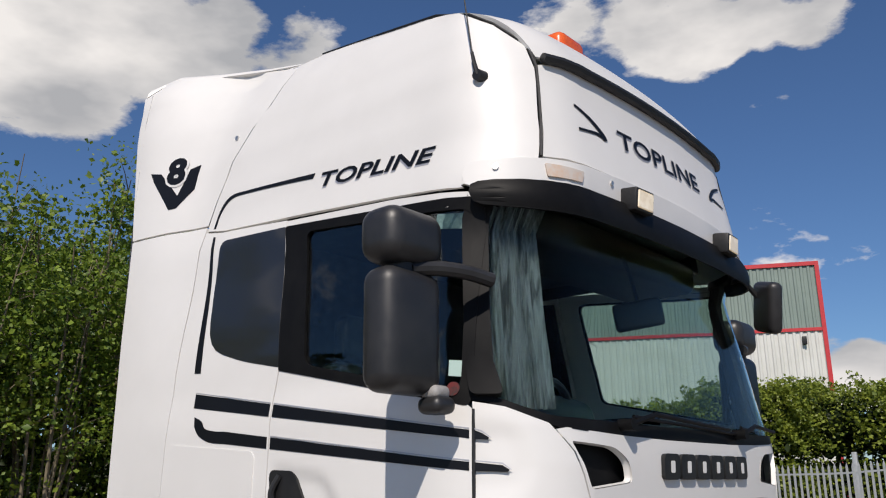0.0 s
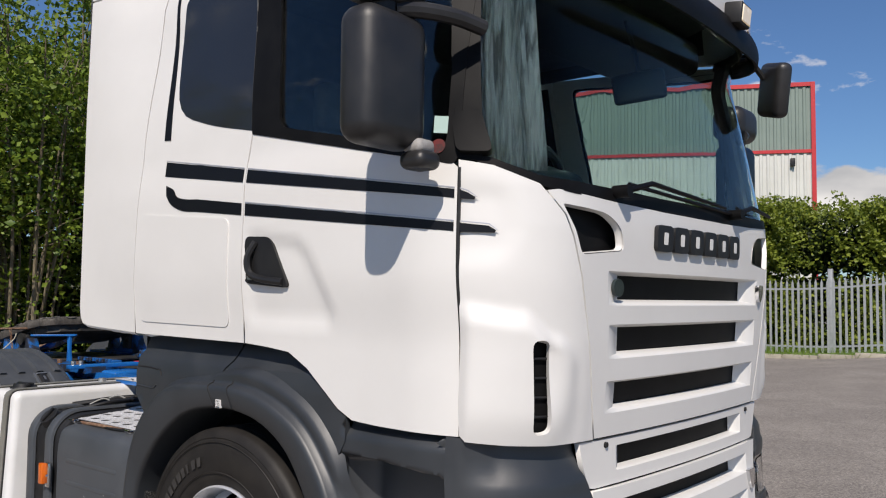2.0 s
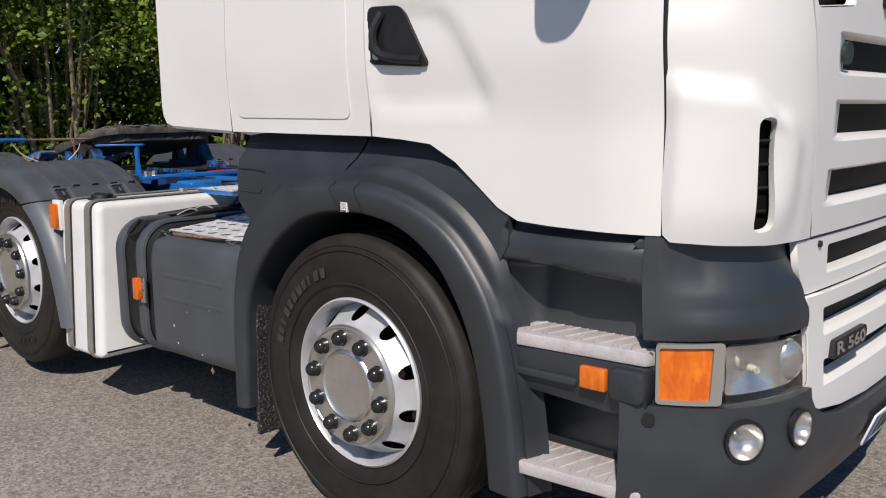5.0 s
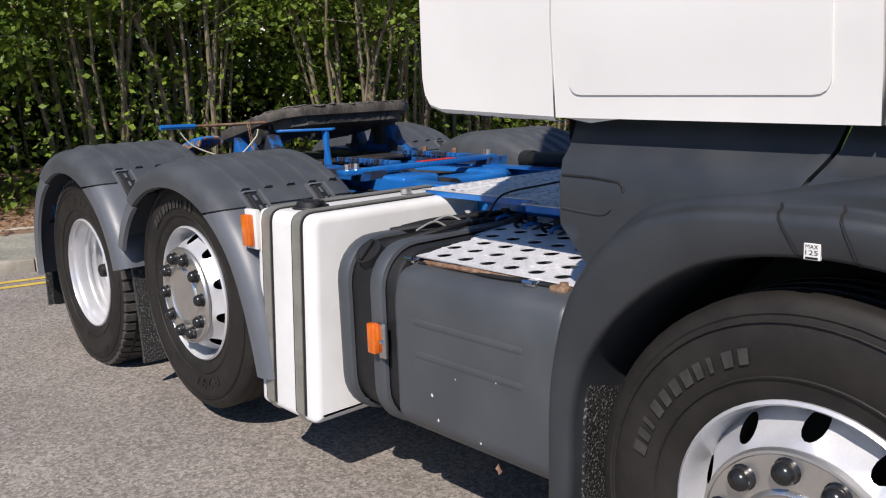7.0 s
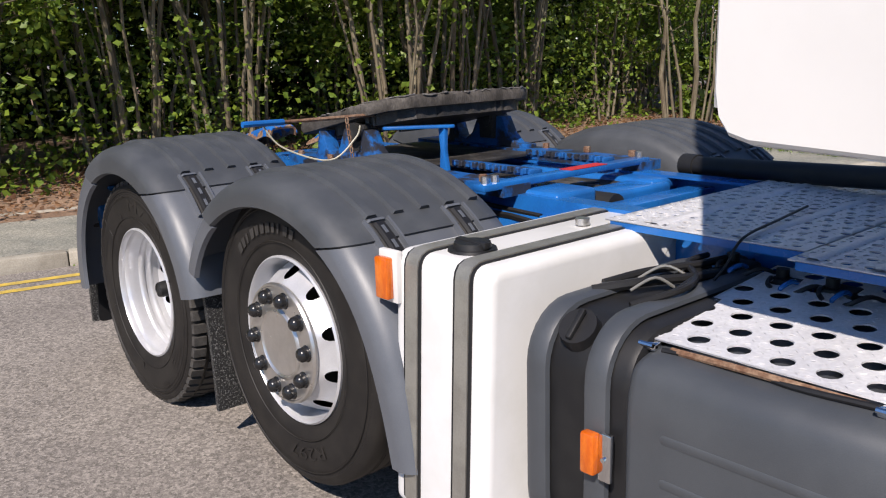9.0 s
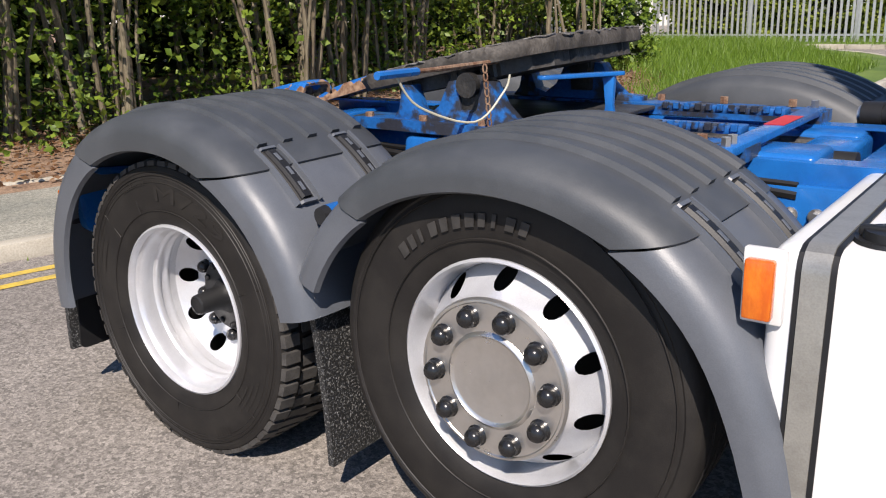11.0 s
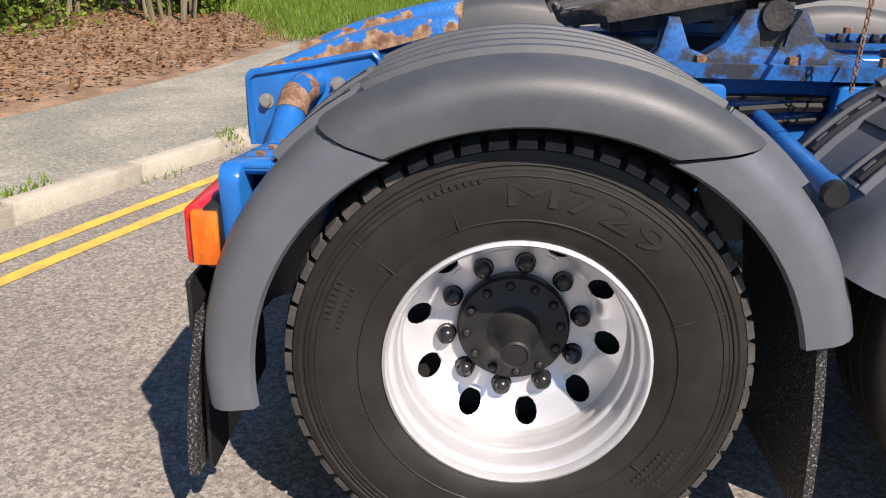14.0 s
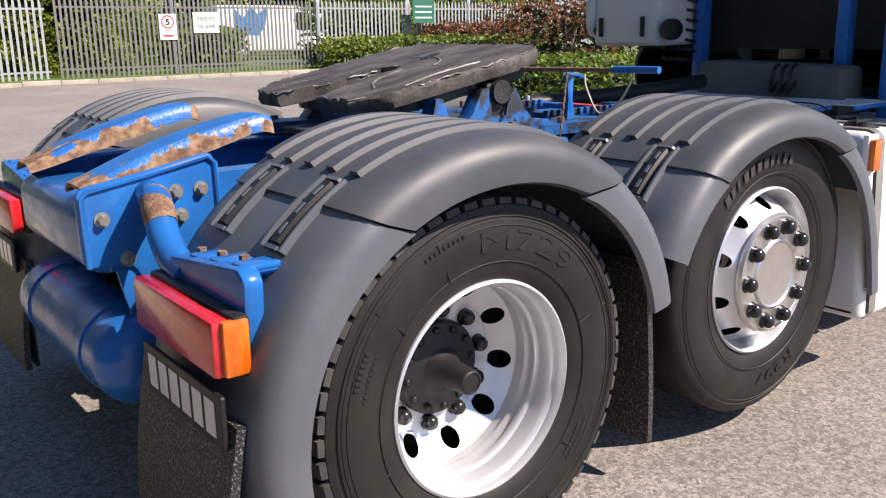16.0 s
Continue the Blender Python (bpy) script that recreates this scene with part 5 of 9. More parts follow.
        lettering("number_outline", "8", 0.142, 0.180, WHITE, lambda p: vput((-0.928 + p[0], 3.190 + p[1])) + Vector((0, -0.002, 0)), TRUCK, bold=0.09)
        lettering("engine_number", "8", 0.116, 0.154, DECAL, lambda p: vput2((-0.915 + p[0], 3.203 + p[1])), TRUCK, "navy figure above the chevron", bold=0.05)

lettering("sign_lettering", "TOPLINE", 0.90, 0.085, DECAL, lambda p: sign_point((-0.475 + p[0], 3.025 + p[1])) + Vector((0.004, 0, 0)), TRUCK, "black word on the roof sign", bold=0.015)
lettering("lettering_shade", "TOPLINE", 0.90, 0.085, SILVER_EDGE, lambda p: sign_point((-0.481 + p[0], 3.017 + p[1])) + Vector((0.002, 0, 0)), TRUCK, bold=0.015)
for s in (-1, 1):
    swoosh = curve2d([(0.82, 3.115), (0.70, 3.085), (0.60, 3.035), (0.575, 3.005)], 4) + curve2d([(0.60, 3.0), (0.66, 3.012), (0.80, 3.0)], 3) + curve2d([(0.80, 3.010), (0.66, 3.026), (0.62, 3.02), (0.71, 3.07), (0.82, 3.105)], 4)
    decal("sign_swoosh", [(s * u, z + 0.022) for u, z in swoosh], DECAL, lambda p: sign_point(p) + Vector((0.004, 0, 0)), TRUCK, "thin black swoosh on the roof sign")
# maker's word: six plain blocks
for k in range(6):
    y0 = -0.385 + k * 0.1295
    panel("badge_block", rounded_poly([(y0, 1.697), (y0 + 0.115, 1.697), (y0 + 0.122, 1.792), (y0 + 0.007, 1.792)], 0.022), BLACK, wrap_point(0.016), TRUCK, thick=0.016, longest=0.05, label="plain black raised badge block")
    panel("badge_slot", rounded_poly([(y0 + 0.045, 1.722), (y0 + 0.075, 1.722), (y0 + 0.08, 1.766), (y0 + 0.05, 1.766)], 0.006), WHITE, wrap_point(0.0175), TRUCK, thick=0.001, longest=0.05)
plate = panel("model_badge", rounded_poly([(-0.578, 0.700), (-0.315, 0.700), (-0.29, 0.735), (-0.30, 0.756), (-0.56, 0.752)], 0.012), BLACK, wrap_point(0.022), TRUCK, thick=0.02, label="black badge with silver model number")
lettering("badge_lettering", "R 560", 0.240, 0.040, LAMP_SILVER, lambda p: wrap_point(0.0245)((-0.555 + p[0], 0.708 + p[1])), plate, "silver figures", bold=0.035)
reg = panel("number_plate", rounded(-0.26, 0.26, 0.340, 0.450, 0.008, 2), material("plate_white", (0.78, 0.79, 0.80), 0.3, tint=(0.7, 0.71, 0.72), scale=9), wrap_point(0.05), TRUCK, thick=0.006, label="white number plate with dark bars")
panel("plate_band", [(-0.252, 0.346), (-0.208, 0.346), (-0.208, 0.444), (-0.252, 0.444)], material("plate_blue", (0.02, 0.08, 0.42), 0.35), wrap_point(0.0515), reg, thick=0.001)
for k in range(7):
    a = -0.188 + k * 0.060 + (0.012 if k > 3 else 0)
    panel("bar", [(a, 0.357), (a + 0.040, 0.357), (a + 0.046, 0.434), (a + 0.006, 0.434)], BLACK, wrap_point(0.0515), reg, thick=0.001)


def disc(name, u, z, r, mat, off, parent, label="", squash=1.0, thick=0.012):
    return panel(name, [(u + r * math.cos(a), z + r * squash * math.sin(a)) for a in [math.tau * k / 20 for k in range(20)]], mat, wrap_point(off), parent, thick=thick, longest=0.05, label=label)


disc("round_badge", -0.612, 1.564, 0.030, material("badge_green", (0.02, 0.03, 0.03), 0.3, tint=(0.05, 0.06, 0.06), scale=60), 0.004, TRUCK, "dark green round badge")
panel("shield_badge", rounded_poly([(0.65, 1.595), (0.725, 1.595), (0.72, 1.54), (0.69, 1.512), (0.66, 1.54)], 0.015), CHROME, wrap_point(0.015), TRUCK, thick=0.015, longest=0.05, label="chrome shield badge")
panel("chevron_badge", rounded_poly([(0.60, 0.785), (0.69, 0.785), (0.67, 0.72), (0.645, 0.695), (0.62, 0.72)], 0.012), CHROME, wrap_point(0.02), TRUCK, thick=0.015, longest=0.05, label="chrome chevron badge")
for s in (-1, 1):
    for u, z, r in ((1.029, 0.563, 0.055), (0.823, 0.564, 0.052)):
        d = panel("fog_lamp", [(s * u + r * 1.06 * math.cos(t), z + r * 1.06 * math.sin(t)) for t in [math.tau * j / 24 for j in range(24)]], BLACK, wrap_point(0.038), TRUCK, holes=[[(s * u + r * 0.9 * math.cos(t), z + r * 0.9 * math.sin(t)) for t in [math.tau * j / 24 for j in range(24)]]], thick=0.012, longest=0.05, label="round fog lamp in the bumper")
        bm = bmesh.new()
        grid(bm, [[wrap_point(off)((s * u + r * k * math.cos(t), z + r * k * math.sin(t))) for t in [math.tau * j / 24 for j in range(24)]] for k, off in ((0.90, 0.0375), (0.86, 0.028), (0.70, 0.012), (0.45, 0.002), (0.20, 0.0), (0.17, 0.014), (0.02, 0.016))], close_v=True)
        part("reflector", bm, LAMP_SILVER, d, "bright fog lamp bowl")
        disc("fog_lens", s * u, z, r * 0.90, CLEAR, 0.0405, d, "clear fog lamp lens", thick=0.002).visible_shadow = False
    disc("tow_eye_cover", s * 1.282, 0.618, 0.017, BLACK, 0.028, TRUCK, "black bumper screw cover", thick=0.008)
    disc("brow_screw", s * 1.20, 2.81, 0.012, STEEL, 0.010, TRUCK)
    disc("brow_screw", s * 0.60, 2.826, 0.010, STEEL, 0.010, TRUCK)
    panel("corner_marker_lamp", [(s * u, z) for u, z in rounded_poly([(0.808, 2.781), (0.985, 2.778), (1.004, 2.828), (0.806, 2.825)], 0.006)], material("marker_lens", (0.62, 0.55, 0.48), 0.15, tint=(0.7, 0.35, 0.12), scale=14, amount=0.5, coat=0.5), wrap_point(0.010), TRUCK, thick=0.008, longest=0.05, label="clear roof marker lamp")
    # work lamps on the brow
    c = Vector((1.405, -0.405 if s < 0 else 0.465, 2.772))
    m = Matrix.Translation(c) @ Matrix.Rotation(s * 0.06, 4, "Z") @ Matrix.Rotation(0.12, 4, "Y")
    bm = bmesh.new()
    box(bm, (-0.05, -0.068, -0.048), (0.03, 0.068, 0.048), 0.01, 2, m)
    sl = part("spot_lamp", bm, BLACK, TRUCK, "square black spot lamp, lit")
    bm = bmesh.new()
    box(bm, (0.028, -0.056, -0.037), (0.034, 0.056, 0.037), 0.004, 1, m)
    lit = material("lit_lamp_glass", (0.75, 0.68, 0.52), 0.2, tint=(0.95, 0.9, 0.75), scale=22, amount=0.8, coat=0.5)
    lb = lit.node_tree.nodes["Principled BSDF"]
    lb.inputs["Emission Color"].default_value = (1.0, 0.74, 0.42, 1)
    lb.inputs["Emission Strength"].default_value = 0.22
    part("lamp_glass", bm, lit, sl, "lit pale lamp glass")

# roof beacon and aerial
bm = bmesh.new()
box(bm, (0.80, -0.20, 3.62), (0.96, 0.03, 3.82), 0.045, 4)
box(bm, (0.81, 0.0, 3.62), (0.95, 0.26, 3.79), 0.05, 4)
part("beacon", bm, material("orange_beacon", (0.72, 0.10, 0.012), 0.25, tint=(0.8, 0.16, 0.02), scale=10, coat=0.5), TRUCK, "orange roof beacon bar")
bm = bmesh.new()
p = wrap_point(0.0)((-1.275, 3.21))
cyl(bm, p + Vector((0, 0.01, 0)), p + Vector((0, -0.03, 0)), 0.026, 0.022, 14)
tube(bm, [p + Vector((0, -0.022, 0)), p + Vector((-0.01, -0.03, 0.05)), p + Vector((-0.02, -0.03, 0.10))], 0.011, 8, 0.6)
tube(bm, [p + Vector((-0.02, -0.03, 0.10)), p + Vector((-0.06, -0.04, 0.45)), p + Vector((-0.12, -0.05, 1.0))], 0.0035, 6, 0.5)
part("aerial", bm, BLACK, TRUCK, "black whip aerial")
for x, z in ((-0.43, 3.42), ):
    bm = bmesh.new()
    y = -side_y(x, z)
    cyl(bm, (x - 0.05, y + 0.01, z - 0.03), (x - 0.05, y - 0.012, z - 0.03), 0.014, 0.012, 12)
    part("deflector_bolt", bm, STEEL, TRUCK)

# ---- mirrors ----
MIRROR_SHELL = material("mirror_shell", (0.018, 0.018, 0.019), 0.42, tint=(0.028, 0.028, 0.029), scale=9, amount=0.7, bump=0.1, bump_scale=500, rough_var=0.06)
for s in (-1, 1):
    bm = bmesh.new()
    y0, y1 = sorted((s * 1.255, s * 1.525))
    box(bm, (0.955, y0, 1.965), (1.105, y1, 2.372), 0.058, 5)
    mir = part("main_mirror", bm, MIRROR_SHELL, TRUCK, "black door mirror housing", sharp=1.5)
    bm = bmesh.new()
    box(bm, (0.9545, y0 + 0.058, 2.02), (0.958, y1 - 0.058, 2.315), 0.0015, 1)
    part("mirror_glass", bm, MIRROR, mir)
    bm = bmesh.new()
    box(bm, (0.94, y0 - 0.0, 2.385), (1.12, y1, 2.575), 0.062, 5)
    up = part("wide_angle_mirror", bm, MIRROR_SHELL, TRUCK, "black wide-angle mirror housing", sharp=1.5)
    bm = bmesh.new()
    cyl(bm, (1.03, s * 1.40, 2.34), (1.03, s * 1.40, 2.42), 0.05, seg=16)
    part("mirror_stalk", bm, BLACK, up)
    bm = bmesh.new()
    tube(bm, arc_points([(1.06, s * 1.38, 2.375), (1.10, s * 1.30, 2.385), (1.15, s * 1.20, 2.38), (1.18, s * 1.10, 2.365)], 5), 0.026, 10)
    part("mirror_arm", bm, MIRROR_SHELL, TRUCK, "black mirror arm")
    bm = bmesh.new()
    box(bm, (1.035, min(s * 1.235, s * 1.335), 1.905), (1.135, max(s * 1.235, s * 1.335), 1.962), 0.026, 4)
    km = part("kerb_mirror", bm, MIRROR_SHELL, TRUCK, "small black kerb mirror", sharp=1.5)
    bm = bmesh.new()
    box(bm, (1.045, min(s * 1.245, s * 1.325), 1.952), (1.118, max(s * 1.245, s * 1.325), 1.998), 0.020, 4)
    part("mirror_cap", bm, material("worn_grey_cap", (0.26, 0.25, 0.24), 0.7, tint=(0.4, 0.39, 0.38), scale=30, bump=0.3, bump_scale=150), km, "worn grey cap")
# front mirror hung from the visor's far end
bm = bmesh.new()
box(bm, (-0.04, -0.115, -0.135), (0.04, 0.115, 0.135), 0.034, 4, Matrix.Translation((1.34, 1.10, 2.575)) @ Matrix.Rotation(0.75, 4, "Z") @ Matrix.Rotation(0.25, 4, "X"))
fm = part("front_mirror", bm, MIRROR_SHELL, TRUCK, "black front mirror hung from the visor", sharp=1.5)
bm = bmesh.new()
tube(bm, arc_points([(1.22, 0.93, 2.70), (1.25, 1.0, 2.72), (1.26, 1.05, 2.70), (1.29, 1.10, 2.64)], 5), 0.014, 8)
part("mirror_arm", bm, BLACK, fm)

# ---- wipers, window trim and cab inside ----
for a, b, c in (((-0.62, 1.885), (-0.45, 1.928), (0.20, 1.900)), ((0.34, 1.885), (0.5, 1.928), (0.82, 1.915))):
    bm = bmesh.new()
    tube(bm, [wrap_point(0.03)(a), wrap_point(0.045)(b), wrap_point(0.03)(c)], 0.012, 8, 0.6)
    k0 = ((a[0] + b[0]) / 2, a[1] + 0.02)
    tube(bm, [wrap_point(0.012)((b[0] - 0.1, b[1] - 0.01)), wrap_point(0.012)((c[0] + 0.22, c[1] - 0.015))], 0.008, 6)
    cyl(bm, wrap_point(-0.01)(a), wrap_point(0.05)(a), 0.022, seg=12)
    part("wiper", bm, VISOR, TRUCK, "black windscreen wiper")
bm = bmesh.new()
prism(bm, rounded_poly([(0.78, 1.30), (1.24, 1.30), (1.27, 1.85), (1.18, 1.925), (1.0, 1.95), (0.86, 1.80)], 0.05), "y", -0.70, 0.70, 0.03)
prism(bm, rounded_poly([(0.78, 1.30), (1.0, 1.30), (1.08, 1.86), (1.0, 1.94), (0.92, 1.84)], 0.05), "y", -1.02, 1.02, 0.03)
prism(bm, rounded_poly([(0.88, 1.78), (1.14, 1.90), (1.12, 1.99), (1.0, 2.035), (0.90, 1.99)], 0.04), "y", -0.93, -0.36, 0.03)
part("dashboard", bm, DASH, TRUCK, "dark green-grey dashboard")
for s in (-1, 1):
    bm = bmesh.new()
    box(bm, (0.05, s * 0.62 - 0.24, 1.50), (0.55, s * 0.62 + 0.24, 1.66), 0.05, 3)
    box(bm, (-0.02, s * 0.62 - 0.23, 1.62), (0.16, s * 0.62 + 0.23, 2.22), 0.06, 3, Matrix.Translation((0, 0, 0)))
    box(bm, (-0.02, s * 0.62 - 0.13, 2.23), (0.10, s * 0.62 + 0.13, 2.45), 0.04, 3)
    part("seat", bm, CLOTH, TRUCK, "dark cloth cab seat with headrest")
bm = bmesh.new()
tube(bm, [(1.02 + 0.06 * math.sin(a), -0.62 + 0.22 * math.cos(a), 1.86 + 0.21 * math.sin(a)) for a in [math.tau * k / 28 for k in range(28)]], 0.016, 8, closed=True)
tube(bm, [(1.02, -0.62, 1.86), (1.15, -0.62, 1.75)], 0.03, 8)
part("steering_wheel", bm, BLACK, TRUCK, "black steering wheel")
# upright pale and dark streaks imitate reflections in the screen, in the cloth's colour
CURTAIN = material("curtain_painted_streaks", (0.34, 0.36, 0.40), 0.9, tint=(0.02, 0.024, 0.03), scale=5, amount=0.8, stretch=(6, 6, 0.6), bump=0.2, bump_scale=60)
bm = bmesh.new()
rows = []
for k in range(60):
    t = k / 59
    u = lerp(1.20, 0.93, t)
    f = 0.012 * math.sin(t * 34) + 0.008 * math.sin(t * 77 + 1)
    rows.append([wrap_point(-0.05 + f)((-u - 0.03 * math.sin(3 * z + t * 9) * 0.3, z)) for z in np.linspace(1.93, 2.68, 9)])
grid(bm, rows)
part("curtain", bm, CURTAIN, TRUCK, "pale drawn cab curtain with reflection streaks painted in")
# added sheet that darkens the far corner, where seat and pillar stand
bm = bmesh.new()
rows = []
for k in range(40):
    t = k / 39
    f = 0.012 * math.sin(t * 30) + 0.006 * math.sin(t * 71)
    rows.append([wrap_point(-0.06 + f)((lerp(1.22, 1.0, t), z)) for z in np.linspace(1.90, 2.68, 7)])
grid(bm, rows)
part("curtain", bm, CLOTH, TRUCK, "dark sheet added for the dark far side of the cab")
bm = bmesh.new()
box(bm, (-0.02, -0.108, -0.064), (0.02, 0.108, 0.064), 0.019, 3, pose(1.15, 0.01, 2.405, 8, 0, -64))
tube(bm, [(1.15, 0.02, 2.44), (1.12, 0.03, 2.56), (1.08, 0.03, 2.70)], 0.010, 8)
part("interior_mirror", bm, MIRROR_SHELL, TRUCK, "black mirror behind the windscreen")
STICKER = material("pale_sticker", (0.45, 0.62, 0.58), 0.5)
panel("window_sticker", [(1.03, 2.045), (1.075, 2.04), (1.075, 2.095), (1.03, 2.10)], STICKER, side_point(-1, 0.006), TRUCK, thick=0.001, label="pale green window sticker")
panel("window_badge", circle(1.05, 2.0, 0.024, 16), material("badge_dark", (0.05, 0.03, 0.03), 0.4, tint=(0.25, 0.02, 0.02), scale=60), side_point(-1, 0.006), TRUCK, thick=0.001, label="small round window badge")
panel("window_label", rounded_poly([(0.93, 2.60), (1.07, 2.585), (1.07, 2.645), (0.93, 2.66)], 0.01), material("faint_label", (0.10, 0.17, 0.16), 0.4, tint=(0.2, 0.3, 0.28), scale=70), side_point(-1, -0.008), TRUCK, thick=0.001, label="faint printed window label")
bm = bmesh.new()
for x0, x1, z0, z1 in ((-0.66, 1.3, 2.90, 2.93), ):
    grid(bm, [[(x, y * w, 2.86) for y in np.linspace(-1.0, 1.0, 5)] for x, w in ((-0.66, 1.0), (0.3, 1.0), (0.85, 0.97), (1.12, 0.80))])
part("headlining", bm, CLOTH, TRUCK, "dark cab headlining")
# box added under the roof so that the screen's top looks black
bm = bmesh.new()
box(bm, (0.60, -0.96, 2.665), (1.02, 0.96, 2.84), 0.05, 3)
part("overhead_shelf", bm, DARK, TRUCK, "dark box added overhead to blacken the upper windscreen")
bm = bmesh.new()
grid(bm, [[(-0.30, y, z) for y in np.linspace(-1.0, 0.75, 6)] for z in (1.4, 2.0, 2.85)])
part("bunk_curtain", bm, CLOTH, TRUCK, "dark bunk curtain")

# ---- fuel tank, side box, steps and decks ----
TANK = rounded_poly([(-0.35, 0.275), (-1.224, 0.275), (-1.186, 1.026), (-0.35, 1.026)], [0.04, 0.03, 0.045, 0.04], 5)
bm = bmesh.new()
prism(bm, TANK, "x", -2.035, -1.65, 0.035, 4)
tank = part("fuel_tank", bm, TANKWHITE, TRUCK, "white painted rectangular fuel tank with steel straps", sharp=1.2)
for x in (-1.945, -1.742):
    pts = [(-0.36, 1.026), (-0.8, 1.026), (-1.13, 1.026), (-1.155, 1.024), (-1.174, 1.015), (-1.184, 1.0), (-1.188, 0.98), (-1.2035, 0.68), (-1.2195, 0.36), (-1.222, 0.305), (-1.205, 0.277), (-1.15, 0.274)]
    for w, h, mt, nm in ((0.036, 0.004, BLACK, "strap_liner"), (0.025, 0.008, STRAP, "strap")):
        bm = bmesh.new()
        rows = []
        for a, b, c in zip(pts[:1] + pts, pts, pts[1:] + pts[-1:]):
            t = Vector((c[0] - a[0], c[1] - a[1])).normalized()
            ny, nz = t.y * h, -t.x * h
            rows.append([(x - w, b[0], b[1]), (x - w, b[0] + ny, b[1] + nz), (x + w, b[0] + ny, b[1] + nz), (x + w, b[0], b[1])])
        grid(bm, rows)
        part(nm, bm, mt, tank, sharp=0.5)
bm = bmesh.new()
cyl(bm, (-1.845, -1.06, 1.022), (-1.845, -1.06, 1.034), 0.070, 0.066, 24)
cyl(bm, (-1.845, -1.06, 1.034), (-1.845, -1.06, 1.050), 0.054, 0.050, 24)
box(bm, (-1.905, -1.072, 1.034), (-1.785, -1.048, 1.056), 0.006)
part("filler_cap", bm, BLACK, tank, "black fuel filler cap")
bm = bmesh.new()
cyl(bm, (-1.83, -0.62, 1.03), (-1.83, -0.62, 1.05), 0.022, seg=14)
part("level_sender", bm, STEEL, tank)
# side reflector by the tank
bm = bmesh.new()
box(bm, (-2.075, -1.208, 0.872), (-1.995, -1.185, 1.022), 0.005)
part("reflector_bracket", bm, WHITE, tank)
bm = bmesh.new()
box(bm, (-2.066, -1.232, 0.885), (-2.010, -1.207, 1.005), 0.006)
part("side_marker", bm, ORANGE, tank, "amber side marker lamp")

bm = bmesh.new()
prism(bm, rounded(-1.15, -0.42, 0.36, 0.94, 0.13, 7), "x", -1.635, -1.33, 0.02)
small = part("reservoir_tank", bm, BLACK, TRUCK, "black plastic reservoir tank with rubber straps")
for x in (-1.592, -1.412):
    bm = bmesh.new()
    o = rounded(-1.16, -0.41, 0.35, 0.95, 0.14, 7)
    rows = [[(x + dx, y + (y + 0.78) * k, z + (z - 0.65) * k) for dx, k in ((-0.034, -0.01), (-0.030, 0.02), (-0.018, 0.032), (0.018, 0.032), (0.030, 0.02), (0.034, -0.01))] for y, z in o]
    grid(bm, rows, close_u=True)
    part("rubber_strap", bm, BOXGREY, small)
bm = bmesh.new()
cyl(bm, (-1.505, -1.075, 0.87), (-1.50, -1.125, 0.925), 0.055, 0.048, 20)
box(bm, (-0.008, -0.04, 0), (0.008, 0.04, 0.012), 0.003, m=pose(-1.50, -1.127, 0.927, 45, 0, 0))
part("filler_cap", bm, BLACK, small, "black screw cap")
for pts, r, mt, nm in (([(-1.60, -0.95, 0.955), (-1.52, -0.85, 0.970), (-1.46, -0.70, 0.965), (-1.44, -0.55, 0.955), (-1.44, -0.42, 0.92)], 0.013, BLACK, "hose"),
                       ([(-1.62, -0.88, 0.955), (-1.57, -0.76, 0.972), (-1.50, -0.62, 0.978), (-1.49, -0.48, 0.97), (-1.50, -0.38, 0.94)], 0.011, BLACK, "hose"),
                       ([(-1.46, -0.98, 0.95), (-1.40, -0.86, 0.975), (-1.45, -0.72, 0.970), (-1.54, -0.62, 0.975), (-1.58, -0.46, 0.96)], 0.009, BLACK, "hose"),
                       ([(-1.44, -0.98, 0.945), (-1.43, -0.84, 0.962), (-1.46, -0.66, 0.968), (-1.46, -0.42, 0.955)], 0.008, BLACK, "hose"),
                       ([(-1.52, -0.90, 0.958), (-1.49, -0.84, 0.985), (-1.46, -0.80, 0.958)], 0.004, STRAP, "hose_clip"),
                       ([(-1.57, -0.80, 0.96), (-1.53, -0.74, 0.99), (-1.48, -0.70, 0.96)], 0.004, STRAP, "hose_clip")):
    bm = bmesh.new()
    tube(bm, arc_points(pts, 5), r, 8)
    part(nm, bm, mt, small)
bm = bmesh.new()
box(bm, (-1.425, -1.205, 0.612), (-1.385, -1.178, 0.712), 0.006)
mark = part("side_marker", bm, ORANGE, TRUCK, "amber side marker lamp on a bracket")
bm = bmesh.new()
box(bm, (-1.385, -1.188, 0.600), (-1.350, -1.174, 0.716), 0.003)
cyl(bm, (-1.368, -1.186, 0.655), (-1.368, -1.194, 0.655), 0.006, seg=8)
part("bracket", bm, CHROME, mark, "bright metal bracket")
bm = bmesh.new()
prism(bm, rounded_poly([(-0.30, 0.885), (-1.06, 0.905), (-1.145, 0.885), (-1.165, 0.80), (-1.165, 0.42), (-1.12, 0.37), (-0.30, 0.36)], 0.06, 6), "x", -1.340, -0.640, 0.03, 3)
sidebox = part("side_box", bm, BOXGREY, TRUCK, "dark grey plastic side box cover")
for z in (0.742, 0.640):
    bm = bmesh.new()
    prism(bm, rounded(-1.24, -0.78, z - 0.012, z + 0.012, 0.011, 4), "y", -1.1665, -1.15, 0.004)
    part("crease", bm, BOXGREY, sidebox)
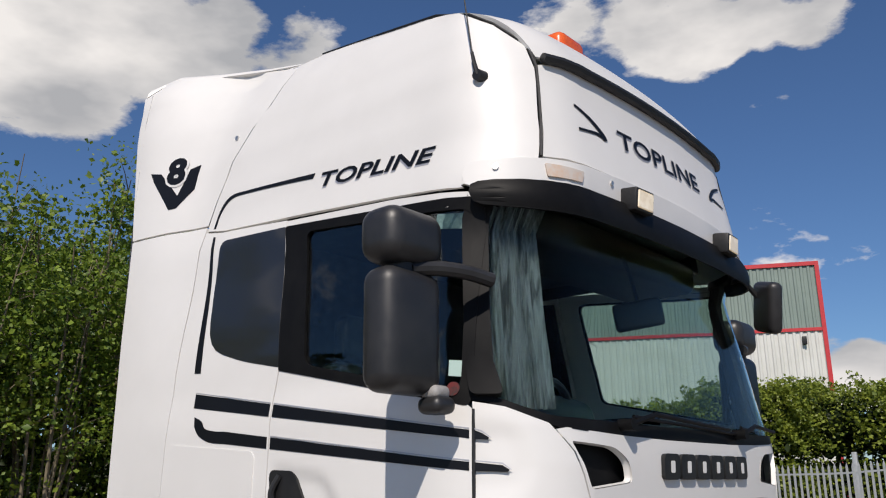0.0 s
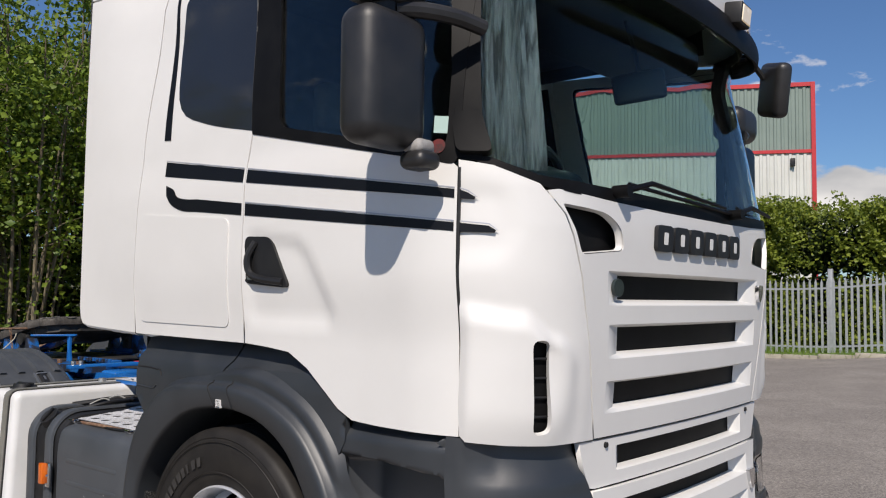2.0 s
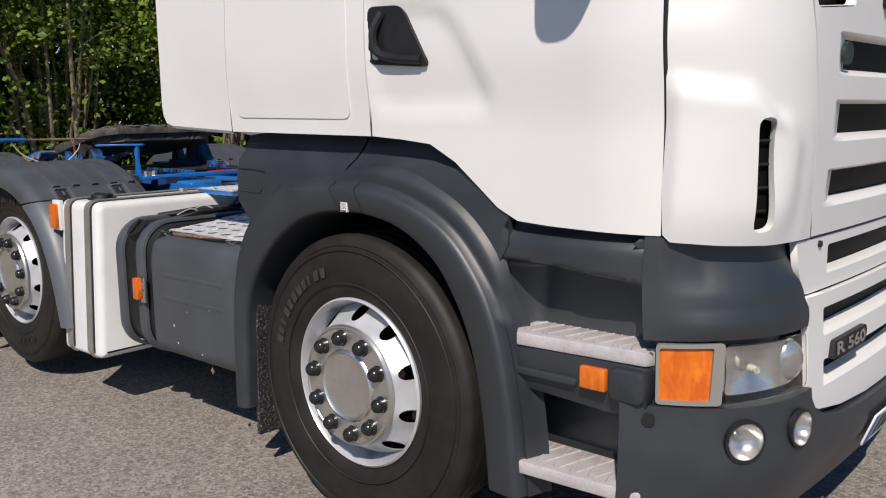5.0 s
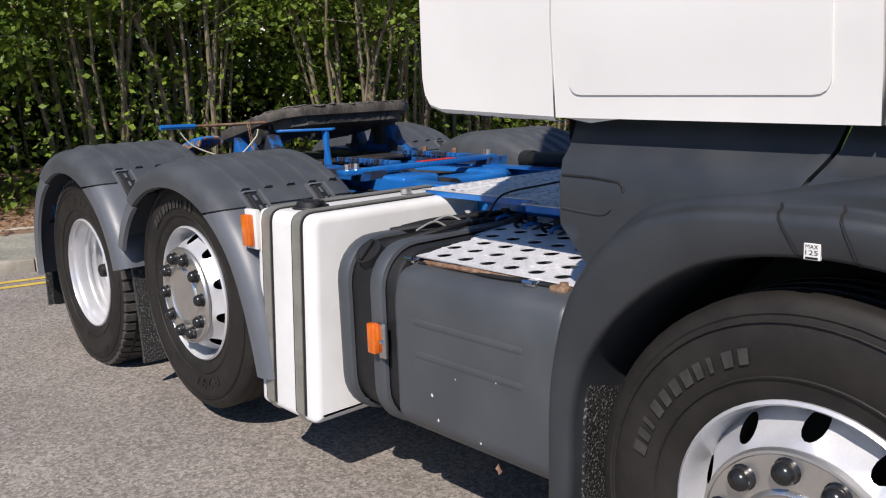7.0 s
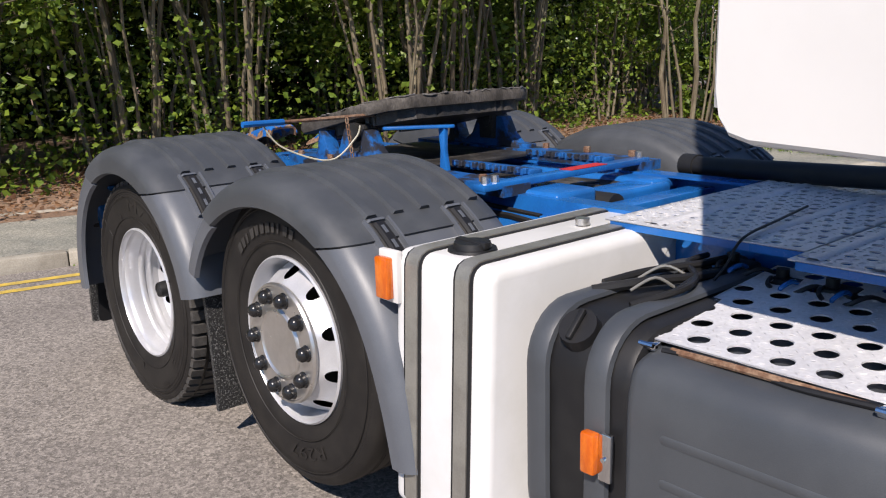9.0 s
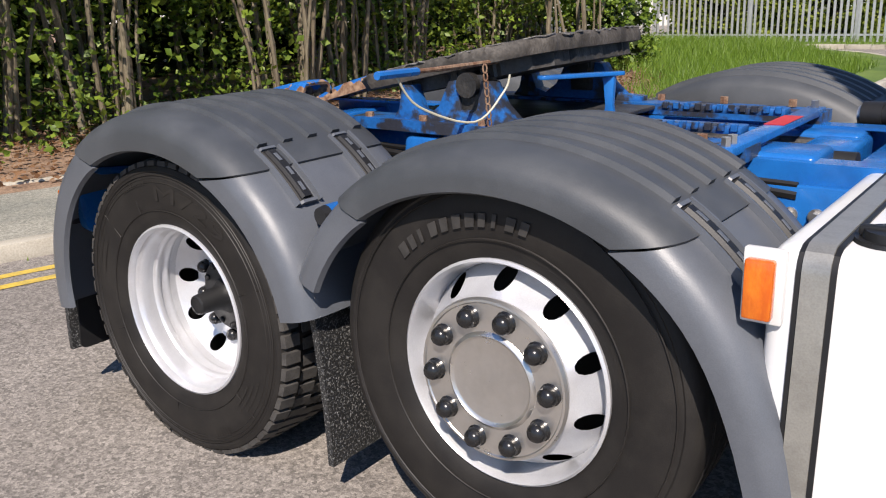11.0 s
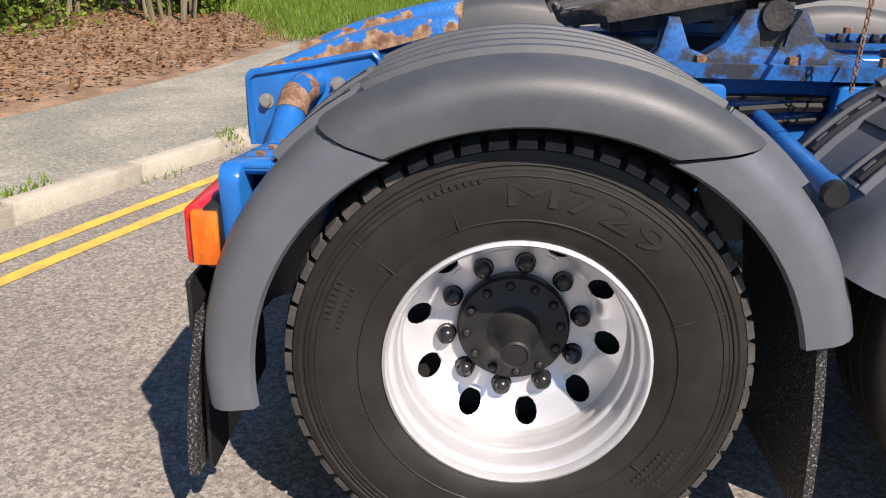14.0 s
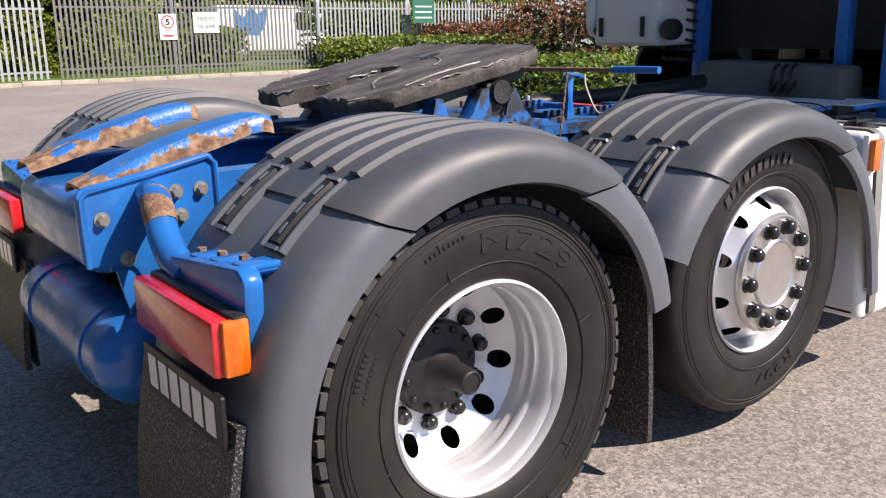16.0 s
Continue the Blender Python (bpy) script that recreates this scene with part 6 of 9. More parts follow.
for x, z, r in ((-1.158, 0.524, 0.006), (-0.883, 0.635, 0.007), (-1.133, 0.45, 0.005), (-0.95, 0.43, 0.004), (-1.05, 0.60, 0.003), (-0.88, 0.372, 0.014)):
    bm = bmesh.new()
    bm.faces.new([bm.verts.new((x + r * k * math.cos(a), -1.1663, z + r * k * math.sin(a) * 1.3)) for a, k in zip([math.tau * j / 8 for j in range(8)], (1, 0.6, 1.1, 0.7, 1, 0.5, 0.9, 0.7))])
    part("scuff", bm, RUST if r > 0.01 else WHITE, sidebox)


def chequer(name, x0, x1, y0, y1, z, nx, ny, r, label, rise=0.0):
    hs = []
    for i in range(nx):
        for j in range(ny):
            cx = lerp(x0, x1, (i + 0.5 + (0.25 if j % 2 else -0.25)) / nx)
            hs.append(circle(cx, lerp(y0, y1, (j + 0.6) / ny), r, 12)[::-1])
    bm = bmesh.new()
    holed(bm, [(x0, y0), (x1, y0), (x1, y1), (x0, y1)], hs, lambda p: Vector((p[0], p[1], z + rise * (p[1] - y0))))
    ob = part(name, bm, PLATE, TRUCK, label)
    return solid(ob, 0.004, 0.0)


deck = chequer("deck_plate", -1.375, -0.60, -1.06, -0.445, 0.917, 8, 7, 0.0255, "perforated aluminium chequer deck plate", 0.07)
# black sheet added for the shade seen through the deck's holes
bm = bmesh.new()
box(bm, (-1.36, -1.02, 0.80), (-0.61, -0.46, 0.83), 0.004)
part("deck_underside", bm, DARK, TRUCK, "black sheet added below the deck plate to darken its holes")
bm = bmesh.new()
grid(bm, [[(x, y, z + 0.06 * (y + 1.075)) for y in (-1.02, -0.8, -0.6, -0.42)] for x, z in ((-0.60, 0.916), (-0.585, 0.908), (-0.578, 0.88), (-0.575, 0.82))])
solid(part("plate_turn_down", bm, PLATE, deck), 0.004)
bm = bmesh.new()
for i in range(31):
    for j in range(24):
        cx, cy = -1.355 + i * 0.0245, -1.045 + j * 0.0245
        row = round((cy + 1.06) / 0.615 * 7 - 0.6)
        if any(math.hypot(cx - lerp(-1.375, -0.60, (c + 0.5 + (0.25 if q % 2 else -0.25)) / 8), cy - lerp(-1.06, -0.445, (q + 0.6) / 7)) < 0.034 for q in (row - 1, row, row + 1) for c in range(8)):
            continue
        a = radians(45 if (i + j) % 2 else -45)
        dx, dy = 0.009 * math.cos(a), 0.009 * math.sin(a)
        nx_, ny_ = -dy * 0.25, dx * 0.25
        zz = 0.9195 + 0.07 * (cy + 1.06)
        vs = [bm.verts.new((cx - dx, cy - dy, zz)), bm.verts.new((cx + nx_, cy + ny_, zz + 0.0018)), bm.verts.new((cx + dx, cy + dy, zz)), bm.verts.new((cx - nx_, cy - ny_, zz + 0.0018))]
        bm.faces.new(vs)
tagged(part("tread_pattern", bm, PLATE, deck), kind="stuff")
for k, (xa, xb, ya, nx) in enumerate(((-1.86, -1.238, -0.575, 11), (-1.232, -0.80, -0.675, 8))):
    d2 = chequer("centre_deck_plate", xa, xb, ya, 0.62, 1.045, nx, 17, 0.0145, "aluminium chequer deck plate over the chassis")
    bm = bmesh.new()
    for i in range(int((xb - xa) / 0.026)):
        for j in range(int((0.60 - ya) / 0.0265)):
            cx, cy = xa + 0.016 + i * 0.026, ya + 0.015 + j * 0.0265
            row = round((cy - ya) / (0.62 - ya) * 17 - 0.6)
            if any(math.hypot(cx - lerp(xa, xb, (c + 0.5 + (0.25 if q % 2 else -0.25)) / nx), cy - lerp(ya, 0.62, (q + 0.6) / 17)) < 0.021 for q in (row - 1, row, row + 1) for c in range(nx)):
                continue
            a = radians(45 if (i + j) % 2 else -45)
            dx, dy = 0.010 * math.cos(a), 0.010 * math.sin(a)
            bm.faces.new([bm.verts.new(q) for q in ((cx - dx, cy - dy, 1.0475), (cx + dy * 0.3, cy - dx * 0.3, 1.0500), (cx + dx, cy + dy, 1.0475), (cx - dy * 0.3, cy + dx * 0.3, 1.0500))])
    tagged(part("tread_pattern", bm, PLATE, d2), kind="stuff")
    for cx in ((-1.70, -1.42) if k == 0 else (-1.18, -1.03, -0.90)):
        bm = bmesh.new()
        grid(bm, [[(cx + dx, y, 1.047 + dz) for dx, dz in ((-0.020, 0.0), (-0.010, 0.006), (0.010, 0.006), (0.020, 0.0))] for y in (ya + 0.02, 0.0, 0.60)])
        part("pressed_rib", bm, PLATE, d2)
    bm = bmesh.new()
    prism(bm, [(ya, 1.0445), (ya + 0.004, 1.0445), (ya + 0.004, 1.022), (ya, 1.022)], "x", xa + 0.02, xb)
    part("deck_fold", bm, BLUE, d2, "blue edge angle under the deck")
# valves and hoses below the deck's edge
for x, y, z in ((-1.46, -0.50, 0.955), (-1.30, -0.53, 0.945), (-1.16, -0.55, 0.95)):
    bm = bmesh.new()
    box(bm, (x - 0.045, y - 0.03, z - 0.05), (x + 0.045, y + 0.05, z + 0.012), 0.010)
    cyl(bm, (x - 0.015, y, z + 0.005), (x - 0.015, y, z + 0.035), 0.017, seg=12)
    cyl(bm, (x + 0.03, y - 0.03, z - 0.015), (x + 0.03, y - 0.06, z - 0.015), 0.012, seg=8)
    valve = part("air_valve", bm, BLACK, TRUCK, "black air valve under the deck edge")
    for k, mt in enumerate((BLACK, BLUE, BLACK)):
        bm = bmesh.new()
        tube(bm, arc_points([(x + 0.03 - 0.02 * k, y - 0.05, z - 0.015), (x + 0.06 - 0.03 * k, y - 0.085 - 0.01 * k, z + 0.01 * k), (x + 0.10 - 0.06 * k, y - 0.05, z + 0.02), (x + 0.13 - 0.10 * k, y + 0.03, z - 0.02)], 5), 0.006, 6)
        part("hose", bm, mt, valve)

# ---- fifth wheel coupling ----
bm = bmesh.new()
tilt = math.atan(0.193)
fw = [(-0.50, -0.15), (-0.49, -0.33), (-0.38, -0.43), (0.18, -0.46), (0.30, -0.42), (0.35, -0.33), (0.355, 0.33), (0.30, 0.42), (0.18, 0.46), (-0.38, 0.43), (-0.49, 0.33), (-0.50, 0.15), (-0.22, 0.05), (-0.08, 0.06), (-0.03, 0.0), (-0.08, -0.06), (-0.22, -0.05)]
ragged = []
rng = random.Random(31)
for (xa, ya), (xb, yb) in zip(fw, fw[1:] + fw[:1]):
    n = max(1, int(math.hypot(xb - xa, yb - ya) / 0.022))
    ragged += [(lerp(xa, xb, k / n) + rng.uniform(-0.007, 0.007), lerp(ya, yb, k / n) + rng.uniform(-0.007, 0.007)) for k in range(n)]
# a thick plate: clean lower edge, rounded rim crusted with grease, worn flat top
def shrink(loop, k):
    return [(-0.05 + (x + 0.05) * k, y * k) for x, y in loop]


def even(loop, n_step=0.022):
    out = []
    for (xa, ya), (xb, yb) in zip(loop, loop[1:] + loop[:1]):
        n = max(1, int(math.hypot(xb - xa, yb - ya) / n_step))
        out += [(lerp(xa, xb, k / n), lerp(ya, yb, k / n)) for k in range(n)]
    return out


clean = even(fw)
rows = [[(x, y, -0.030) for x, y in shrink(clean, 0.985)], [(x, y, -0.008 + rng.uniform(-0.004, 0.004)) for x, y in clean], [(x, y, 0.012 + rng.uniform(-0.005, 0.004)) for x, y in ragged],
        [(x, y, 0.023 + rng.uniform(-0.003, 0.003)) for x, y in shrink(clean, 0.985)], [(x, y, 0.025) for x, y in shrink(clean, 0.95)]]
vs = grid(bm, rows, close_v=True)
for ring in (vs[0], vs[-1]):
    bmesh.ops.triangle_fill(bm, use_beauty=True, edges=[bm.edges.get((ring[i], ring[(i + 1) % len(ring)])) for i in range(len(ring))])
lie = Matrix.Translation((-3.318, 0, 1.285)) @ Matrix.Rotation(-tilt, 4, "Y")
bmesh.ops.transform(bm, matrix=lie, verts=bm.verts)
coupling = part("fifth_wheel", bm, PLATE_GREASE, TRUCK, "greasy black fifth wheel coupling plate, tilted back")
# curled lips of dried grease along the rim and two scraped ridges on the plate
bm = bmesh.new()
k = 0
while k < len(clean):
    n = rng.randint(3, 9)
    run = [(x + rng.uniform(-0.005, 0.005), y + rng.uniform(-0.005, 0.005), 0.020 + rng.uniform(-0.004, 0.006)) for x, y in shrink(clean, 0.992)[k:k + n]]
    if len(run) > 2 and rng.random() < 0.8:
        tube(bm, run, rng.uniform(0.003, 0.0065), 5, taper=[rng.uniform(0.3, 1.2) for _ in run])
    k += n + rng.randint(0, 2)
for pts in ([(-0.36, -0.30), (-0.30, -0.20), (-0.20, -0.13), (-0.10, -0.11)], [(-0.02, -0.20), (0.06, -0.14), (0.10, -0.03), (0.08, 0.08)], [(-0.40, 0.28), (-0.28, 0.20), (-0.18, 0.12)], [(-0.30, -0.40), (-0.12, -0.36), (0.05, -0.38)]):
    run = [(p.x + rng.uniform(-0.004, 0.004), p.y + rng.uniform(-0.004, 0.004), 0.026) for p in arc_points([(x, y, 0) for x, y in pts], 5)]
    tube(bm, run, 0.0045, 5, taper=[rng.uniform(0.3, 1.2) for _ in run])
bmesh.ops.transform(bm, matrix=lie, verts=bm.verts)
tagged(part("grease_lip", bm, DRY_GREASE, coupling, "curled ridges of dried grease"), kind="stuff")
bm = bmesh.new()
prism(bm, rounded(-0.055, 0.055, -0.022, 0.022, 0.02, 4), "z", 0.0255, 0.0275)
bmesh.ops.transform(bm, matrix=lie @ pose(0.12, 0.0, 0, 0, 0, 20), verts=bm.verts)
part("lock_slot", bm, DARK, coupling)
bm = bmesh.new()
prism(bm, [(0.04 + x * 0.80 + rng.uniform(-0.003, 0.003), y * 0.86 + rng.uniform(-0.003, 0.003)) for x, y in ragged], "z", -0.075, -0.020)
bmesh.ops.transform(bm, matrix=lie, verts=bm.verts)
part("coupling_skirt", bm, GREASE, coupling)
for s in (-1, 1):
    bm = bmesh.new()
    prism(bm, [(-3.58, 1.075), (-2.98, 1.075), (-2.98, 1.10), (-3.06, 1.105), (-3.11, 1.15), (-3.15, 1.225), (-3.185, 1.23), (-3.20, 1.13), (-3.265, 1.13), (-3.28, 1.23), (-3.315, 1.225), (-3.36, 1.14), (-3.41, 1.105), (-3.455, 1.12), (-3.49, 1.205), (-3.52, 1.205), (-3.54, 1.12)], "y", s * 0.37, s * 0.44, 0.004)
    part("coupling_bracket", bm, GREASY_BLUE, TRUCK, "worn blue coupling bracket")
    bm = bmesh.new()
    cyl(bm, (-3.232, s * 0.33, 1.215), (-3.232, s * 0.455, 1.215), 0.042, seg=18)
    prism(bm, [(-3.275, 1.12), (-3.19, 1.12), (-3.18, 1.25), (-3.285, 1.25)], "y", s * 0.34, s * 0.43, 0.01)
    part("pivot", bm, GREASE, TRUCK)
    # ramps over the rear cross member: a folded channel, rust eating in from its edges and tips
    line = arc_points([(-4.665, 0, 1.030), (-4.60, 0, 1.055), (-4.50, 0, 1.095), (-4.40, 0, 1.128), (-4.30, 0, 1.155), (-4.20, 0, 1.178), (-4.12, 0, 1.190), (-4.085, 0, 1.182)], 4)
    bm = bmesh.new()
    wear = bm.verts.layers.float.new("wear")
    rows, worn = [], []
    for p in line:
        along = (p.x + 4.665) / 0.58
        tip = max(0.0, 1 - along / 0.34, (along - 0.90) / 0.10 * 0.7)
        deep = 0.026 + 0.034 * math.sin(min(1.0, along * 1.15) * math.pi * 0.75)
        hold = 1.12 - 0.55 * along
        sec = ((0.203, -deep, 0.95), (0.206, -deep * 0.5, 0.75), (0.214, -0.010, 0.48), (0.224, 0.0, 0.34), (0.255, 0.002, 0.12), (0.285, 0.003, 0.0), (0.318, 0.002, 0.12), (0.348, 0.0, 0.36), (0.358, -0.010, 0.52), (0.366, -deep * 0.5, 0.78), (0.370, -deep, 0.97))
        rows.append([(p.x, s * y, p.z + dz) for y, dz, w in sec])
        worn.append([max(w * hold, tip * 0.85, w * 0.5 + tip * 0.6) for y, dz, w in sec])
    for vr, wr in zip(grid(bm, rows), worn):
        for v, w in zip(vr, wr):
            v[wear] = w
    rp = part("ramp", bm, RAMP, TRUCK, "worn blue trailer ramp rusted along its edges")
    solid(rp, 0.012)
bm = bmesh.new()
box(bm, (-4.665, -0.385, 0.78), (-4.44, 0.385, 0.985), 0.055, 4)
part("rear_cross_member", bm, BLUE, TRUCK, "blue rear cross member")

# rear lamps
for s in (-1, 1):
    bm = bmesh.new()
    box(bm, (-4.60, min(s * 0.66, s * 1.15), 0.715), (-4.56, max(s * 0.66, s * 1.15), 0.855), 0.01)
    lampbody = part("rear_lamp", bm, BLACK, TRUCK, "red and amber rear lamp cluster")
    bm = bmesh.new()
    box(bm, (-4.645, min(s * 0.665, s * 1.14), 0.72), (-4.60, max(s * 0.665, s * 1.14), 0.85), 0.012)
    part("red_lens", bm, RED, lampbody, "red rear lens")
    bm = bmesh.new()
    box(bm, (-4.625, min(s * 1.13, s * 1.155), 0.724), (-4.565, max(s * 1.13, s * 1.155), 0.848), 0.006)
    part("amber_lens", bm, ORANGE, lampbody, "amber side lens")

# ---- cladding round the front wheels ----
# the wheel opening's edge and the outer edge of its lip, station by station from the rear leg to the front one
OPENING = arc_points([(x, 0, z) for x, z in ((-0.600, 0.28), (-0.594, 0.44), (-0.572, 0.70), (-0.449, 0.90), (-0.242, 1.05), (-0.010, 1.096), (0.214, 1.071), (0.376, 0.985), (0.476, 0.86), (0.538, 0.72), (0.578, 0.52), (0.600, 0.30))], 5)
RIDGE = arc_points([(x, 0, z) for x, z in ((-0.670, 0.28), (-0.668, 0.44), (-0.652, 0.73), (-0.565, 0.985), (-0.370, 1.146), (-0.060, 1.186), (0.190, 1.174), (0.420, 1.090), (0.560, 0.955), (0.645, 0.79), (0.698, 0.545), (0.722, 0.30))], 5)


def lip_rows(s):
    rows = []
    n = len(RIDGE)
    for i, (p, q) in enumerate(zip(OPENING, RIDGE)):
        out = (q - p).normalized()
        k = 11 * i / (n - 1)
        swell = smooth_table(k, [(4.6, 0.0), (6.2, 1.0), (7.9, 1.0), (8.9, 0.0)])
        tail = smooth_table(k, [(8.4, 0.0), (9.0, 1.0)])
        trim = 1 - 0.8 * smooth_table(k, [(3.2, 1.0), (4.2, 0.0)])
        row = []
        for base, d, y in ((p, -0.012, 0.93), (p, 0.0, 1.178), (p, 0.004, 1.194), (p, 0.014, 1.2035), (q, -0.030, 1.2095), (q, -0.012, 1.207), (q, -0.003, 1.197), (q, 0.004, 1.176 - 0.01 * tail),
                           (q, 0.012 + 0.006 * swell, 1.168 + 0.003 * swell), (q, 0.022 + 0.020 * swell, 1.164 + 0.022 * swell - 0.03 * tail), (q, 0.030 + 0.036 * swell, 1.158 + 0.018 * swell - 0.05 * tail), (q, 0.040 + 0.050 * swell, 1.140 - 0.05 * tail)):
            v = base + out * (d * trim if d > 0 and base is q else d)
            row.append((v.x, s * y, v.z))
        rows.append(row)
    return rows


def surround_point(s):
    """The moulding round the upper entry step: a band above, a hollow behind the step, a round column before the corner."""
    def put(p):
        x, z = p
        top = table(x, [(0.60, 1.005), (0.80, 0.998), (1.04, 0.978), (1.08, 0.955), (1.12, 0.90)])
        a = max(0.0, min(1.0, (x - 0.60) / 0.10)) * max(0.0, min(1.0, (1.118 - x) / 0.06))
        k = max(0.0, min(1.0, (top - z) / 0.032))
        band = max(0.0, min(1.0, (z - 1.045) / 0.05))
        return Vector((x, s * (side_y(x, 1.1) - 0.012 - 0.035 * band * band - 0.135 * a * (2 - a) * k * k * (3 - 2 * k)), z))
    return put


for s in (-1, 1):
    # upper cladding under the cab floor, in two pieces either side of a slanting joint
    hoop = [(p.x, p.z) for p in RIDGE if p.z > 0.92]
    back = [(-0.655, 1.385), (0.018, 1.385), (0.0, 1.30), (-0.035, 1.245), (-0.085, 1.175)] + [(x, z - 0.01) for x, z in hoop[::-1] if x < -0.10 and z > 1.0] + [(-0.560, 1.0), (-0.648, 1.10)]
    frontp = [(0.030, 1.385), (0.26, 1.365), (0.40, 1.33), (0.50, 1.265), (0.60, 1.18), (0.655, 1.13), (0.650, 1.04), (0.606, 0.965)] + [(x, z - 0.01) for x, z in hoop[::-1] if x > -0.06 and z > 0.965] + [(-0.074, 1.175), (-0.024, 1.245), (0.011, 1.30)]
    lay = lambda p, s=s: Vector((p[0], s * (1.085 + 0.073 * smooth_table(p[1], [(1.0, 1.0), (1.19, 1.0), (1.25, 0.86), (1.285, 0.40), (1.36, 0.0)])), p[1]))
    rearp = panel("arch_panel", back, GREY, lay, TRUCK, thick=0.02, inward=(0, 0, 0.8), label="dark grey wheel arch cladding", longest=0.03)
    # the upper line is black to paint the shade in the pressed groove
    for pts, mt in (([(-0.645, 1.222), (-0.55, 1.220), (-0.475, 1.214), (-0.462, 1.205), (-0.460, 1.192)], BLACK), ([(-0.645, 1.142), (-0.60, 1.138), (-0.53, 1.134), (-0.508, 1.138), (-0.495, 1.150)], GREY)):
        bm = bmesh.new()
        tube(bm, [lay(q) + Vector((0, s * 0.0005, 0)) for q in pts], 0.0035, 6)
        part("pressed_line", bm, mt, rearp)
    panel("arch_panel", frontp, GREY, lay, TRUCK, thick=0.02, inward=(0, 0, 0.8), label="dark grey wheel arch cladding", longest=0.03)
    bm = bmesh.new()
    rows = lip_rows(s)
    grid(bm, rows)
    lip = part("arch_lip", bm, GREY, TRUCK, "dark grey wheel arch lip", sharp=1.0)
    solid(lip, 0.006)
    for x in (-0.052, 0.066):
        row = min(rows, key=lambda r: abs(r[4][0] - x))
        bm = bmesh.new()
        tube(bm, [(q[0] + x - row[4][0], q[1] + s * 0.0005, q[2]) for q in row[1:9]], 0.0032, 6)
        part("lip_joint", bm, BLACK, lip)
    bm = bmesh.new()
    box(bm, (-0.008, min(s * 1.200, s * 1.2085), 1.100), (0.024, max(s * 1.200, s * 1.2085), 1.132), 0.001, 1)
    tagp = part("pressure_label", bm, WHITE, lip, "small white pressure label")
    if s < 0:
        for txt, zz, hh in (("MAX", 1.122, 0.008), ("125", 1.110, 0.009)):
            lettering("label_figures", txt, 0.024, hh, DECAL, lambda p, zz=zz: Vector((-0.004 + p[0], -1.2092, zz + p[1])), tagp)
        panel("label_bar", [(-0.004, 1.102), (0.020, 1.102), (0.020, 1.106), (-0.004, 1.106)], DECAL, lambda p: Vector((p[0], -1.2092, p[1])), tagp, thick=0.0004, inward=(0, 0, 1.1))
    # entry steps in their recess
    bm = bmesh.new()
    y = s * 0.97
    grid(bm, [[(0.62, y, z), (1.2, y, z)] for z in (0.28, 0.7, 1.10)])
    grid(bm, [[(0.62, s * yy, z) for yy in (0.97, 1.13)] for z in (0.28, 0.75, 1.0)])
    part("step_recess", bm, GREY, TRUCK, "dark grey recess behind the entry steps")
    bandp = lambda p, s=s: Vector((p[0], s * (side_y(p[0], 1.1) - 0.012), p[1]))
    panel("step_surround", [(0.60, 0.95), (0.655, 1.115), (0.70, 1.108), (0.80, 1.106), (1.10, 1.098), (1.135, 1.095), (1.135, 0.79), (0.645, 0.79)], GREY, surround_point(s), TRUCK, thick=0.012, inward=(0.8, 0, 0.9), longest=0.012, label="dark grey moulding round the entry step", sharp=1.2)
    panel("step_side", [(1.08, 0.80), (1.135, 0.80), (1.135, 0.62), (1.08, 0.62)], GREY, bandp, TRUCK, thick=0.03, inward=(0.8, 0, 0.9))
    for zt, yo, dx in ((0.80, 1.168, 0.0), (0.42, 1.19, 0.0)):
        st = [(0.655, 1.0), (0.655, yo - 0.05), (0.69, yo), (1.085, yo - 0.025), (1.10, yo - 0.05), (1.10, 1.0)]
        bm = bmesh.new()
        prism(bm, [(x + dx, s * y) for x, y in st], "z", zt - 0.046, zt - 0.006, 0.006)
        step = part("entry_step", bm, STEP, TRUCK, "pale aluminium grid entry step")
        for k in range(8):
            x0 = 0.66 + k * 0.057
            for dxx in (0.075, -0.075):
                bm = bmesh.new()
                a_, b_ = Vector((x0 + (0.037 if dxx < 0 else 0), s * 1.01, zt - 0.004)), Vector((x0 + dxx * 0.5 + (0.037 if dxx < 0 else 0), s * (yo - 0.035), zt - 0.004))
                d = (b_ - a_).normalized()
                w = Vector((-d.y, d.x, 0)) * 0.006
                vs = [bm.verts.new(q) for q in (a_ + w + Vector((0, 0, -0.004)), b_ + w + Vector((0, 0, -0.004)), b_ - w + Vector((0, 0, -0.004)), a_ - w + Vector((0, 0, -0.004)), a_ + Vector((0, 0, 0.0005)), b_ + Vector((0, 0, 0.0005)))]
                bm.faces.new((vs[0], vs[1], vs[5], vs[4]))
                bm.faces.new((vs[2], vs[3], vs[4], vs[5]))
                part("grip_bar", bm, STEP, step)
        if zt > 0.6:
            panel("step_beam", rounded_poly([(0.64, 0.752), (1.10, 0.752), (1.10, 0.64), (0.98, 0.60), (0.64, 0.625)], 0.02), GREY, lambda p, s=s: Vector((p[0], s * (1.158 if p[1] > 0.66 else 1.158 - (0.66 - p[1]) * 0.6), p[1])), TRUCK, thick=0.05, inward=(0.8, 0, 0.7), label="dark grey beam under the step")
            bm = bmesh.new()
            prism(bm, rounded(0.665, 0.89, 0.668, 0.690, 0.010, 3), "y", s * 1.150, s * 1.166, 0.004)
            part("beam_rib", bm, GREY, TRUCK)
            bm = bmesh.new()
            prism(bm, rounded(0.992, 1.098, 0.655, 0.745, 0.022, 4), "y", s * 1.12, s * 1.172, 0.010)
            part("beam_end", bm, GREY, TRUCK)
            bm = bmesh.new()
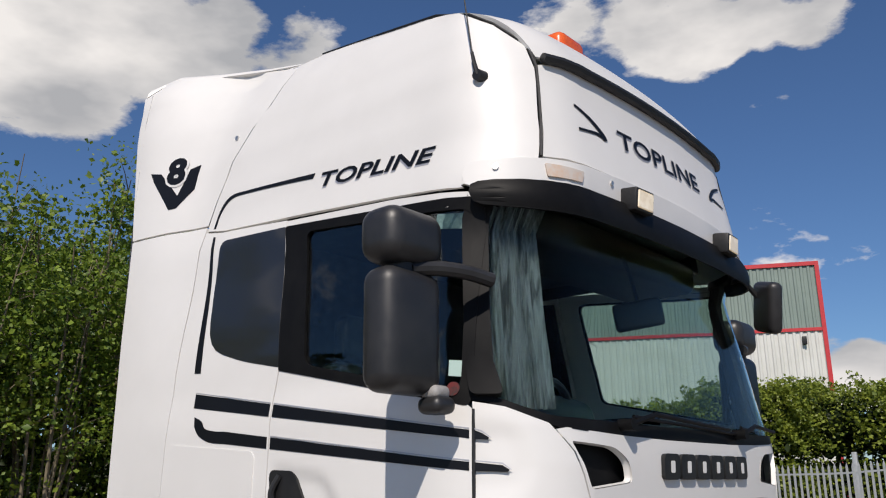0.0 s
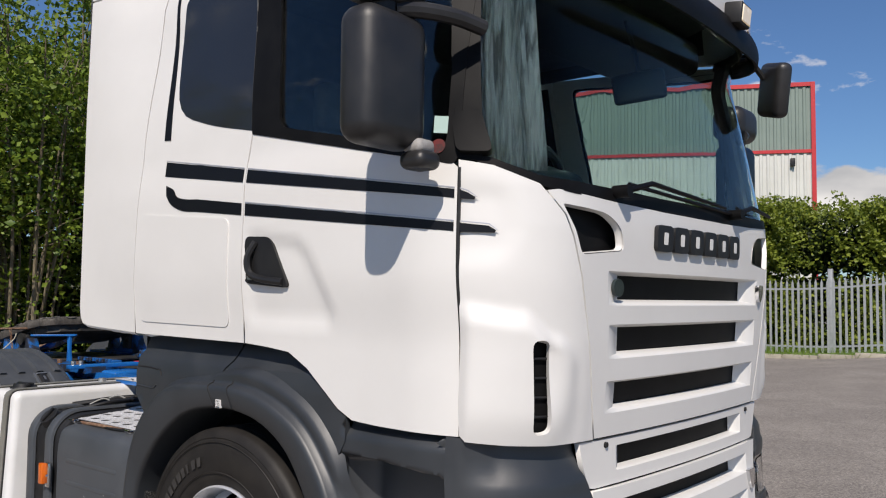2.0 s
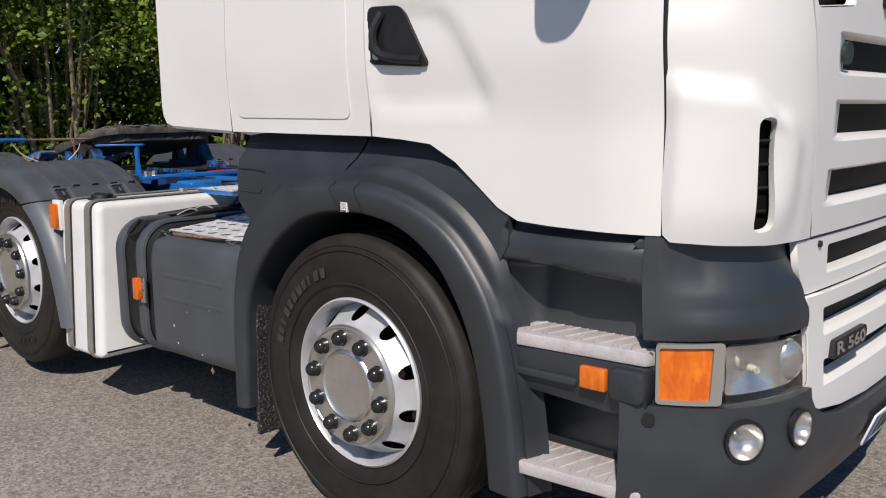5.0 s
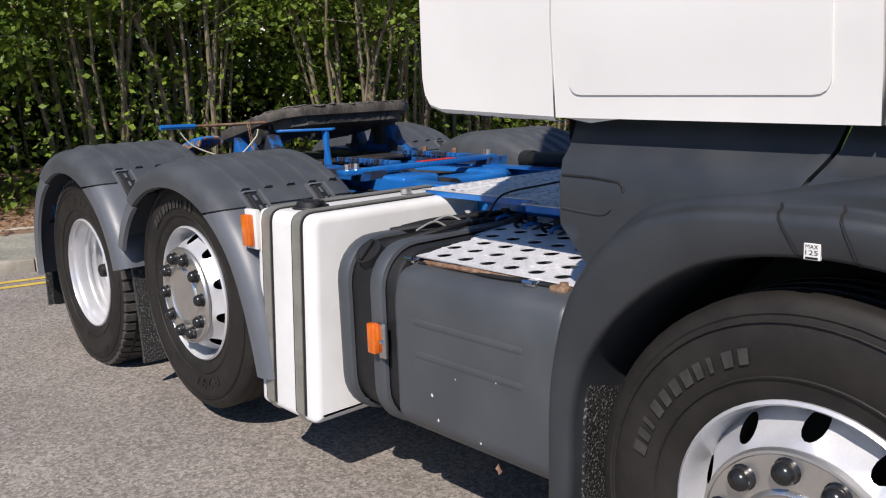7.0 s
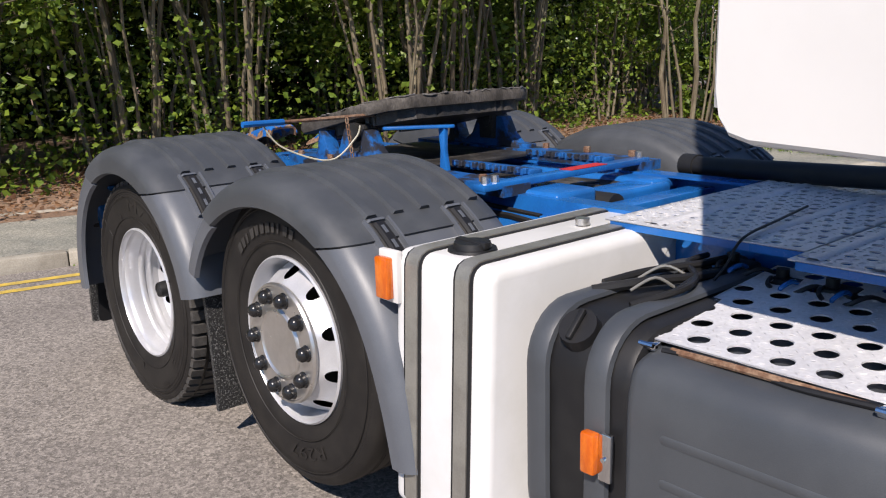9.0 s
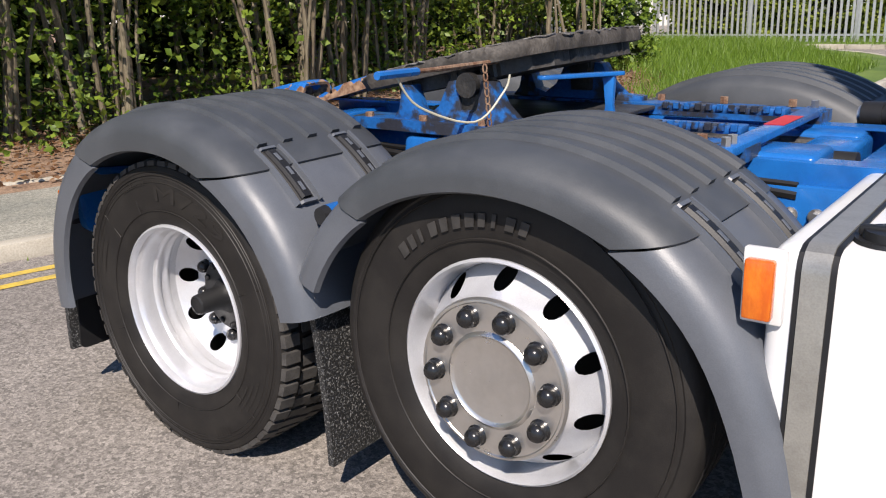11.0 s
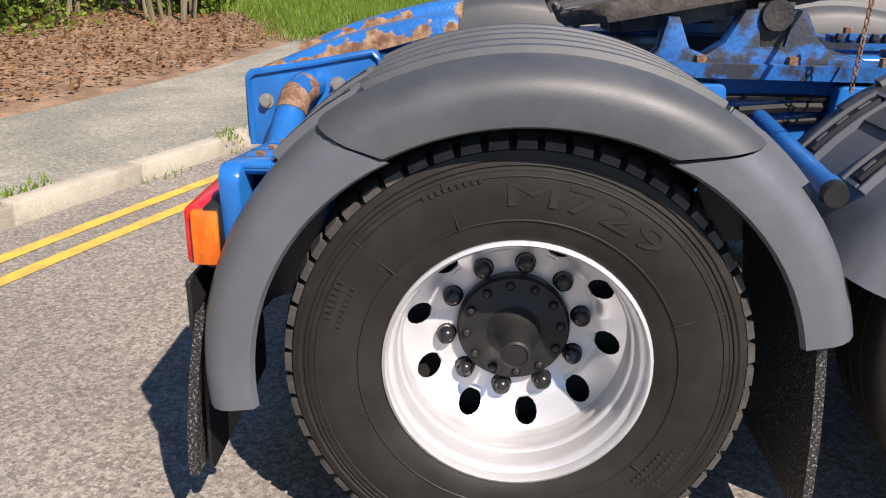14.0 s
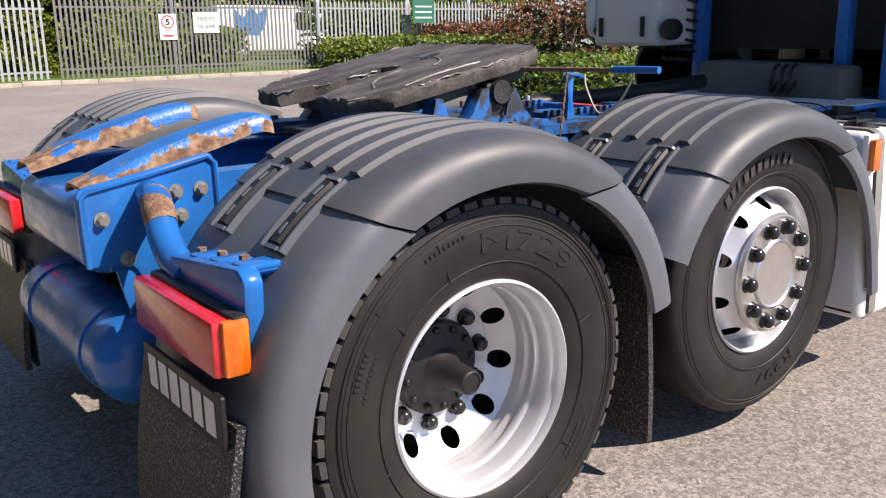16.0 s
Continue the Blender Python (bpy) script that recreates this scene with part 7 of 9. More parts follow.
            box(bm, (0.905, min(s * 1.15, s * 1.175), 0.672), (0.985, max(s * 1.15, s * 1.175), 0.735), 0.005)
            part("step_marker", bm, ORANGE, TRUCK, "amber side marker lamp below the step")
    # inner arch
    bm = bmesh.new()
    grid(bm, [[(0.02 + 0.60 * math.cos(a), s * y, 0.5 + 0.60 * math.sin(a)) for y in (0.55, 0.95)] for a in [radians(lerp(-10, 190, k / 20)) for k in range(21)]])
    grid(bm, [[(x, s * 0.6, z) for x in (-0.62, 0.65)] for z in (0.3, 1.2)])
    part("inner_arch", bm, DARK, TRUCK, "black inner wheel arch")

# ---- kerbs, verges and planting ----
kerb_run([p for p in KERB if p.y > -9 and p.x > -14], 0.112, 0.13, "kerb", "weathered concrete kerb stones along the road")
kerb_run(offset_line([p for p in KERB if -9 < p.y < 2.5], 2.11), 0.116, 0.10, "edging", "pale concrete edging behind the footway")
kerb_run(FAR, 0.11, 0.13, "far_kerb", "pale concrete kerb below the fence")

LEAF_A = leaf_material("spring_leaf", (0.077, 0.142, 0.014), (0.225, 0.31, 0.037))
LEAF_B = leaf_material("hedge_leaf", (0.115, 0.165, 0.02), (0.29, 0.34, 0.045))
LEAF_RED = leaf_material("copper_leaf", (0.17, 0.055, 0.03), (0.28, 0.14, 0.06))
# leaf green darkened so that the depth of the foliage looks shaded
LEAF_DARK = leaf_material("leaf_painted_shade", (0.014, 0.027, 0.006), (0.032, 0.054, 0.010))
GRASS = leaf_material("grass_blade", (0.09, 0.17, 0.015), (0.20, 0.31, 0.035))
LITTER = leaf_material("dead_leaf", (0.13, 0.062, 0.03), (0.34, 0.19, 0.10))
BARK = material("grey_bark", (0.125, 0.10, 0.065), 0.9, tint=(0.22, 0.19, 0.125), scale=6, amount=0.9, fine=0.2, bump=0.7, bump_scale=40, stretch=(1, 1, 0.3))
GALV = material("galvanised_steel", (0.42, 0.44, 0.45), 0.5, 0.35, tint=(0.34, 0.36, 0.37), scale=8, amount=0.7, fine=0.06)
rng = np.random.default_rng(7)


def leaf_mesh(name, centres, size, mat, parent=None, spread=0.35, flat=0.0):
    """Many small folded leaves at the given centres, each facing its own way, as one mesh."""
    n = len(centres)
    d = rng.normal(size=(n, 3))
    d[:, 2] *= 0.7 - 0.5 * flat
    d /= np.linalg.norm(d, axis=1)[:, None]
    r = rng.normal(size=(n, 3))
    if flat:
        r = r * (1 - flat) + np.array([[0, 0, 1.0]]) * flat
    w = np.cross(d, r)
    w /= np.linalg.norm(w, axis=1)[:, None] + 1e-9
    nn = np.cross(d, w)
    L = (size * (1 + spread * rng.normal(size=n)).clip(0.5, 1.8))[:, None]
    a, b = centres - d * L * 0.5, centres + d * L * 0.5
    m = centres - d * L * 0.05
    l_, r_ = m + w * L * 0.34 + nn * L * 0.10, m - w * L * 0.34 + nn * L * 0.10
    v = np.stack([a, l_, b, r_], 1).reshape(-1, 3)
    me = bpy.data.meshes.new(name)
    me.vertices.add(4 * n)
    me.vertices.foreach_set("co", v.ravel())
    idx = np.arange(n)[:, None] * 4
    f = np.concatenate([idx + np.array([[0, 1, 2]]), idx + np.array([[0, 2, 3]])], 1).reshape(-1)
    me.loops.add(6 * n)
    me.loops.foreach_set("vertex_index", f.astype(np.int32))
    me.polygons.add(2 * n)
    me.polygons.foreach_set("loop_start", np.arange(2 * n, dtype=np.int32) * 3)
    me.update(calc_edges=True)
    me.validate()
    me.materials.append(mat)
    ob = new(name, me)
    if parent:
        ob.parent = parent
    return ob


def shrub(x, y, height, stems, leaves, mat=None, low=0.5, size=0.085, label="tall multi-stemmed hazel shrub in fresh green leaf"):
    """A coppiced shrub: leaning stems with side twigs, and clumps of leaves along them."""
    root = thing("tree", label, "tree", group="roadside shrubs", at=(x, y, 0.12))
    cents = []
    bm = bmesh.new()
    for k in range(stems):
        a = math.tau * k / stems + random.uniform(-0.4, 0.4)
        h = height * random.uniform(0.72, 1.0)
        lean = random.uniform(0.5, 1.5) * height / 7
        b = Vector((random.uniform(0.15, 0.55) * math.cos(a), random.uniform(0.15, 0.55) * math.sin(a), -0.1))
        pts = [b]
        for j in range(1, 7):
            t = j / 6
            pts.append(Vector((b.x + math.cos(a) * lean * t ** 1.3 + random.uniform(-0.08, 0.08), b.y + math.sin(a) * lean * t ** 1.3 + random.uniform(-0.08, 0.08), h * t)))
        tube(bm, pts, random.uniform(0.02, 0.05), 6, 0.25)
        for j in range(9):
            t = random.uniform(low / height + 0.08, 0.98)
            i = min(5, int(t * 6))
            p = pts[i].lerp(pts[i + 1], t * 6 - i)
            out = Vector((random.gauss(0, 1), random.gauss(0, 1), random.uniform(0.1, 0.9))).normalized()
            l = random.uniform(0.5, 1.2) * (1.1 - 0.5 * t)
            q = p + out * l
            tube(bm, [p, p.lerp(q, 0.5) + Vector((0, 0, 0.05)), q], 0.011, 4, 0.3)
            for c in range(3):
                cents.append((p.lerp(q, random.uniform(0.35, 1.1)), random.uniform(0.14, 0.34)))
    part("trunk", bm, BARK, root)
    per = max(1, leaves // len(cents))
    pts = np.concatenate([np.array(c)[None] + rng.normal(size=(per, 3)) * r * np.array([[1, 1, 0.75]]) for c, r in cents])
    leaf_mesh("crown", pts, size, mat or LEAF_A, root)
    return root


def bush(name, lo, hi, count, mat, label, size=0.09, category="bush"):
    """A leafy mass: leaves thick near an uneven surface, with gaps."""
    c, h = (np.array(lo) + np.array(hi)) / 2, (np.array(hi) - np.array(lo)) / 2
    d = rng.normal(size=(count, 3))
    d /= np.linalg.norm(d, axis=1)[:, None]
    d = np.sign(d) * np.abs(d) ** 0.6
    d /= np.abs(d).max(axis=1)[:, None] ** 0.55
    lump = 1 + 0.10 * np.sin(d[:, 0] * 7 + 1) * np.sin(d[:, 1] * 9) + 0.07 * np.sin(d[:, 2] * 13 + d[:, 0] * 11)
    rad = (rng.uniform(0.55, 1.0, count) ** 0.35) * lump
    pts = c + d * h * rad[:, None]
    pts[:, 2] = np.maximum(pts[:, 2], 0.12)
    root = thing(name, label, category, at=(0, 0, 0))
    bm = bmesh.new()
    for k in range(5):
        a = Vector((c[0] + random.uniform(-0.3, 0.3) * h[0], c[1] + random.uniform(-0.3, 0.3) * h[1], 0.05))
        b = Vector((c[0] + random.uniform(-0.8, 0.8) * h[0], c[1] + random.uniform(-0.6, 0.6) * h[1], c[2] + h[2] * 0.6))
        tube(bm, [a, a.lerp(b, 0.5) + Vector((0, 0, 0.2)), b], 0.04, 6, 0.3)
    part("stem", bm, BARK, root)
    leaf_mesh("foliage", pts, size, mat, root)
    # inner leaves in the darkened green paint the shade inside the bush
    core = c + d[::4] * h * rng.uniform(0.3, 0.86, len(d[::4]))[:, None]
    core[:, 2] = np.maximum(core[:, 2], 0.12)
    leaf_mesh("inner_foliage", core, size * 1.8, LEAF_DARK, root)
    return root


random.seed(11)
for k in range(13):
    y = -7.5 + k * 1.75 + random.uniform(-0.4, 0.4)
    if k > 9:
        continue
    shrub(-11.0 + random.uniform(-0.8, 0.8) + max(0, k - 6) * 0.25, y, random.uniform(6.3, 7.5), random.randint(12, 15), 12000, low=1.1 if y < 1.0 else 2.1)
for k in range(9):
    y = -9 + k * 2.6 + random.uniform(-0.5, 0.5)
    shrub(-14.2 + random.uniform(-0.8, 0.8), y, random.uniform(6.8, 8.2), 6, 6500, size=0.10, label="tall leafy shrub further back in the planting")
for k in range(4):
    shrub(-10.5 - 0.9 * k, 10.2 + 2.0 * k, 6.5 + 0.3 * k, 7, 6500, label="leafy shrub beside the grass verge")
# dense leaves behind the shrubs, with the shade there put into their colour
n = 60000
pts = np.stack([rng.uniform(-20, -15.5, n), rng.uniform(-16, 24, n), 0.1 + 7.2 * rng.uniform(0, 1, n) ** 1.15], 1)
tagged(leaf_mesh("woodland", pts, 0.30, LEAF_DARK), "dense woodland behind the roadside shrubs, shade painted into its leaves", "woodland", kind="stuff")
n = 19000
clump = np.stack([rng.uniform(-12.5, -9.9, 90), rng.uniform(-10, 12, 90), np.zeros(90)], 1)
pts = clump[rng.integers(0, 90, n)] + rng.normal(size=(n, 3)) * np.array([[0.35, 0.35, 0.0]])
pts[:, 2] = 0.15 + rng.uniform(0, 1.5, n) ** 1.5
tagged(leaf_mesh("undergrowth", pts, 0.085, LEAF_A), "sparse green undergrowth below the shrubs", "undergrowth", kind="stuff")
shrub(-8.9, 10.6, 5.6, 9, 5200, low=1.5, label="multi-stemmed shrub on the soil bank beside the grass")
shrub(-9.8, 12.8, 6.0, 8, 6000, low=0.3, label="leafy shrub at the back of the soil bank")
bush("low_shrub", (-9.6, 10.9, 0.12), (-8.3, 13.0, 1.5), 2600, LEAF_A, "low green shrub beside the long grass", 0.085)
n = 22000
pts = np.stack([rng.uniform(-13, -6.6, n), rng.uniform(-9, 13, n), rng.uniform(0.115, 0.16, n)], 1)
pts = pts[pts[:, 0] < np.interp(pts[:, 1], [-9, 1.5, 4.0, 6.0, 7.5, 9, 13], [-9.2, -8.55, -7.6, -6.9, -6.75, -6.8, -7.9])]
pts[:, 2] += 0.02 + np.clip((-8.6 - pts[:, 0]) / 4, 0, 1) * 0.06
tagged(leaf_mesh("leaf_litter", pts, 0.06, LITTER, flat=0.75), "brown dead leaves on the soil", "leaf litter", kind="stuff")


def blades(name, xy, z, h, label, mat=GRASS):
    n = len(xy)
    a = rng.uniform(0, math.tau, n)
    w = 0.007
    hh = h * rng.uniform(0.5, 1.4, n)
    lean = rng.normal(size=(n, 2)) * hh[:, None] * 0.35
    z = z + np.zeros(n)
    p0 = np.stack([xy[:, 0] - w * np.cos(a), xy[:, 1] - w * np.sin(a), z], 1)
    p1 = np.stack([xy[:, 0] + w * np.cos(a), xy[:, 1] + w * np.sin(a), z], 1)
    p2 = np.stack([xy[:, 0] + lean[:, 0], xy[:, 1] + lean[:, 1], z + hh], 1)
    v = np.stack([p0, p1, p2], 1).reshape(-1, 3)
    me = bpy.data.meshes.new(name)
    me.from_pydata(v.tolist(), [], np.arange(3 * n).reshape(-1, 3).tolist())
    me.materials.append(mat)
    return tagged(new(name, me), label, "grass", kind="stuff")


n = 60000
xy = np.stack([-4.4 - rng.uniform(0, 1, n) ** 1.25 * 13, rng.uniform(7.9, 20.5, n)], 1)
xy = xy[(xy[:, 0] < -4.75 - np.clip((xy[:, 1] - 14), 0, 9) * 0.55) & (xy[:, 0] > np.interp(xy[:, 1], [8, 10, 12, 15, 21], [-6.6, -7.1, -8.6, -10.2, -13.0]) + rng.normal(size=n) * 0.25)]
blades("grass", xy, 0.11 + np.clip((-5 - xy[:, 0]) / 10, 0, 1) * 0.2, 0.17, "long fresh green grass on the verge")
n = 9000
xy = np.stack([rng.uniform(-14, 30, n), rng.uniform(20.2, 22.5, n)], 1)
blades("grass", xy, 0.09, 0.22, "rough grass below the palisade fence")
random.seed(3)
for k in range(10):
    i = random.uniform(0.1, 8.0)
    base = min(KERB, key=lambda q: abs(q.y - (i - 1.0)))
    c = base + Vector((random.uniform(-0.1, 0.03), random.uniform(-0.3, 0.3), 0))
    m = random.randint(20, 60)
    xy = np.array([[c.x, c.y]]) + rng.normal(size=(m, 2)) * np.array([[0.05, 0.12]])
    tagged(blades("weed_tuft", xy, 0.0 if c.x > base.x - 0.02 else 0.10, 0.042, "small green weed tuft in the kerb joint"), category="weed", group="weeds along the kerb")

# ---- palisade fence and gate ----
bm = bmesh.new()
prism(bm, [(-0.033, 0), (-0.02, 0.012), (0.02, 0.012), (0.033, 0), (0.033, -0.003), (-0.033, -0.003)], "z", 0.0, 1.98)
tip = [bm.verts.new(p) for p in ((-0.033, 0, 1.98), (0, 0.006, 2.10), (0.033, 0, 1.98), (0, -0.004, 1.98))]
bm.faces.new(tip[:3])
pale_mesh = part("pale", bm, GALV)
FENCE_Y = 21.6


def fence(name, x0, x1, y, z, step, label, posts, mat=None):
    root = tagged(new(name), label, "fence", kind="structure")
    x = x0
    mesh = pale_mesh.data
    if mat:
        mesh = pale_mesh.data.copy()
        mesh.materials.clear()
        mesh.materials.append(mat)
    while x < x1:
        ob = new("pale", mesh)
        ob.parent = root
        ob.location = (x, y, z + yard_rise(x, y) + random.uniform(-0.01, 0.01))
        x += step
    for h in (0.20, 1.80):
        bm = bmesh.new()
        grid(bm, [[(x0 + (x1 - x0) * k / 24, y + a, z + h + b + yard_rise(x0 + (x1 - x0) * k / 24, y)) for k in range(25)] for a, b in ((0.006, 0), (0.05, 0), (0.05, 0.05), (0.006, 0.05))], close_u=True)
        part("rail", bm, mat or GALV, root)
    for px in posts:
        bm = bmesh.new()
        box(bm, (px - 0.06, y + 0.01, 0.0), (px + 0.06, y + 0.12, z + 2.35 + yard_rise(px, y)), 0.004)
        part("post", bm, mat or GALV, root)


fence("palisade_fence", -16.0, 0.7, FENCE_Y, 0.05, 0.155, "galvanised steel palisade fence", [-15 + 2.75 * k for k in range(5)])
GATE = material("weathered_steel", (0.20, 0.20, 0.195), 0.6, 0.3, tint=(0.13, 0.13, 0.125), scale=8, amount=0.7)
fence("palisade_gate", 0.95, 8.6, FENCE_Y, 0.10, 0.135, "grey steel palisade gate with signs", [4.07], GATE)
fence("palisade_fence", 8.8, 22.0, FENCE_Y, 0.10, 0.155, "galvanised steel palisade fence behind the hedge", [8.8, 12.3, 15.0])
bpy.data.objects.remove(pale_mesh)
SIGN = material("sign_white", (0.74, 0.74, 0.72), 0.5, tint=(0.62, 0.62, 0.6), scale=6)
SIGN_RED = material("sign_red", (0.55, 0.03, 0.03), 0.5)
flat = lambda y: (lambda p: Vector((p[0], y, p[1])))


def sign(name, x0, x1, z0, z1, y, mat, label):
    root = thing(name, label, "sign", at=(0, 0, 0))
    bm = bmesh.new()
    box(bm, (x0, y, z0), (x1, y + 0.012, z1), 0.003, 1)
    part("board", bm, mat, root)
    return root


SY = FENCE_Y - 0.035
sg = sign("speed_sign", 3.66, 4.16, 1.34, 2.05, SY, SIGN, "white speed limit sign with a red ring on the gate")
bm = bmesh.new()
holed(bm, circle(3.91, 1.83, 0.185, 28), [circle(3.91, 1.83, 0.15, 28)[::-1]], lambda p: Vector((p[0], SY - 0.003, p[1])))
part("ring", bm, SIGN_RED, sg)
lettering("figure", "5", 0.12, 0.17, DECAL, lambda p: Vector((3.85 + p[0], SY - 0.004, 1.745 + p[1])), sg, bold=0.03)
lettering("words", "MPH", 0.18, 0.05, SIGN_RED, lambda p: Vector((3.82 + p[0], SY - 0.004, 1.57 + p[1])), sg)
panel("text_bar", [(3.76, 1.43), (4.06, 1.43), (4.06, 1.48), (3.76, 1.48)], SIGN_RED, flat(SY - 0.003), sg, thick=0.001)
sg = sign("car_park_sign", 4.66, 5.44, 1.52, 2.10, SY, SIGN, "white car park sign with dark words on the gate")
for txt, z, wd in (("Visitors", 1.86, 0.52), ("car park", 1.62, 0.56)):
    lettering("words", txt, wd, 0.15, DECAL, lambda p, z=z: Vector((4.77 + p[0], SY - 0.004, z + p[1])), sg)
sg = sign("green_sign", 12.2, 13.1, 1.75, 2.5, FENCE_Y - 0.4, material("sign_green", (0.02, 0.16, 0.10), 0.5), "small green sign board with pale bars")
for k in range(3):
    panel("text_bar", [(12.3, 1.90 + k * 0.18), (13.0, 1.90 + k * 0.18), (13.0, 1.95 + k * 0.18), (12.3, 1.95 + k * 0.18)], SIGN, flat(FENCE_Y - 0.405), sg, thick=0.001)

# hedges
for k in range(5):
    bush("laurel_hedge", (-13 + k * 3.2, 23.2, 0.1), (-9.2 + k * 3.2, 27.0, random.uniform(4.3, 4.9)), 27000, LEAF_B, "tall rounded evergreen hedge behind the fence", 0.105, "hedge")
bush("low_hedge", (9.8, 22.6, 0.1), (13.6, 25.0, 2.5), 6500, LEAF_A, "bright green hedge beside the gate", 0.12, "hedge")
bush("low_hedge", (13.0, 22.8, 0.1), (19.0, 25.2, 2.9), 7000, LEAF_B, "green hedge along the yard", 0.12, "hedge")
bush("copper_shrub", (12.6, 19.6, 0.1), (17.5, 22.0, 1.75), 7000, LEAF_RED, "copper-red leaved shrub beside the yard", 0.11)
bush("low_hedge", (8.5, 20.3, 0.1), (13.4, 21.6, 1.35), 5000, LEAF_B, "low green hedge in front of the fence", 0.10, "hedge")
bush("low_hedge", (5.9, 7.6, 0.05), (9.8, 11.4, 0.95), 6000, LEAF_A, "low bright green hedge ahead of the truck", 0.09, "hedge")
bush("copper_shrub", (9.3, 10.8, 0.05), (13.5, 14.6, 2.2), 6000, LEAF_RED, "copper-red leaved shrub behind the low hedge", 0.10)
bush("low_hedge", (9.0, 14.0, 0.05), (13.0, 20.5, 1.35), 6000, LEAF_A, "bright green hedge along the roadside", 0.10, "hedge")
for k in range(6):
    bush("tree_belt", (2 + k * 6.0, 40, 0.1), (9 + k * 6.0, 46, random.uniform(6, 9)), 5000, LEAF_B, "distant green trees beyond the yard", 0.35, "trees")

# ---- warehouse ----
CLAD_GREEN = material("green_cladding", (0.20, 0.255, 0.225), 0.5, tint=(0.17, 0.22, 0.195), scale=0.6, amount=0.7)
CLAD_WHITE = material("white_cladding", (0.62, 0.62, 0.585), 0.5, tint=(0.54, 0.54, 0.50), scale=0.6, amount=0.7)
TRIM_RED = material("red_trim", (0.52, 0.03, 0.035), 0.45)
ware = thing("warehouse", "large warehouse clad in green and white sheeting with red trim", "building", at=(0, 0, 0))


def sheeting(name, x0, x1, y, z0, z1, mat, label):
    bm = bmesh.new()
    cols = []
    x = x0
    while x < x1:
        cols += [(x, 0.0), (x + 0.16, 0.0), (x + 0.20, -0.05), (x + 0.30, -0.05)]
        x += 0.34
    grid(bm, [[(a, y + d, z) for a, d in cols] for z in (z0, z1)])
    part(name, bm, mat, ware, label, sharp=0.3)


# the front runs back from its corner; its own axes: x along the front, y into the building
sheeting("upper_cladding", -40, 0, 0, 8.85, 12.1, CLAD_GREEN, "grey-green profiled sheeting")
sheeting("lower_cladding", -40, 0, 0.0, 0, 8.85, CLAD_WHITE, "off-white profiled sheeting")
for a, b, nm in (((-40, -0.1, 12.05), (0.1, 0.1, 12.25), "parapet_trim"), ((-40, -0.1, 8.77), (0.1, 0.05, 8.93), "band_trim"), ((-0.02, -0.12, 0), (0.18, 0.1, 12.25), "corner_trim")):
    bm = bmesh.new()
    box(bm, a, b)
    part(nm, bm, TRIM_RED, ware, "red metal trim")
bm = bmesh.new()
box(bm, (-40, 0.15, 0), (0.1, 35, 12.0))
part("body", bm, CLAD_WHITE, ware)
bm = bmesh.new()
box(bm, (-1.0, -0.25, 8.1), (-0.8, -0.05, 8.5), 0.02)
part("wall_lamp", bm, BLACK, ware)
ware.matrix_basis = pose(-9.75, 40.0, 0, 0, 0, 27)

# ---- parked van ----


def van(x, y, rz, label, band):
    root = thing("van", label, "van", group="parked vans")
    vm = material("van_white", (0.78, 0.79, 0.80), 0.3, tint=(0.7, 0.71, 0.72), scale=2, coat=0.4)
    bm = bmesh.new()
    prism(bm, rounded_poly([(-2.6, 0.45), (2.45, 0.45), (2.6, 0.62), (2.55, 1.0), (1.85, 1.22), (1.15, 2.15), (0.9, 2.28), (-2.5, 2.3), (-2.6, 2.2)], 0.12), "y", -0.98, 0.98, 0.10, 3)
    part("body", bm, vm, root)
    for s in (-1, 1):
        bm = bmesh.new()
        prism(bm, rounded_poly([(0.75, 1.3), (1.62, 1.3), (1.12, 2.02), (0.75, 2.02)], 0.06), "y", s * 0.975, s * 0.99)
        part("window", bm, TINT, root)
        for wx in (-1.65, 1.7):
            bm = bmesh.new()
            lathe(bm, [(0.36, 0.0), (0.36, 0.2), (0.30, 0.24), (0.0005, 0.24)], (wx, s * 0.78, 0.36), 24, y_sign=s)
            wv = part("wheel", bm, RUBBER, root)
            bm = bmesh.new()
            lathe(bm, [(0.22, 0.245), (0.0005, 0.25)], (wx, s * 0.78, 0.36), 20, y_sign=s)
            part("hub", bm, SILVER, wv)
        if band:
            bm = bmesh.new()
            prism(bm, [(-1.9, 1.2), (-0.9, 1.1), (-0.6, 1.5), (-0.5, 2.2), (-0.9, 1.95), (-1.2, 2.25), (-1.5, 1.8), (-1.9, 2.2)], "y", s * 0.982, s * 0.988)
            part("graphic", bm, material("van_blue", (0.03, 0.16, 0.42), 0.4, tint=(0.1, 0.3, 0.6), scale=3), root, "blue plain graphic")
        bm = bmesh.new()
        box(bm, (2.40, s * 0.68 - 0.16, 0.82), (2.57, s * 0.68 + 0.16, 1.0), 0.03)
        part("headlight", bm, CLEAR, root)
    bm = bmesh.new()
    prism(bm, [(1.86, 1.25), (1.90, 1.25), (1.22, 2.1), (1.18, 2.1)], "y", -0.85, 0.85)
    part("windscreen", bm, TINT, root)
    bm = bmesh.new()
    box(bm, (2.3, -0.95, 0.35), (2.66, 0.95, 0.62), 0.05)
    part("bumper", bm, BLACK, root)
    root.matrix_basis = pose(x, y, 0.32, 0, 0, rz)


bush("low_hedge", (1.2, 24.2, 0.1), (4.6, 26.8, 2.7), 6000, LEAF_A, "green bush seen through the gate", 0.12, "hedge")
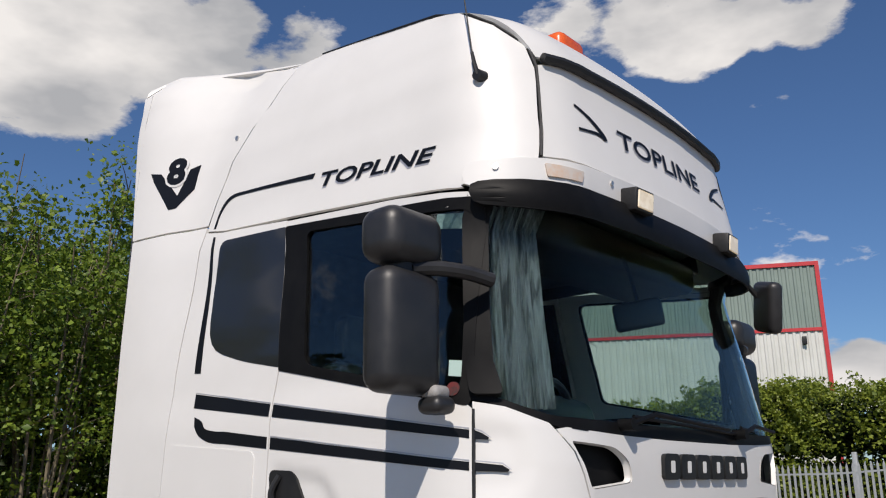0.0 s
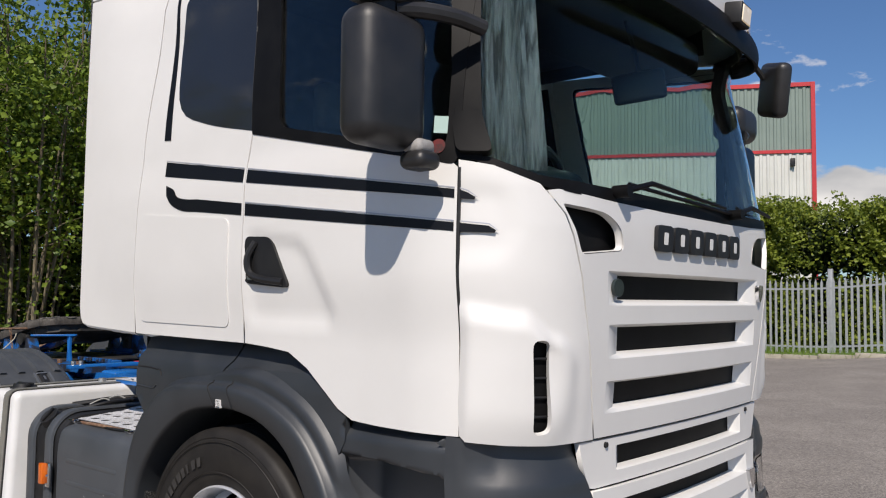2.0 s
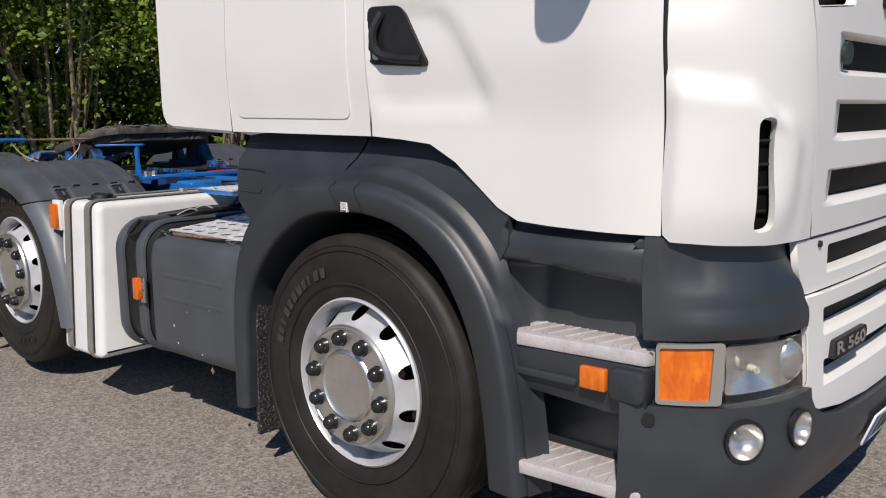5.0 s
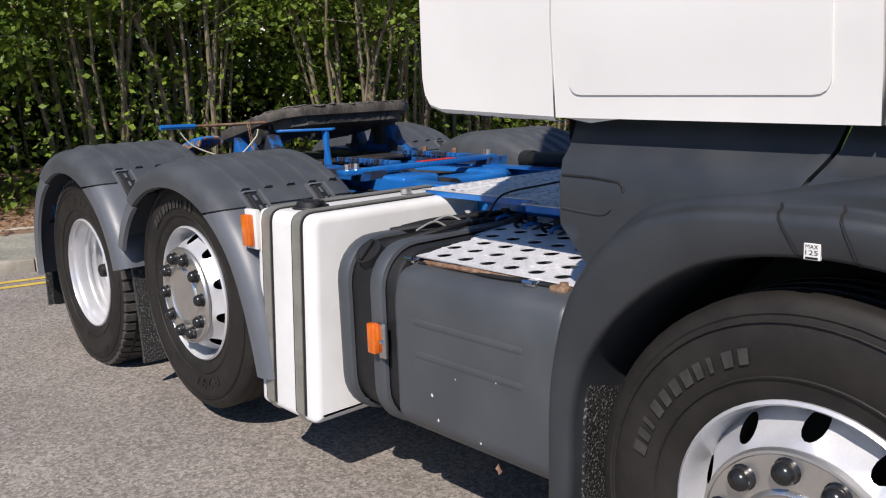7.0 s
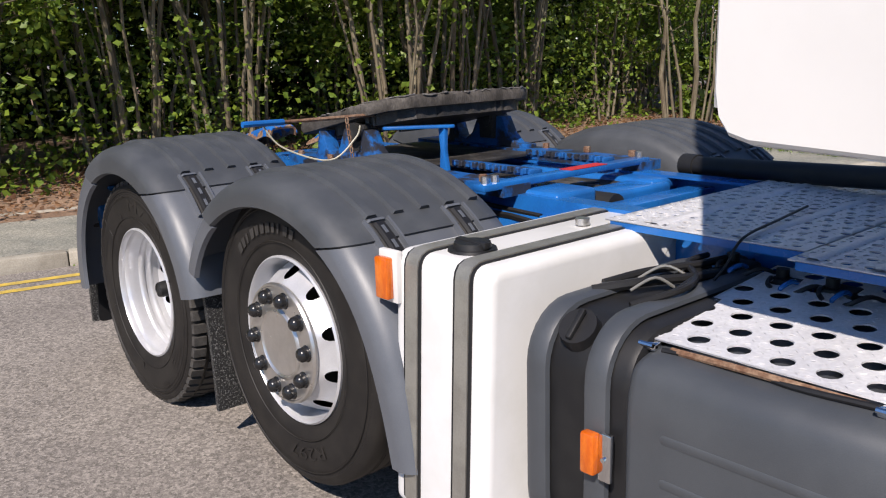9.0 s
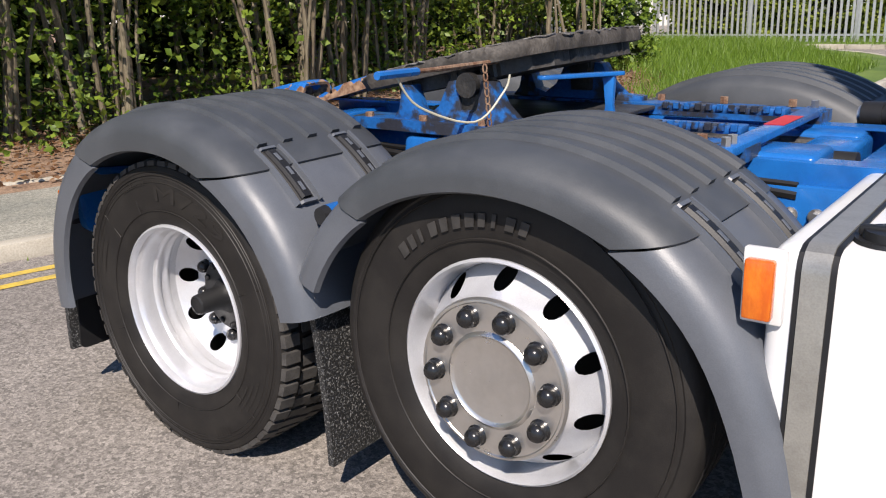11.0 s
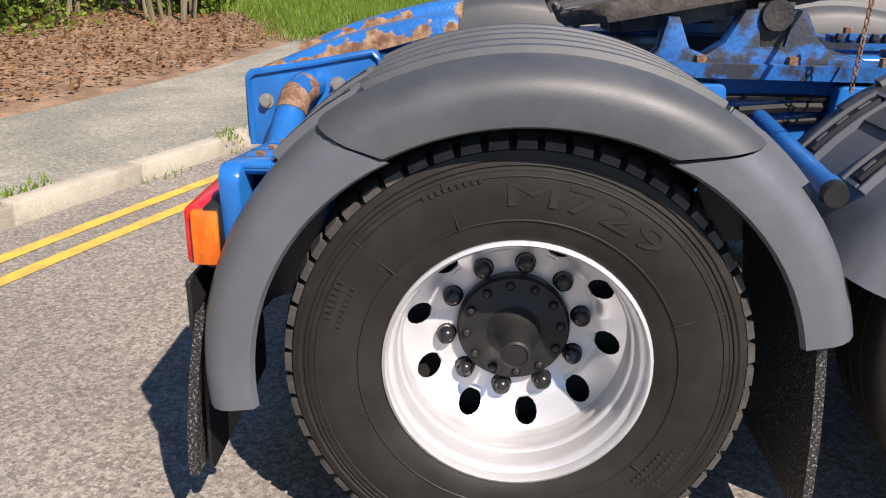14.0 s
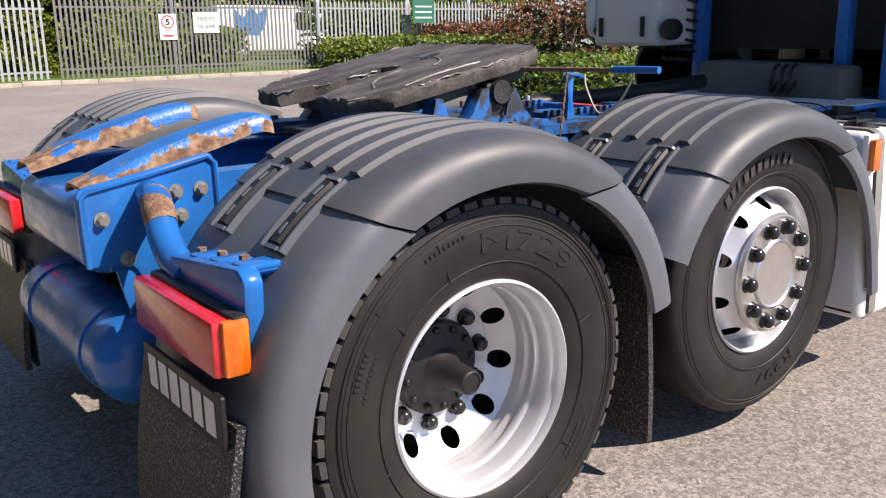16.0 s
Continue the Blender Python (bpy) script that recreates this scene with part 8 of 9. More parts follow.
bush("low_hedge", (4.2, 24.6, 0.1), (8.0, 27.2, 1.7), 6000, LEAF_A, "bright green bush seen through the gate", 0.12, "hedge")
van(12.0, 31.0, -8, "white panel van with a blue graphic parked behind the gate", True)
van(17.4, 34.5, -8, "white van parked further back", False)

# ---- rear of the chassis ----
bm = bmesh.new()
prof = [(0.0005, -0.50), (0.07, -0.495), (0.11, -0.47), (0.132, -0.43), (0.135, -0.40), (0.135, 0.40), (0.132, 0.43), (0.11, 0.47), (0.07, 0.495), (0.0005, 0.50)]
lathe(bm, prof, (-4.56, 0.02, 0.53), 32)
tankr = part("air_tank", bm, BLUE, TRUCK, "blue cylindrical air tank below the rear end")
for y in (-0.28, 0.30):
    bm = bmesh.new()
    lathe(bm, [(0.136, y - 0.02), (0.141, y - 0.02), (0.141, y + 0.02), (0.136, y + 0.02)], (-4.56, 0.02, 0.53), 32)
    box(bm, (-4.50, y - 0.02, 0.64), (-4.44, y + 0.06, 0.84), 0.004)
    part("tank_band", bm, BLUE, tankr)
# pressed end plate on the rail, with bolts
bm = bmesh.new()
prism(bm, rounded_poly([(-4.69, 1.035), (-4.52, 1.062), (-4.30, 1.105), (-4.285, 0.84), (-4.38, 0.74), (-4.52, 0.72), (-4.55, 0.81), (-4.69, 0.82)], 0.03), "y", -0.412, -0.395, 0.004)
endp = part("end_plate", bm, BLUE, TRUCK, "blue pressed end plate bolted to the rail")
bm = bmesh.new()
tube(bm, [(-4.675, -0.414, 0.82), (-4.678, -0.414, 1.01), (-4.66, -0.414, 1.028), (-4.50, -0.414, 1.055), (-4.32, -0.414, 1.09), (-4.298, -0.414, 1.07), (-4.295, -0.414, 0.86)], 0.009, 8)
part("flange", bm, BLUE, endp)
for x, z in ((-4.629, 0.948), (-4.42, 1.0), (-4.345, 1.0), (-4.57, 0.83), (-4.41, 0.93), (-4.40, 0.82)):
    bm = bmesh.new()
    cyl(bm, (x, -0.408, z), (x, -0.416, z), 0.022, seg=12)
    cyl(bm, (x, -0.412, z), (x, -0.434, z), 0.014, seg=6)
    part("bolt", bm, STRAP, endp)
bm = bmesh.new()
prism(bm, [(-4.60, 0.80), (-4.50, 0.80), (-4.48, 0.66), (-4.56, 0.62), (-4.58, 0.70)], "y", -0.40, -0.385)
part("tow_bracket", bm, BLUE, TRUCK, "blue bracket under the rail end")
# bent tube that carries the rear lamp tray
bm = bmesh.new()
tube(bm, arc_points([(-4.49, -0.38, 1.0), (-4.50, -0.46, 1.0), (-4.515, -0.53, 0.985), (-4.53, -0.60, 0.92), (-4.535, -0.68, 0.87), (-4.54, -0.78, 0.85)], 6), 0.042, 14)
tubep = part("lamp_tube", bm, BLUE, TRUCK, "blue bent steel lamp carrier tube")
bm = bmesh.new()
tube(bm, arc_points([(-4.50, -0.472, 0.999), (-4.516, -0.53, 0.984), (-4.524, -0.575, 0.945)], 5), 0.0432, 14)
part("rust_patch", bm, RUST, tubep)
for s in (-1, 1):
    bm = bmesh.new()
    prism(bm, rounded_poly([(s * 0.68, 0.885), (s * 0.72, 0.90), (s * 1.11, 0.945), (s * 1.14, 0.92), (s * 1.12, 0.70), (s * 1.06, 0.66), (s * 0.70, 0.75)], 0.02), "x", -4.565, -4.515, 0.012)
    tray = part("lamp_tray", bm, BLUE, TRUCK, "blue steel rear lamp bracket")
    bm = bmesh.new()
    prism(bm, rounded_poly([(s * 0.70, 0.872), (s * 0.72, 0.896), (s * 1.09, 0.940), (s * 1.10, 0.925), (s * 1.08, 0.91)], 0.008), "x", -4.53, -4.43, 0.004)
    part("tray_shelf", bm, BLUE, tray)
    for k in range(3):
        bm = bmesh.new()
        y = s * (0.80 + 0.12 * k)
        z = 0.902 + 0.0138 * k
        box(bm, (-4.545, min(y, y + s * 0.06), z), (-4.455, max(y, y + s * 0.06), z + 0.014), 0.003)
        part("tray_rib", bm, BLUE, tray)
        bm = bmesh.new()
        cyl(bm, (-4.50, y - s * 0.03, z - 0.004), (-4.50, y - s * 0.03, z + 0.016), 0.012, seg=6)
        part("bolt", bm, RUST, tray)
    bm = bmesh.new()
    prism(bm, rounded_poly([(s * 0.63, 0.60), (s * 1.13, 0.60), (s * 1.16, 0.20), (s * 0.62, 0.20)], 0.03), "x", -4.63, -4.622)
    fl = part("rear_mud_flap", bm, BLACK, TRUCK, "black rubber rear mud flap")
    bm = bmesh.new()
    prism(bm, rounded_poly([(s * 0.70, 0.69), (s * 1.16, 0.69), (s * 1.16, 0.565), (s * 0.70, 0.565)], 0.008), "x", -4.645, -4.634, 0.002)
    pl = part("maker_plate", bm, BLACK, fl, "black plate with pale bars")
    for k in range(6):
        bm = bmesh.new()
        a = 0.735 + k * 0.068
        box(bm, (-4.648, min(s * a, s * (a + 0.05)), 0.585), (-4.645, max(s * a, s * (a + 0.05)), 0.67), 0.001, 1)
        part("plate_bar", bm, SILVER, pl)

# ---- coupling gear and frame clutter ----
bm = bmesh.new()
tube(bm, [(-3.12, -0.74, 1.295), (-3.11, -1.02, 1.30)], 0.007, 8)
lever = part("release_lever", bm, RUST, TRUCK, "rusty coupling release lever")
bm = bmesh.new()
tube(bm, [(-3.115, -0.86, 1.297), (-3.112, -0.95, 1.299), (-3.11, -1.04, 1.30)], 0.012, 8)
part("grip", bm, BLUE, lever, "blue lever grip")
bm = bmesh.new()
tube(bm, [(-3.15, -0.35, 1.29), (-3.12, -0.76, 1.295)], 0.008, 8)
part("rod", bm, RUST, lever)
bm = bmesh.new()
prism(bm, rounded(-0.145, 0.145, -0.022, 0.022, 0.020, 4), "z", -0.006, 0.006, 0.003)
bmesh.ops.transform(bm, matrix=pose(-2.835, -0.415, 1.255, 0, 0, 54), verts=bm.verts)
prism(bm, [(-2.80, 1.05), (-2.745, 1.05), (-2.765, 1.16), (-2.760, 1.25), (-2.80, 1.25), (-2.79, 1.16)], "y", -0.345, -0.325, 0.003)
part("coupling_handle", bm, BLUE, TRUCK, "blue flat steel handle on a post")
bm = bmesh.new()
for k in range(11):
    c = Vector((-3.06, -0.60 + 0.003 * k, 1.285 - 0.024 * k))
    r = pose(*c, 90 if k % 2 else 0, 0, 30)
    tube(bm, [r @ Vector((0.006 * math.cos(a), 0, 0.014 * math.sin(a))) if k % 2 == 0 else r @ Vector((0.006 * math.cos(a), 0.014 * math.sin(a), 0)) for a in [math.tau * j / 10 for j in range(10)]], 0.0028, 5, closed=True)
part("chain", bm, RUST, TRUCK, "rusty hanging chain")
bm = bmesh.new()
tube(bm, arc_points([(-3.12, -0.95, 1.29), (-3.10, -0.88, 1.20), (-3.02, -0.72, 1.14), (-2.98, -0.62, 1.22), (-2.97, -0.60, 1.27)], 6), 0.0035, 6)
part("cable", bm, material("pale_cable", (0.5, 0.47, 0.36), 0.5), TRUCK, "thin pale release cable")
# sub-plate, slider rails with teeth and mounting angles
for s in (-1, 1):
    bm = bmesh.new()
    prism(bm, [(-3.75, 1.05), (-2.30, 1.035), (-2.30, 1.075), (-3.75, 1.09)], "y", s * 0.33, s * 0.47)
    ang = part("mounting_angle", bm, GREASY_BLUE, TRUCK, "blue coupling mounting angle")
    for k in range(6):
        bm = bmesh.new()
        x = -3.68 + k * 0.25
        cyl(bm, (x, s * 0.445, 1.08), (x, s * 0.445, 1.105), 0.016, seg=6)
        part("bolt", bm, RUST, ang)
    bm = bmesh.new()
    box(bm, (-2.84, s * 0.22 - 0.02, 1.075), (-2.40, s * 0.22 + 0.05, 1.10), 0.004)
    for k in range(11):
        box(bm, (-2.83 + k * 0.04, s * 0.22 - 0.035, 1.085), (-2.81 + k * 0.04, s * 0.22 - 0.015, 1.108), 0.002, 1)
    part("slider_rack", bm, GREASY_BLUE, TRUCK, "blue toothed slider rack")
bm = bmesh.new()
box(bm, (-3.72, -0.33, 1.06), (-2.9, 0.33, 1.075), 0.003)
part("sub_plate", bm, GREASE, TRUCK, "greasy steel mounting plate")
bm = bmesh.new()
box(bm, (-2.385, -0.56, 1.065), (-2.32, 0.40, 1.09), 0.005)
xb = part("frame_bar", bm, BLUE, TRUCK, "blue flat frame bar with a red paint mark")
bm = bmesh.new()
box(bm, (-2.383, -0.10, 1.0905), (-2.322, 0.12, 1.092))
part("paint_mark", bm, SIGN_RED, xb, "red paint mark")
for y in (-0.53, -0.48, 0.36):
    bm = bmesh.new()
    cyl(bm, (-2.35, y, 1.09), (-2.35, y, 1.115), 0.014, seg=6)
    part("bolt", bm, STEEL, xb)
for y0, y1, x0, x1, z0, z1 in ((-0.36, -0.14, -2.62, -2.16, 0.93, 1.05), (-0.12, 0.30, -2.30, -2.14, 0.90, 1.02), (0.20, 0.38, -2.9, -2.16, 0.98, 1.03)):
    bm = bmesh.new()
    box(bm, (x0, y0, z0), (x1, y1, z1), 0.02, 3)
    part("frame_bracket", bm, BLUE, TRUCK, "blue welded frame bracket")
bm = bmesh.new()
tube(bm, [(-3.3, -0.12, 0.97), (-2.1, -0.10, 0.97)], 0.055, 12)
part("drive_shaft", bm, DARK, TRUCK, "black propeller shaft between the rails")
bm = bmesh.new()
cyl(bm, (-2.27, 0.50, 1.055), (-2.20, 0.49, 1.057), 0.048, seg=18)
tube(bm, [(-2.22, 0.49, 1.057), (-1.42, 0.33, 1.10), (-1.10, 0.27, 1.13)], 0.040, 14)
sh = part("hose_support", bm, BLACK, TRUCK, "thick black pipe over the chassis")
bm = bmesh.new()
cyl(bm, (-2.285, 0.502, 1.0545), (-2.268, 0.50, 1.055), 0.032, seg=14)
part("pipe_end", bm, STEEL, sh)
bm = bmesh.new()
tube(bm, arc_points([(-1.49, -0.06, 1.056), (-1.44, -0.32, 1.062), (-1.40, -0.585, 1.058), (-1.40, -0.66, 1.0), (-1.41, -0.70, 0.965)], 5), 0.004, 6)
part("rubber_hook", bm, BLACK, TRUCK, "thin black rubber strap")
# end plate with bolts where the middle axle's suspension is hung
bm = bmesh.new()
prism(bm, rounded_poly([(-2.52, 0.98), (-2.0, 0.98), (-1.98, 0.86), (-2.12, 0.62), (-2.40, 0.62), (-2.52, 0.80)], 0.03), "y", -0.425, -0.397, 0.006)
hp = part("hanger_plate", bm, BLUE, TRUCK, "blue suspension hanger plate with bolts")
for x, z in ((-2.199, 0.898), (-2.13, 0.90), (-2.13, 0.83), (-2.33, 0.90), (-2.42, 0.92), (-2.2, 0.80), (-2.06, 0.92)):
    bm = bmesh.new()
    cyl(bm, (x, -0.42, z), (x, -0.432, z), 0.022, seg=14)
    cyl(bm, (x, -0.43, z), (x, -0.452, z), 0.014, seg=6)
    part("bolt", bm, STEEL, hp)
bm = bmesh.new()
tube(bm, [(-3.235, -0.40, 0.93), (-3.278, -1.07, 0.907)], 0.027, 14)
cyl(bm, (-3.276, -1.05, 0.908), (-3.279, -1.095, 0.9065), 0.030, seg=16)
fs = part("fender_stay", bm, BLUE, TRUCK, "blue tubular fender stay")
bm = bmesh.new()
cyl(bm, (-3.279, -1.095, 0.9065), (-3.281, -1.120, 0.906), 0.030, 0.026, 16)
part("end_plug", bm, BLACK, fs)

# pipes, hoses and bellows along the rails
for s in (-1, 1):
    for z, r, wob in ((0.985, 0.010, 0.006), (0.955, 0.014, 0.010), (0.925, 0.008, 0.012), (0.86, 0.012, 0.015)):
        bm = bmesh.new()
        tube(bm, [(-3.85 + 0.14 * k, s * (0.412 + 0.5 * r), z + wob * math.sin(k * 1.3 + z * 40)) for k in range(13)], r, 6)
        part("air_pipe", bm, BLACK, TRUCK, "black air pipe along the rail")
    for x in (-3.42, -2.98, -2.62):
        bm = bmesh.new()
        prism(bm, rounded_poly([(x - 0.07, 1.03), (x + 0.07, 1.03), (x + 0.09, 0.86), (x + 0.03, 0.72), (x - 0.05, 0.72), (x - 0.09, 0.86)], 0.02), "y", s * 0.40, s * 0.47, 0.008)
        hb = part("spring_hanger", bm, BLUE, TRUCK, "blue spring hanger on the rail")
        for dz in (0.98, 0.90, 0.80):
            bm = bmesh.new()
            cyl(bm, (x, s * 0.465, dz), (x, s * 0.485, dz), 0.016, seg=6)
            part("bolt", bm, RUST, hb)
    for x in (-3.55, -4.22):
        bm = bmesh.new()
        lathe(bm, [(0.0005, -0.10), (0.09, -0.10), (0.115, -0.085), (0.10, -0.05), (0.125, -0.02), (0.105, 0.01), (0.125, 0.045), (0.10, 0.075), (0.09, 0.10), (0.0005, 0.10)], (0, 0, 0), 22)
        bmesh.ops.transform(bm, matrix=Matrix.Translation((x, s * 0.60, 0.76)) @ Matrix.Rotation(radians(90), 4, "X"), verts=bm.verts)
        part("air_bellows", bm, RUBBER, TRUCK, "black rubber suspension bellows")

# ---- back of the cab ----
bm = bmesh.new()
prism(bm, rounded_poly([(-0.46, 1.22), (0.40, 1.24), (0.42, 0.98), (-0.48, 0.96)], 0.04), "x", -0.98, -0.72, 0.02)
part("rear_box", bm, material("dusty_grey_box", (0.085, 0.095, 0.09), 0.7, tint=(0.12, 0.13, 0.12), scale=7), TRUCK, "dusty grey plastic box behind the cab")
for y in (-0.62, -0.36, 0.55):
    bm = bmesh.new()
    box(bm, (-0.80, y - 0.035, 0.95), (-0.72, y + 0.035, 1.60), 0.008)
    cb = part("cab_mount", bm, BLUE, TRUCK, "blue upright cab mount behind the cab")
for k in range(3):
    bm = bmesh.new()
    y = 0.62 + 0.06 * k
    tube(bm, [(-0.80 + 0.06 * math.cos(a), y + 0.05 * math.sin(a), 1.75 - a * 0.0095) for a in [j * 0.5 for j in range(110)]], 0.010, 6)
    part("coiled_hose", bm, BLACK, TRUCK, "black coiled air hose")
bm = bmesh.new()
lathe(bm, [(0.0005, -0.03), (0.05, -0.025), (0.062, 0.0), (0.062, 0.05), (0.05, 0.07)], (0, 0, 0), 24)
bmesh.ops.transform(bm, matrix=Matrix.Translation((-1.13, 0.52, 1.42)) @ Matrix.Rotation(radians(-90), 4, "Z"), verts=bm.verts)
part("work_lamp", bm, BLACK, TRUCK, "round black work lamp behind the cab")
bm = bmesh.new()
box(bm, (-1.12, 0.60, 1.325), (-0.74, 1.12, 2.05), 0.03, 3)
rl = part("rear_locker", bm, WHITE, TRUCK, "white locker on the back of the cab")
for y in (0.72, 1.05):
    bm = bmesh.new()
    box(bm, (-1.14, y - 0.012, 1.38), (-1.118, y + 0.012, 1.50), 0.005)
    part("locker_latch", bm, BLACK, rl)
# underbody
bm = bmesh.new()
box(bm, (-0.45, -0.55, 0.45), (0.9, 0.55, 1.1), 0.05)
part("engine_block", bm, DARK, TRUCK, "black underbody behind the wheels")
bm = bmesh.new()
box(bm, (-2.05, -0.34, 0.35), (-1.0, 0.95, 0.80), 0.05)
part("silencer", bm, DARK, TRUCK, "dark silencer box between the rails")
# fittings on the deck edge
for x in (-1.33, -0.82):
    bm = bmesh.new()
    box(bm, (x - 0.020, -1.09, 0.898), (x + 0.020, -1.062, 0.916), 0.005)
    tube(bm, [(x - 0.018, -1.094, 0.914), (x + 0.018, -1.094, 0.914)], 0.006, 8)
    part("cover_latch", bm, CHROME, sidebox, "bright metal cover latch")
bm = bmesh.new()
box(bm, (-0.755, -1.085, 0.895), (-0.70, -1.05, 0.914), 0.006)
cyl(bm, (-0.715, -1.068, 0.912), (-0.715, -1.068, 0.924), 0.012, seg=10)
part("hinge_lug", bm, RUST, sidebox, "rusty hinge lug")
bm = bmesh.new()
tube(bm, arc_points([(-1.28, -1.07, 0.905), (-1.1, -1.078, 0.911), (-0.95, -1.072, 0.908), (-0.86, -1.065, 0.905)], 5), 0.008, 8)
part("cable_loom", bm, RUST, sidebox, "brown taped cable loom")
bm = bmesh.new()
tube(bm, arc_points([(-1.30, -1.075, 0.902), (-1.14, -1.066, 0.912), (-1.0, -1.08, 0.906), (-0.84, -1.07, 0.909), (-0.74, -1.06, 0.905)], 5), 0.007, 8)
part("cable_loom", bm, BLACK, sidebox, "black cable loom")
# hose loops where the black pipe meets the cab
for k, (y, drop) in enumerate(((-0.24, 0.0), (-0.19, 0.02), (-0.14, -0.015))):
    bm = bmesh.new()
    tube(bm, arc_points([(-1.02, y, 1.225), (-1.08, y - 0.01, 1.205), (-1.115, y - 0.02, 1.14 - drop), (-1.09, y, 1.08 - drop * 0.5), (-1.03, y + 0.02, 1.09), (-0.98, y + 0.02, 1.13)], 6), 0.012, 8)
    part("hose_loop", bm, BLACK, TRUCK, "black air hose loop")
# dark pipes, bellows and brackets between the rails
for pts, r in (([(-2.2, -0.20, 0.985), (-2.6, -0.17, 0.975), (-3.0, -0.22, 0.965), (-3.5, -0.18, 0.96)], 0.020), ([(-2.15, 0.06, 1.00), (-2.5, 0.10, 0.99), (-2.9, 0.02, 0.985), (-3.3, 0.05, 0.97)], 0.016),
               ([(-2.2, 0.22, 0.99), (-2.7, 0.17, 0.985), (-3.2, 0.24, 0.975)], 0.024), ([(-2.3, -0.30, 1.0), (-2.35, -0.10, 1.02), (-2.42, 0.12, 1.0), (-2.38, 0.30, 0.99)], 0.012), ([(-2.75, -0.30, 1.0), (-2.8, 0.0, 1.015), (-2.72, 0.30, 1.0)], 0.015)):
    bm = bmesh.new()
    tube(bm, arc_points(pts, 5), r, 8)
    part("air_pipe", bm, GREASE, TRUCK, "greasy black air pipe between the rails")
for x, y in ((-2.55, -0.05), (-2.95, 0.12)):
    bm = bmesh.new()
    lathe(bm, [(0.0005, -0.13), (0.085, -0.125), (0.105, -0.10), (0.112, -0.06), (0.10, -0.02), (0.112, 0.02), (0.105, 0.06), (0.085, 0.08), (0.0005, 0.085)], (0, 0, 0), 20)
    bmesh.ops.transform(bm, matrix=Matrix.Translation((x, y, 0.90)) @ Matrix.Rotation(radians(90), 4, "X"), verts=bm.verts)
    part("air_bellows", bm, GREASE, TRUCK, "black rubber air bellows")

# ---- tyre side walls: raised bars and figures ----


def on_tyre(x, z, y, r, a0):
    """Lays flat text round the side wall at radius r, reading clockwise as seen from outside."""
    def put(p):
        a = a0 - p[0] / r
        rr = r + p[1]
        return Vector((x + rr * math.cos(a), y, z + rr * math.sin(a)))
    return put


SCUFFED = material("scuffed_raised_rubber", (0.028, 0.026, 0.024), 0.6, tint=(0.045, 0.042, 0.039), scale=20, amount=0.9)
WALL = material("raised_rubber", (0.019, 0.017, 0.0155), 0.55, tint=(0.029, 0.026, 0.023), scale=9, spec=0.3)
for x, z, turn in ((0.0, 0.5, 168), (XP, ZP, 136), (XD, 0.505, 40)):
    for k in range(11):
        put = on_tyre(x, z, -1.1880, 0.382, radians(turn) - k * 0.098)
        wide = (0.026, 0.020, 0.011, 0.024, 0.022, 0.024)[k % 6]
        if x == XD:
            continue
        bm = bmesh.new()
        vs = [put(p) for p in ((0, 0), (wide, 0), (wide + 0.005, 0.034), (0.005, 0.034))]
        grid(bm, [[vs[0], vs[1]], [vs[3], vs[2]]])
        solid(part("raised_bar", bm, SCUFFED, TRUCK), 0.002, 0.0)
lettering("tyre_lettering", "M729", 0.33, 0.052, WALL, on_tyre(XD, 0.505, -1.1906, 0.385, radians(95)), TRUCK, "raised tyre figures", depth=0.001)
lettering("tyre_lettering", "R297", 0.22, 0.045, WALL, on_tyre(XP, ZP, -1.1885, 0.375, radians(-60)), TRUCK, "raised tyre figures", depth=0.001)
for x, z in ((0, 0.5), (XP, ZP), (XD, 0.505)):
    for rr in (0.352, 0.447, 0.460, 0.470) if x == XD else (0.352, 0.466):
        bm = bmesh.new()
        lathe(bm, [(rr - 0.002, 0.0), (rr, -0.0025), (rr + 0.002, 0.0)], (x, -1.183 if rr < 0.4 else (-1.187 if rr < 0.455 else -1.184), z), 64)
        part("wall_line", bm, WALL, TRUCK)
